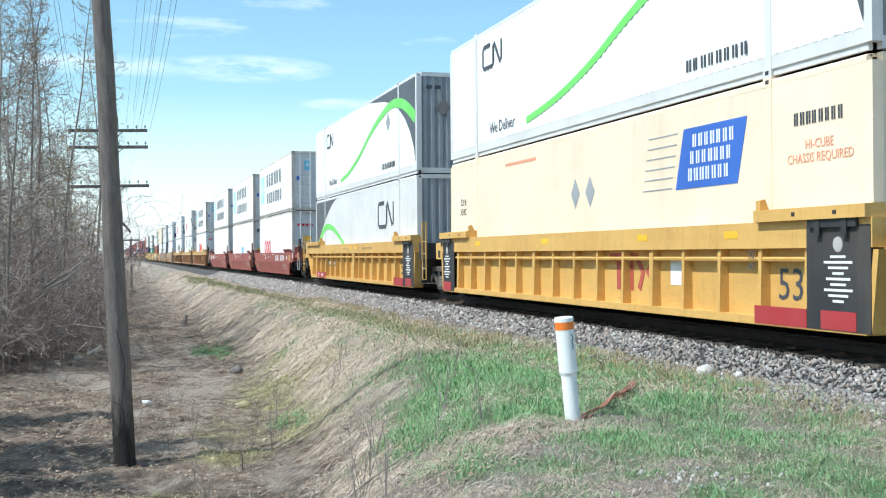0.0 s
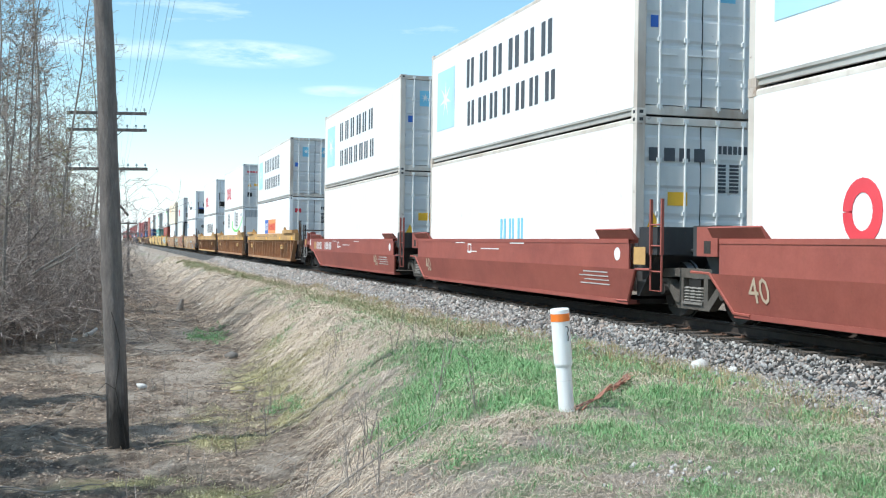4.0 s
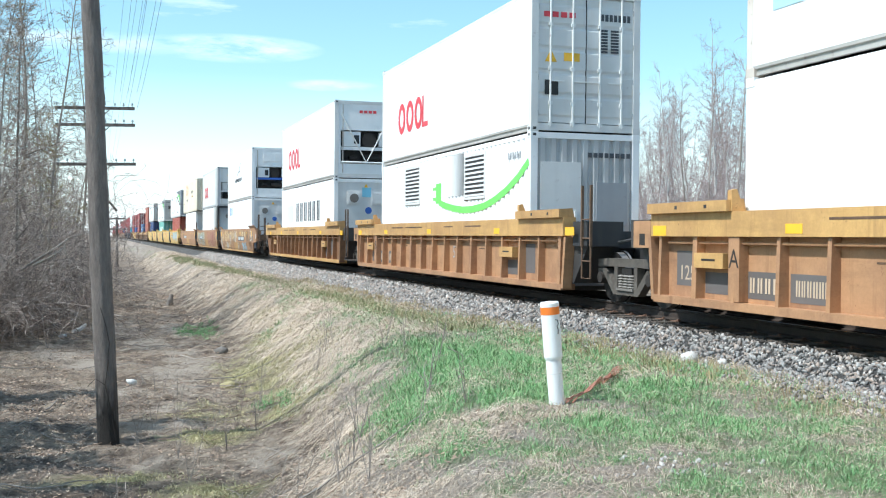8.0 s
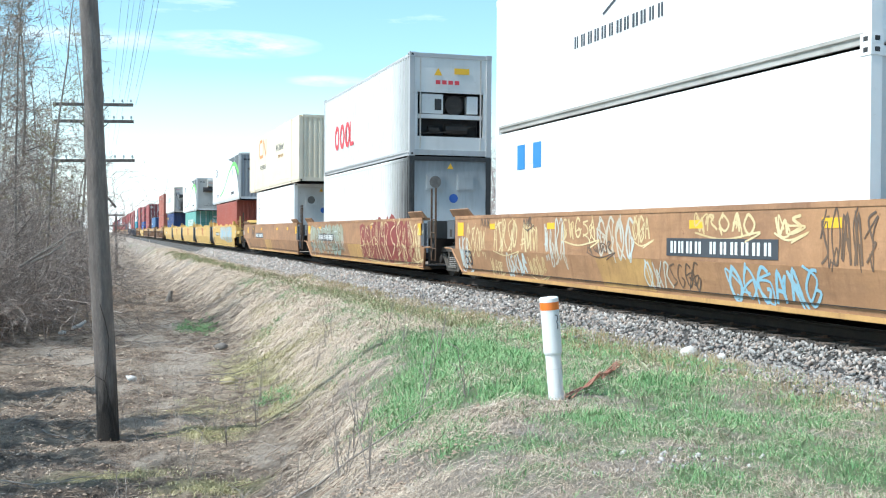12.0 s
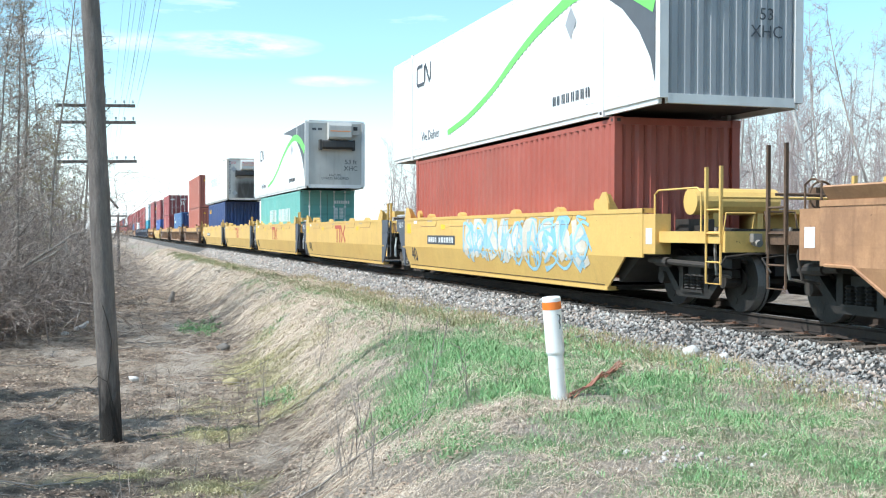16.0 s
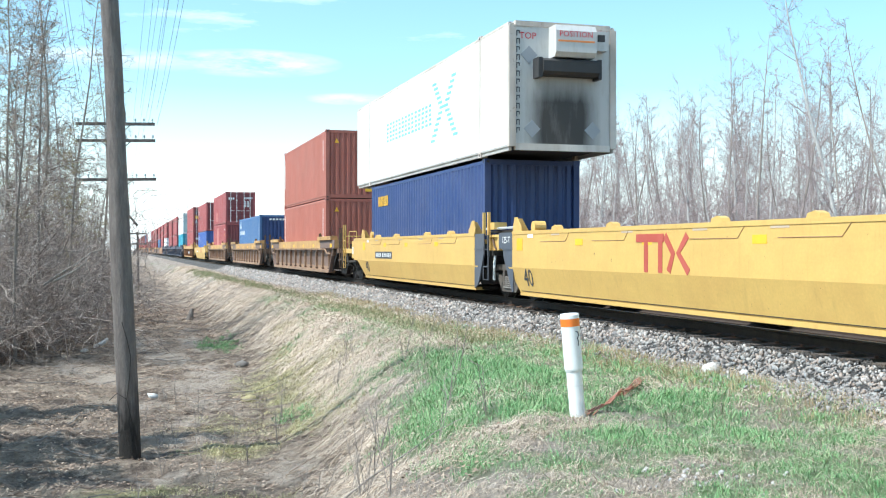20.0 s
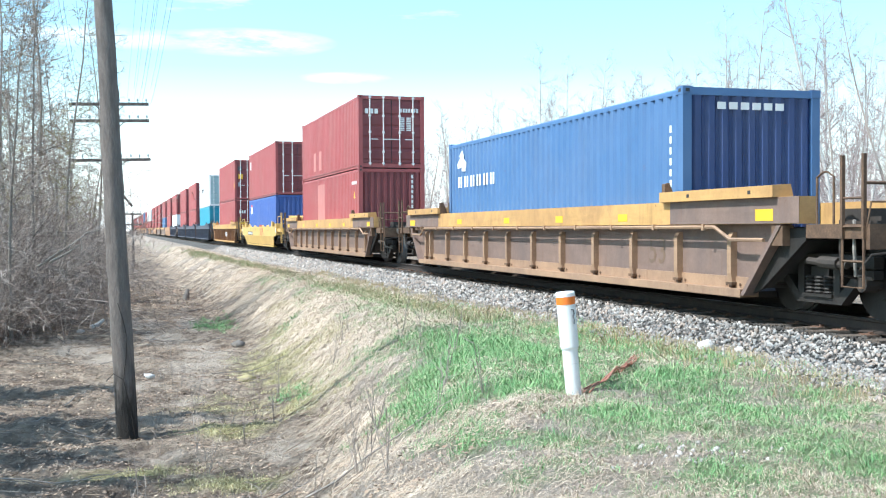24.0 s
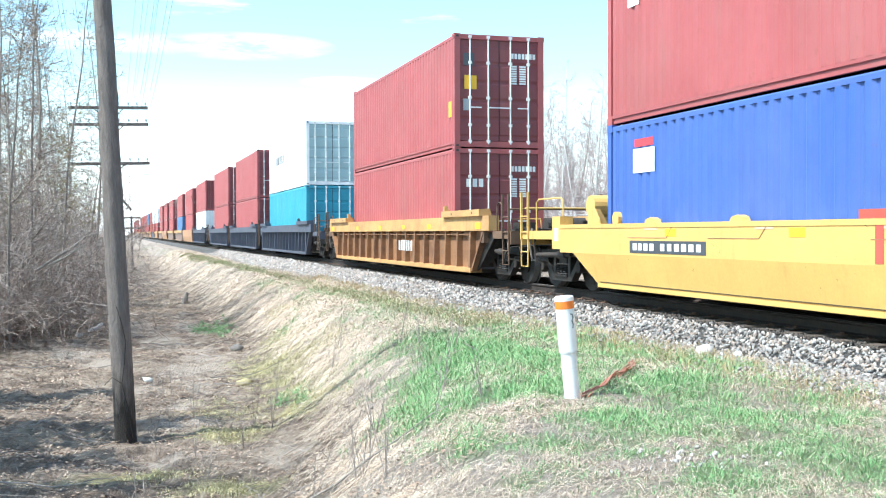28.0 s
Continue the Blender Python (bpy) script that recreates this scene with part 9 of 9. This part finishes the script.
def build_poles():
    zb = float(ground_z(0.14, 16.3))
    p1 = pole(0.14, 16.3, 9.6, zb, 0.155, -2.5, [8.9, 8.3], 3.05, "tall weathered wooden pole with a charred foot")
    part("dry_vine", Geo().path([(0.10, -0.15, 0.05), (0.05, -0.165, 0.5), (-0.02, -0.17, 0.9), (0.03, -0.17, 1.2), (0.06, -0.16, 1.5), (0.02, -0.165, 1.75), (-0.04, -0.16, 2.0)], 0.006, 5).path([(-0.02, -0.17, 0.9), (-0.15, -0.19, 1.0), (-0.26, -0.2, 0.9)], 0.006, 5), CHARRED, p1, "dead vine twisting up the shaft")
    zb2 = float(ground_z(-0.2, 46.0))
    p2 = pole(0.0, 46.0, 7.6, zb2, 0.15, -1.5, [6.17, 5.5, 3.93], 3.05, "wooden pole with three crossarms and insulators")
    part("broken_crossarm", Geo().box(0.25, 0.42, -0.3, -0.2, 4.2, 4.28).path([(0.2, -0.25, 4.55), (0.75, -0.25, 3.85)], 0.05), POLEWOOD, p2, "broken crossarm stub hanging down")
    zb3 = float(ground_z(1.2, 82.0))
    pole(1.2, 82.0, 2.35, zb3, 0.11, -0.8, [2.25, 1.5], 1.3, "short wooden pole with small crossarms")
    wire = paint("wire", (0.10, 0.11, 0.12), 0.0, 0.0, 0.5)

    def wire_run(pts, sag):
        g = Geo()
        line = [Vector(pts[0])]
        for p, q in zip(pts, pts[1:]):
            p, q = Vector(p), Vector(q)
            line += [p.lerp(q, i / 14) - Vector((0, 0, 4 * sag * (i / 14) * (1 - i / 14))) for i in range(1, 15)]
        g.path(line, 0.006, 4)
        w = tagged(new("overhead_wire", g.mesh("overhead_wire", wire)), "thin overhead wire strung along the poles", "wire", "overhead wires")
        return w

    for x in (-1.40, -1.05, 0.75, 1.05, 1.40):
        wire_run([(x + 0.1, -25, 9.1), (x + 0.1, 15.8, 9.1), (x, 45.8, 6.85)], 0.35)
    for x in (-1.40, 1.05, 1.40):
        wire_run([(x + 0.1, -25, 8.5), (x + 0.1, 15.8, 8.5), (x, 45.8, 6.2)], 0.45)
    for x, z in ((1.42, 9.1), (1.12, 9.0), (0.70, 8.9)):
        wire_run([(x, -25, z), (x, 20, z), (x, 70, z - 0.1), (x, 130, z - 0.3), (x, 260, z - 0.8)], 0.12)
    for x in (-0.4, 0.4):
        wire_run([(x, 45.8, 4.3), (1.2 + x, 81.9, 2.45), (1.8 + x, 150, 1.6)], 0.3)


build_poles()


def build_small():
    # white plastic marker post
    x, y = 4.27, 9.80
    z = float(ground_z(x, y))
    p = thing("marker_post", "white plastic pipe marker post with an orange band", "marker post")
    p.matrix_basis = pose(x, y, z, 0, -5.2, 0)
    plastic = paint("white_plastic", (0.80, 0.80, 0.79), 0.06, 0.0, 0.35)
    orange = paint("orange_band", (0.80, 0.19, 0.02), 0.05, 0.0, 0.4)
    part("lower_pipe", Geo().rod((0, 0, -0.1), (0, 0, 0.47), 0.076, sides=28), plastic, p, smooth=False)
    part("upper_pipe", Geo().rod((0, 0, 0.45), (0, 0, 0.475), 0.082, 0.090, sides=28).rod((0, 0, 0.475), (0, 0, 0.92), 0.090, sides=28), plastic, p)
    part("band", Geo().rod((0, 0, 0.89), (0, 0, 0.965), 0.0925, sides=28), orange, p, "bright orange band")
    part("cap", Geo().rod((0, 0, 0.965), (0, 0, 1.0), 0.0935, sides=28).rod((0, 0, 1.0), (0, 0, 1.01), 0.0935, 0.085, sides=28), plastic, p)
    part("hook", Geo().path([(0.012, -0.0925, 0.84), (0.036, -0.087, 0.835), (0.042, -0.084, 0.80), (0.026, -0.09, 0.775), (0.036, -0.087, 0.74), (0.03, -0.089, 0.70)], 0.005), INK, p, "thin black painted stroke")
    part("seal_line", Geo().rod((0, 0, 0.31), (0, 0, 0.314), 0.0775, sides=28), GREYWHITE, p)
    # orange cable loops beside the post
    cable = paint("faded_orange_cable", (0.42, 0.165, 0.105), 0.6, 0.0, 0.65)
    rnd = random.Random(4)
    for k in range(6):
        pts = []
        for i in range(14):
            t = i / 13
            xx = x + 0.10 + 1.9 * t * (1 - 0.04 * k) + 0.05 * math.sin(2.2 * t + 1.3 * k)
            yy = y - 0.02 + 2.55 * t ** 1.15 * (1 - 0.05 * k) + 0.10 * math.sin(4.0 * t + k) * (1 - t)
            pts.append((xx, yy, float(ground_z(xx, yy)) + 0.02 + 0.055 * math.sin(math.pi * t) * (0.4 + 0.2 * k) + 0.012 * rnd.random()))
        tagged(new("cable", Geo().path(pts, 0.008, 6).mesh("cable", cable)), "faded orange cable looped on the grass", "cable", "cable loops by the post")
    # pale rock at the ballast foot and other stones
    ico = bmesh.new()
    bmesh.ops.create_icosphere(ico, subdivisions=1, radius=1.0)
    rock_mats = [grainy("pale_rock", (0.52, 0.50, 0.47), (0.66, 0.64, 0.61), 6.0, 0.9, 0.4), grainy("dark_rock", (0.13, 0.115, 0.10), (0.24, 0.215, 0.19), 6.0, 0.9, 0.4), grainy("mossy_rock", (0.30, 0.25, 0.12), (0.36, 0.31, 0.17), 6.0, 0.9, 0.4)]
    for (rx, ry, s, m, lab) in ((7.3, 12.5, 0.155, 0, "pale angular stone at the ballast foot"), (7.62, 12.2, 0.08, 0, "small pale stone on the ballast"), (2.45, 21.7, 0.17, 2, "flat yellowish stone in the ditch"), (2.9, 27.5, 0.16, 1, "dark stone in the ditch"), (0.62, 22.3, 0.11, 0, "small pale stone on leaf litter"), (-1.0, 33.0, 0.12, 0, "pale stone by the thicket"), (2.0, 6.35, 0.10, 1, "dark stone in the grass")):
        v = np.array([w.co[:] for w in ico.verts])
        r = np.random.RandomState(int(rx * 10) + 50)
        v = v * (0.75 + 0.55 * r.rand(len(v), 1)) * np.array([1.2, 0.9, 0.7]) * s
        f = np.array([[w.index for w in q.verts] for q in ico.faces])
        o = tagged(new("rock", raw_mesh("rock", v, f, rock_mats[m])), lab, "rock")
        o.location = (rx, ry, float(ground_z(rx, ry)) + 0.35 * s)
        o.rotation_euler = (0.2, 0.1, rx)
    ico.free()
    # dead branches and a stump on the ditch floor
    r = random.Random(9)
    for i in range(46):
        bx, by = r.uniform(-4.5, 2.6), 10 + 28 * r.random() ** 1.3
        a, ln = r.uniform(-0.5, 0.5) + (0 if r.random() < 0.7 else 1.2), r.uniform(0.5, 2.2)
        pts = []
        for k in range(6):
            t = k / 5
            px, py = bx + math.cos(a) * ln * t + r.gauss(0, 0.03), by + math.sin(a) * ln * t + r.gauss(0, 0.03)
            pts.append((px, py, float(ground_z(px, py)) + 0.03 + 0.05 * r.random()))
        g = Geo()
        rr = r.uniform(0.005, 0.016)
        for k in range(5):
            g.rod(pts[k], pts[k + 1], rr * (1 - 0.14 * k), rr * (1 - 0.14 * (k + 1)))
        m = BARK if i % 3 else TWIG
        tagged(new("fallen_branch", g.mesh("fallen_branch", m)), "dry fallen branch on leaf litter", "branch", "fallen branches in the ditch")
    limb = thing("fallen_limb", "dark broken limb caught in the thicket", "branch")
    part("stem", Geo().path([(0, 0, 0), (0.5, 0.3, 0.38), (1.0, 0.5, 0.72), (1.5, 0.7, 1.15), (1.9, 0.8, 1.25)], [0.05, 0.045, 0.04, 0.03, 0.015], 7), BARK, limb)
    part("side_limb", Geo().path([(0.35, 0.0, 0.15), (0.9, 0.1, 0.45), (1.35, 0.2, 0.8)], [0.05, 0.04, 0.02], 6), BARK, limb)
    part("side_limb", Geo().path([(1.3, 0.6, 0.95), (1.35, 0.5, 0.6), (1.45, 0.5, 0.35)], [0.03, 0.025, 0.012], 6), BARK, limb)
    limb.location = (-1.95, 30.2, float(ground_z(-1.95, 30.2)) + 2.0)
    limb.scale = (0.8, 0.8, 0.75)
    log = thing("pale_log", "short pale peeled log on leaf litter", "log")
    part("wood", Geo().path([(0, 0, 0.05), (0.2, 0.2, 0.10), (0.36, 0.4, 0.22)], [0.06, 0.065, 0.05], 9), BIRCH, log)
    log.location = (-0.75, 33.8, float(ground_z(-0.75, 33.8)))
    st = thing("tree_stump", "small grey rotten stump at the foot of the bank", "stump")
    st.location = (2.75, 47.0, float(ground_z(2.75, 47.0)))
    g = Geo()
    for k in range(4):
        g.rod((0.03 * k, 0, 0.14 * k - 0.1), (0.03 * k + 0.05, 0, 0.14 * k + 0.05), 0.17 - 0.025 * k, 0.15 - 0.025 * k, sides=9)
    part("wood", g, BARK, st)
    # upright dead weeds
    for i in range(34):
        wx, wy = r.uniform(0.2, 4.4), r.uniform(9, 22)
        g = Geo()
        b = Vector((wx, wy, float(ground_z(wx, wy)) - 0.02))
        for _ in range(r.randrange(2, 5)):
            d = Vector((r.gauss(0, 0.18), r.gauss(0, 0.18), 1)).normalized()
            t = b + d * r.uniform(0.35, 0.85)
            g.rod(b, t, 0.005, 0.003, sides=4)
            for _ in range(4):
                m = b.lerp(t, r.uniform(0.5, 1))
                g.rod(m, m + Vector((r.gauss(0, 0.08), r.gauss(0, 0.08), r.uniform(0.03, 0.12))), 0.003, 0.002, sides=3)
        tagged(new("dead_weed", g.mesh("dead_weed", DARKTWIG)), "thin upright dead weed stalk", "weed", "dead weeds in the ditch")


build_small()


# ---- what moves ----
def motions():
    """The train rolls towards the camera, gaining a little speed; its wheels turn without slipping."""
    for ob, u in MOVING:
        z = ob.location.z
        walk(ob, [(2.0 * i, pose(TC, u - travel(2.0 * i), z)) for i in range(15)])
    first = {}
    for w in WHEELS:
        y = round(w.location.y, 2)
        if y not in first:
            turns = [(i / FPS, math.degrees(travel(i / FPS) / 0.44)) for i in range(int(SECONDS * FPS) + 1)]
            walk(w, [(t, pose(0, y, 0.44, a, 0, 0)) for t, a in turns])
            first[y] = w
        else:
            w.rotation_mode = "QUATERNION"
            keys = w.animation_data_create()
            keys.action = first[y].animation_data.action
            keys.action_slot = first[y].animation_data.action_slot


motions()
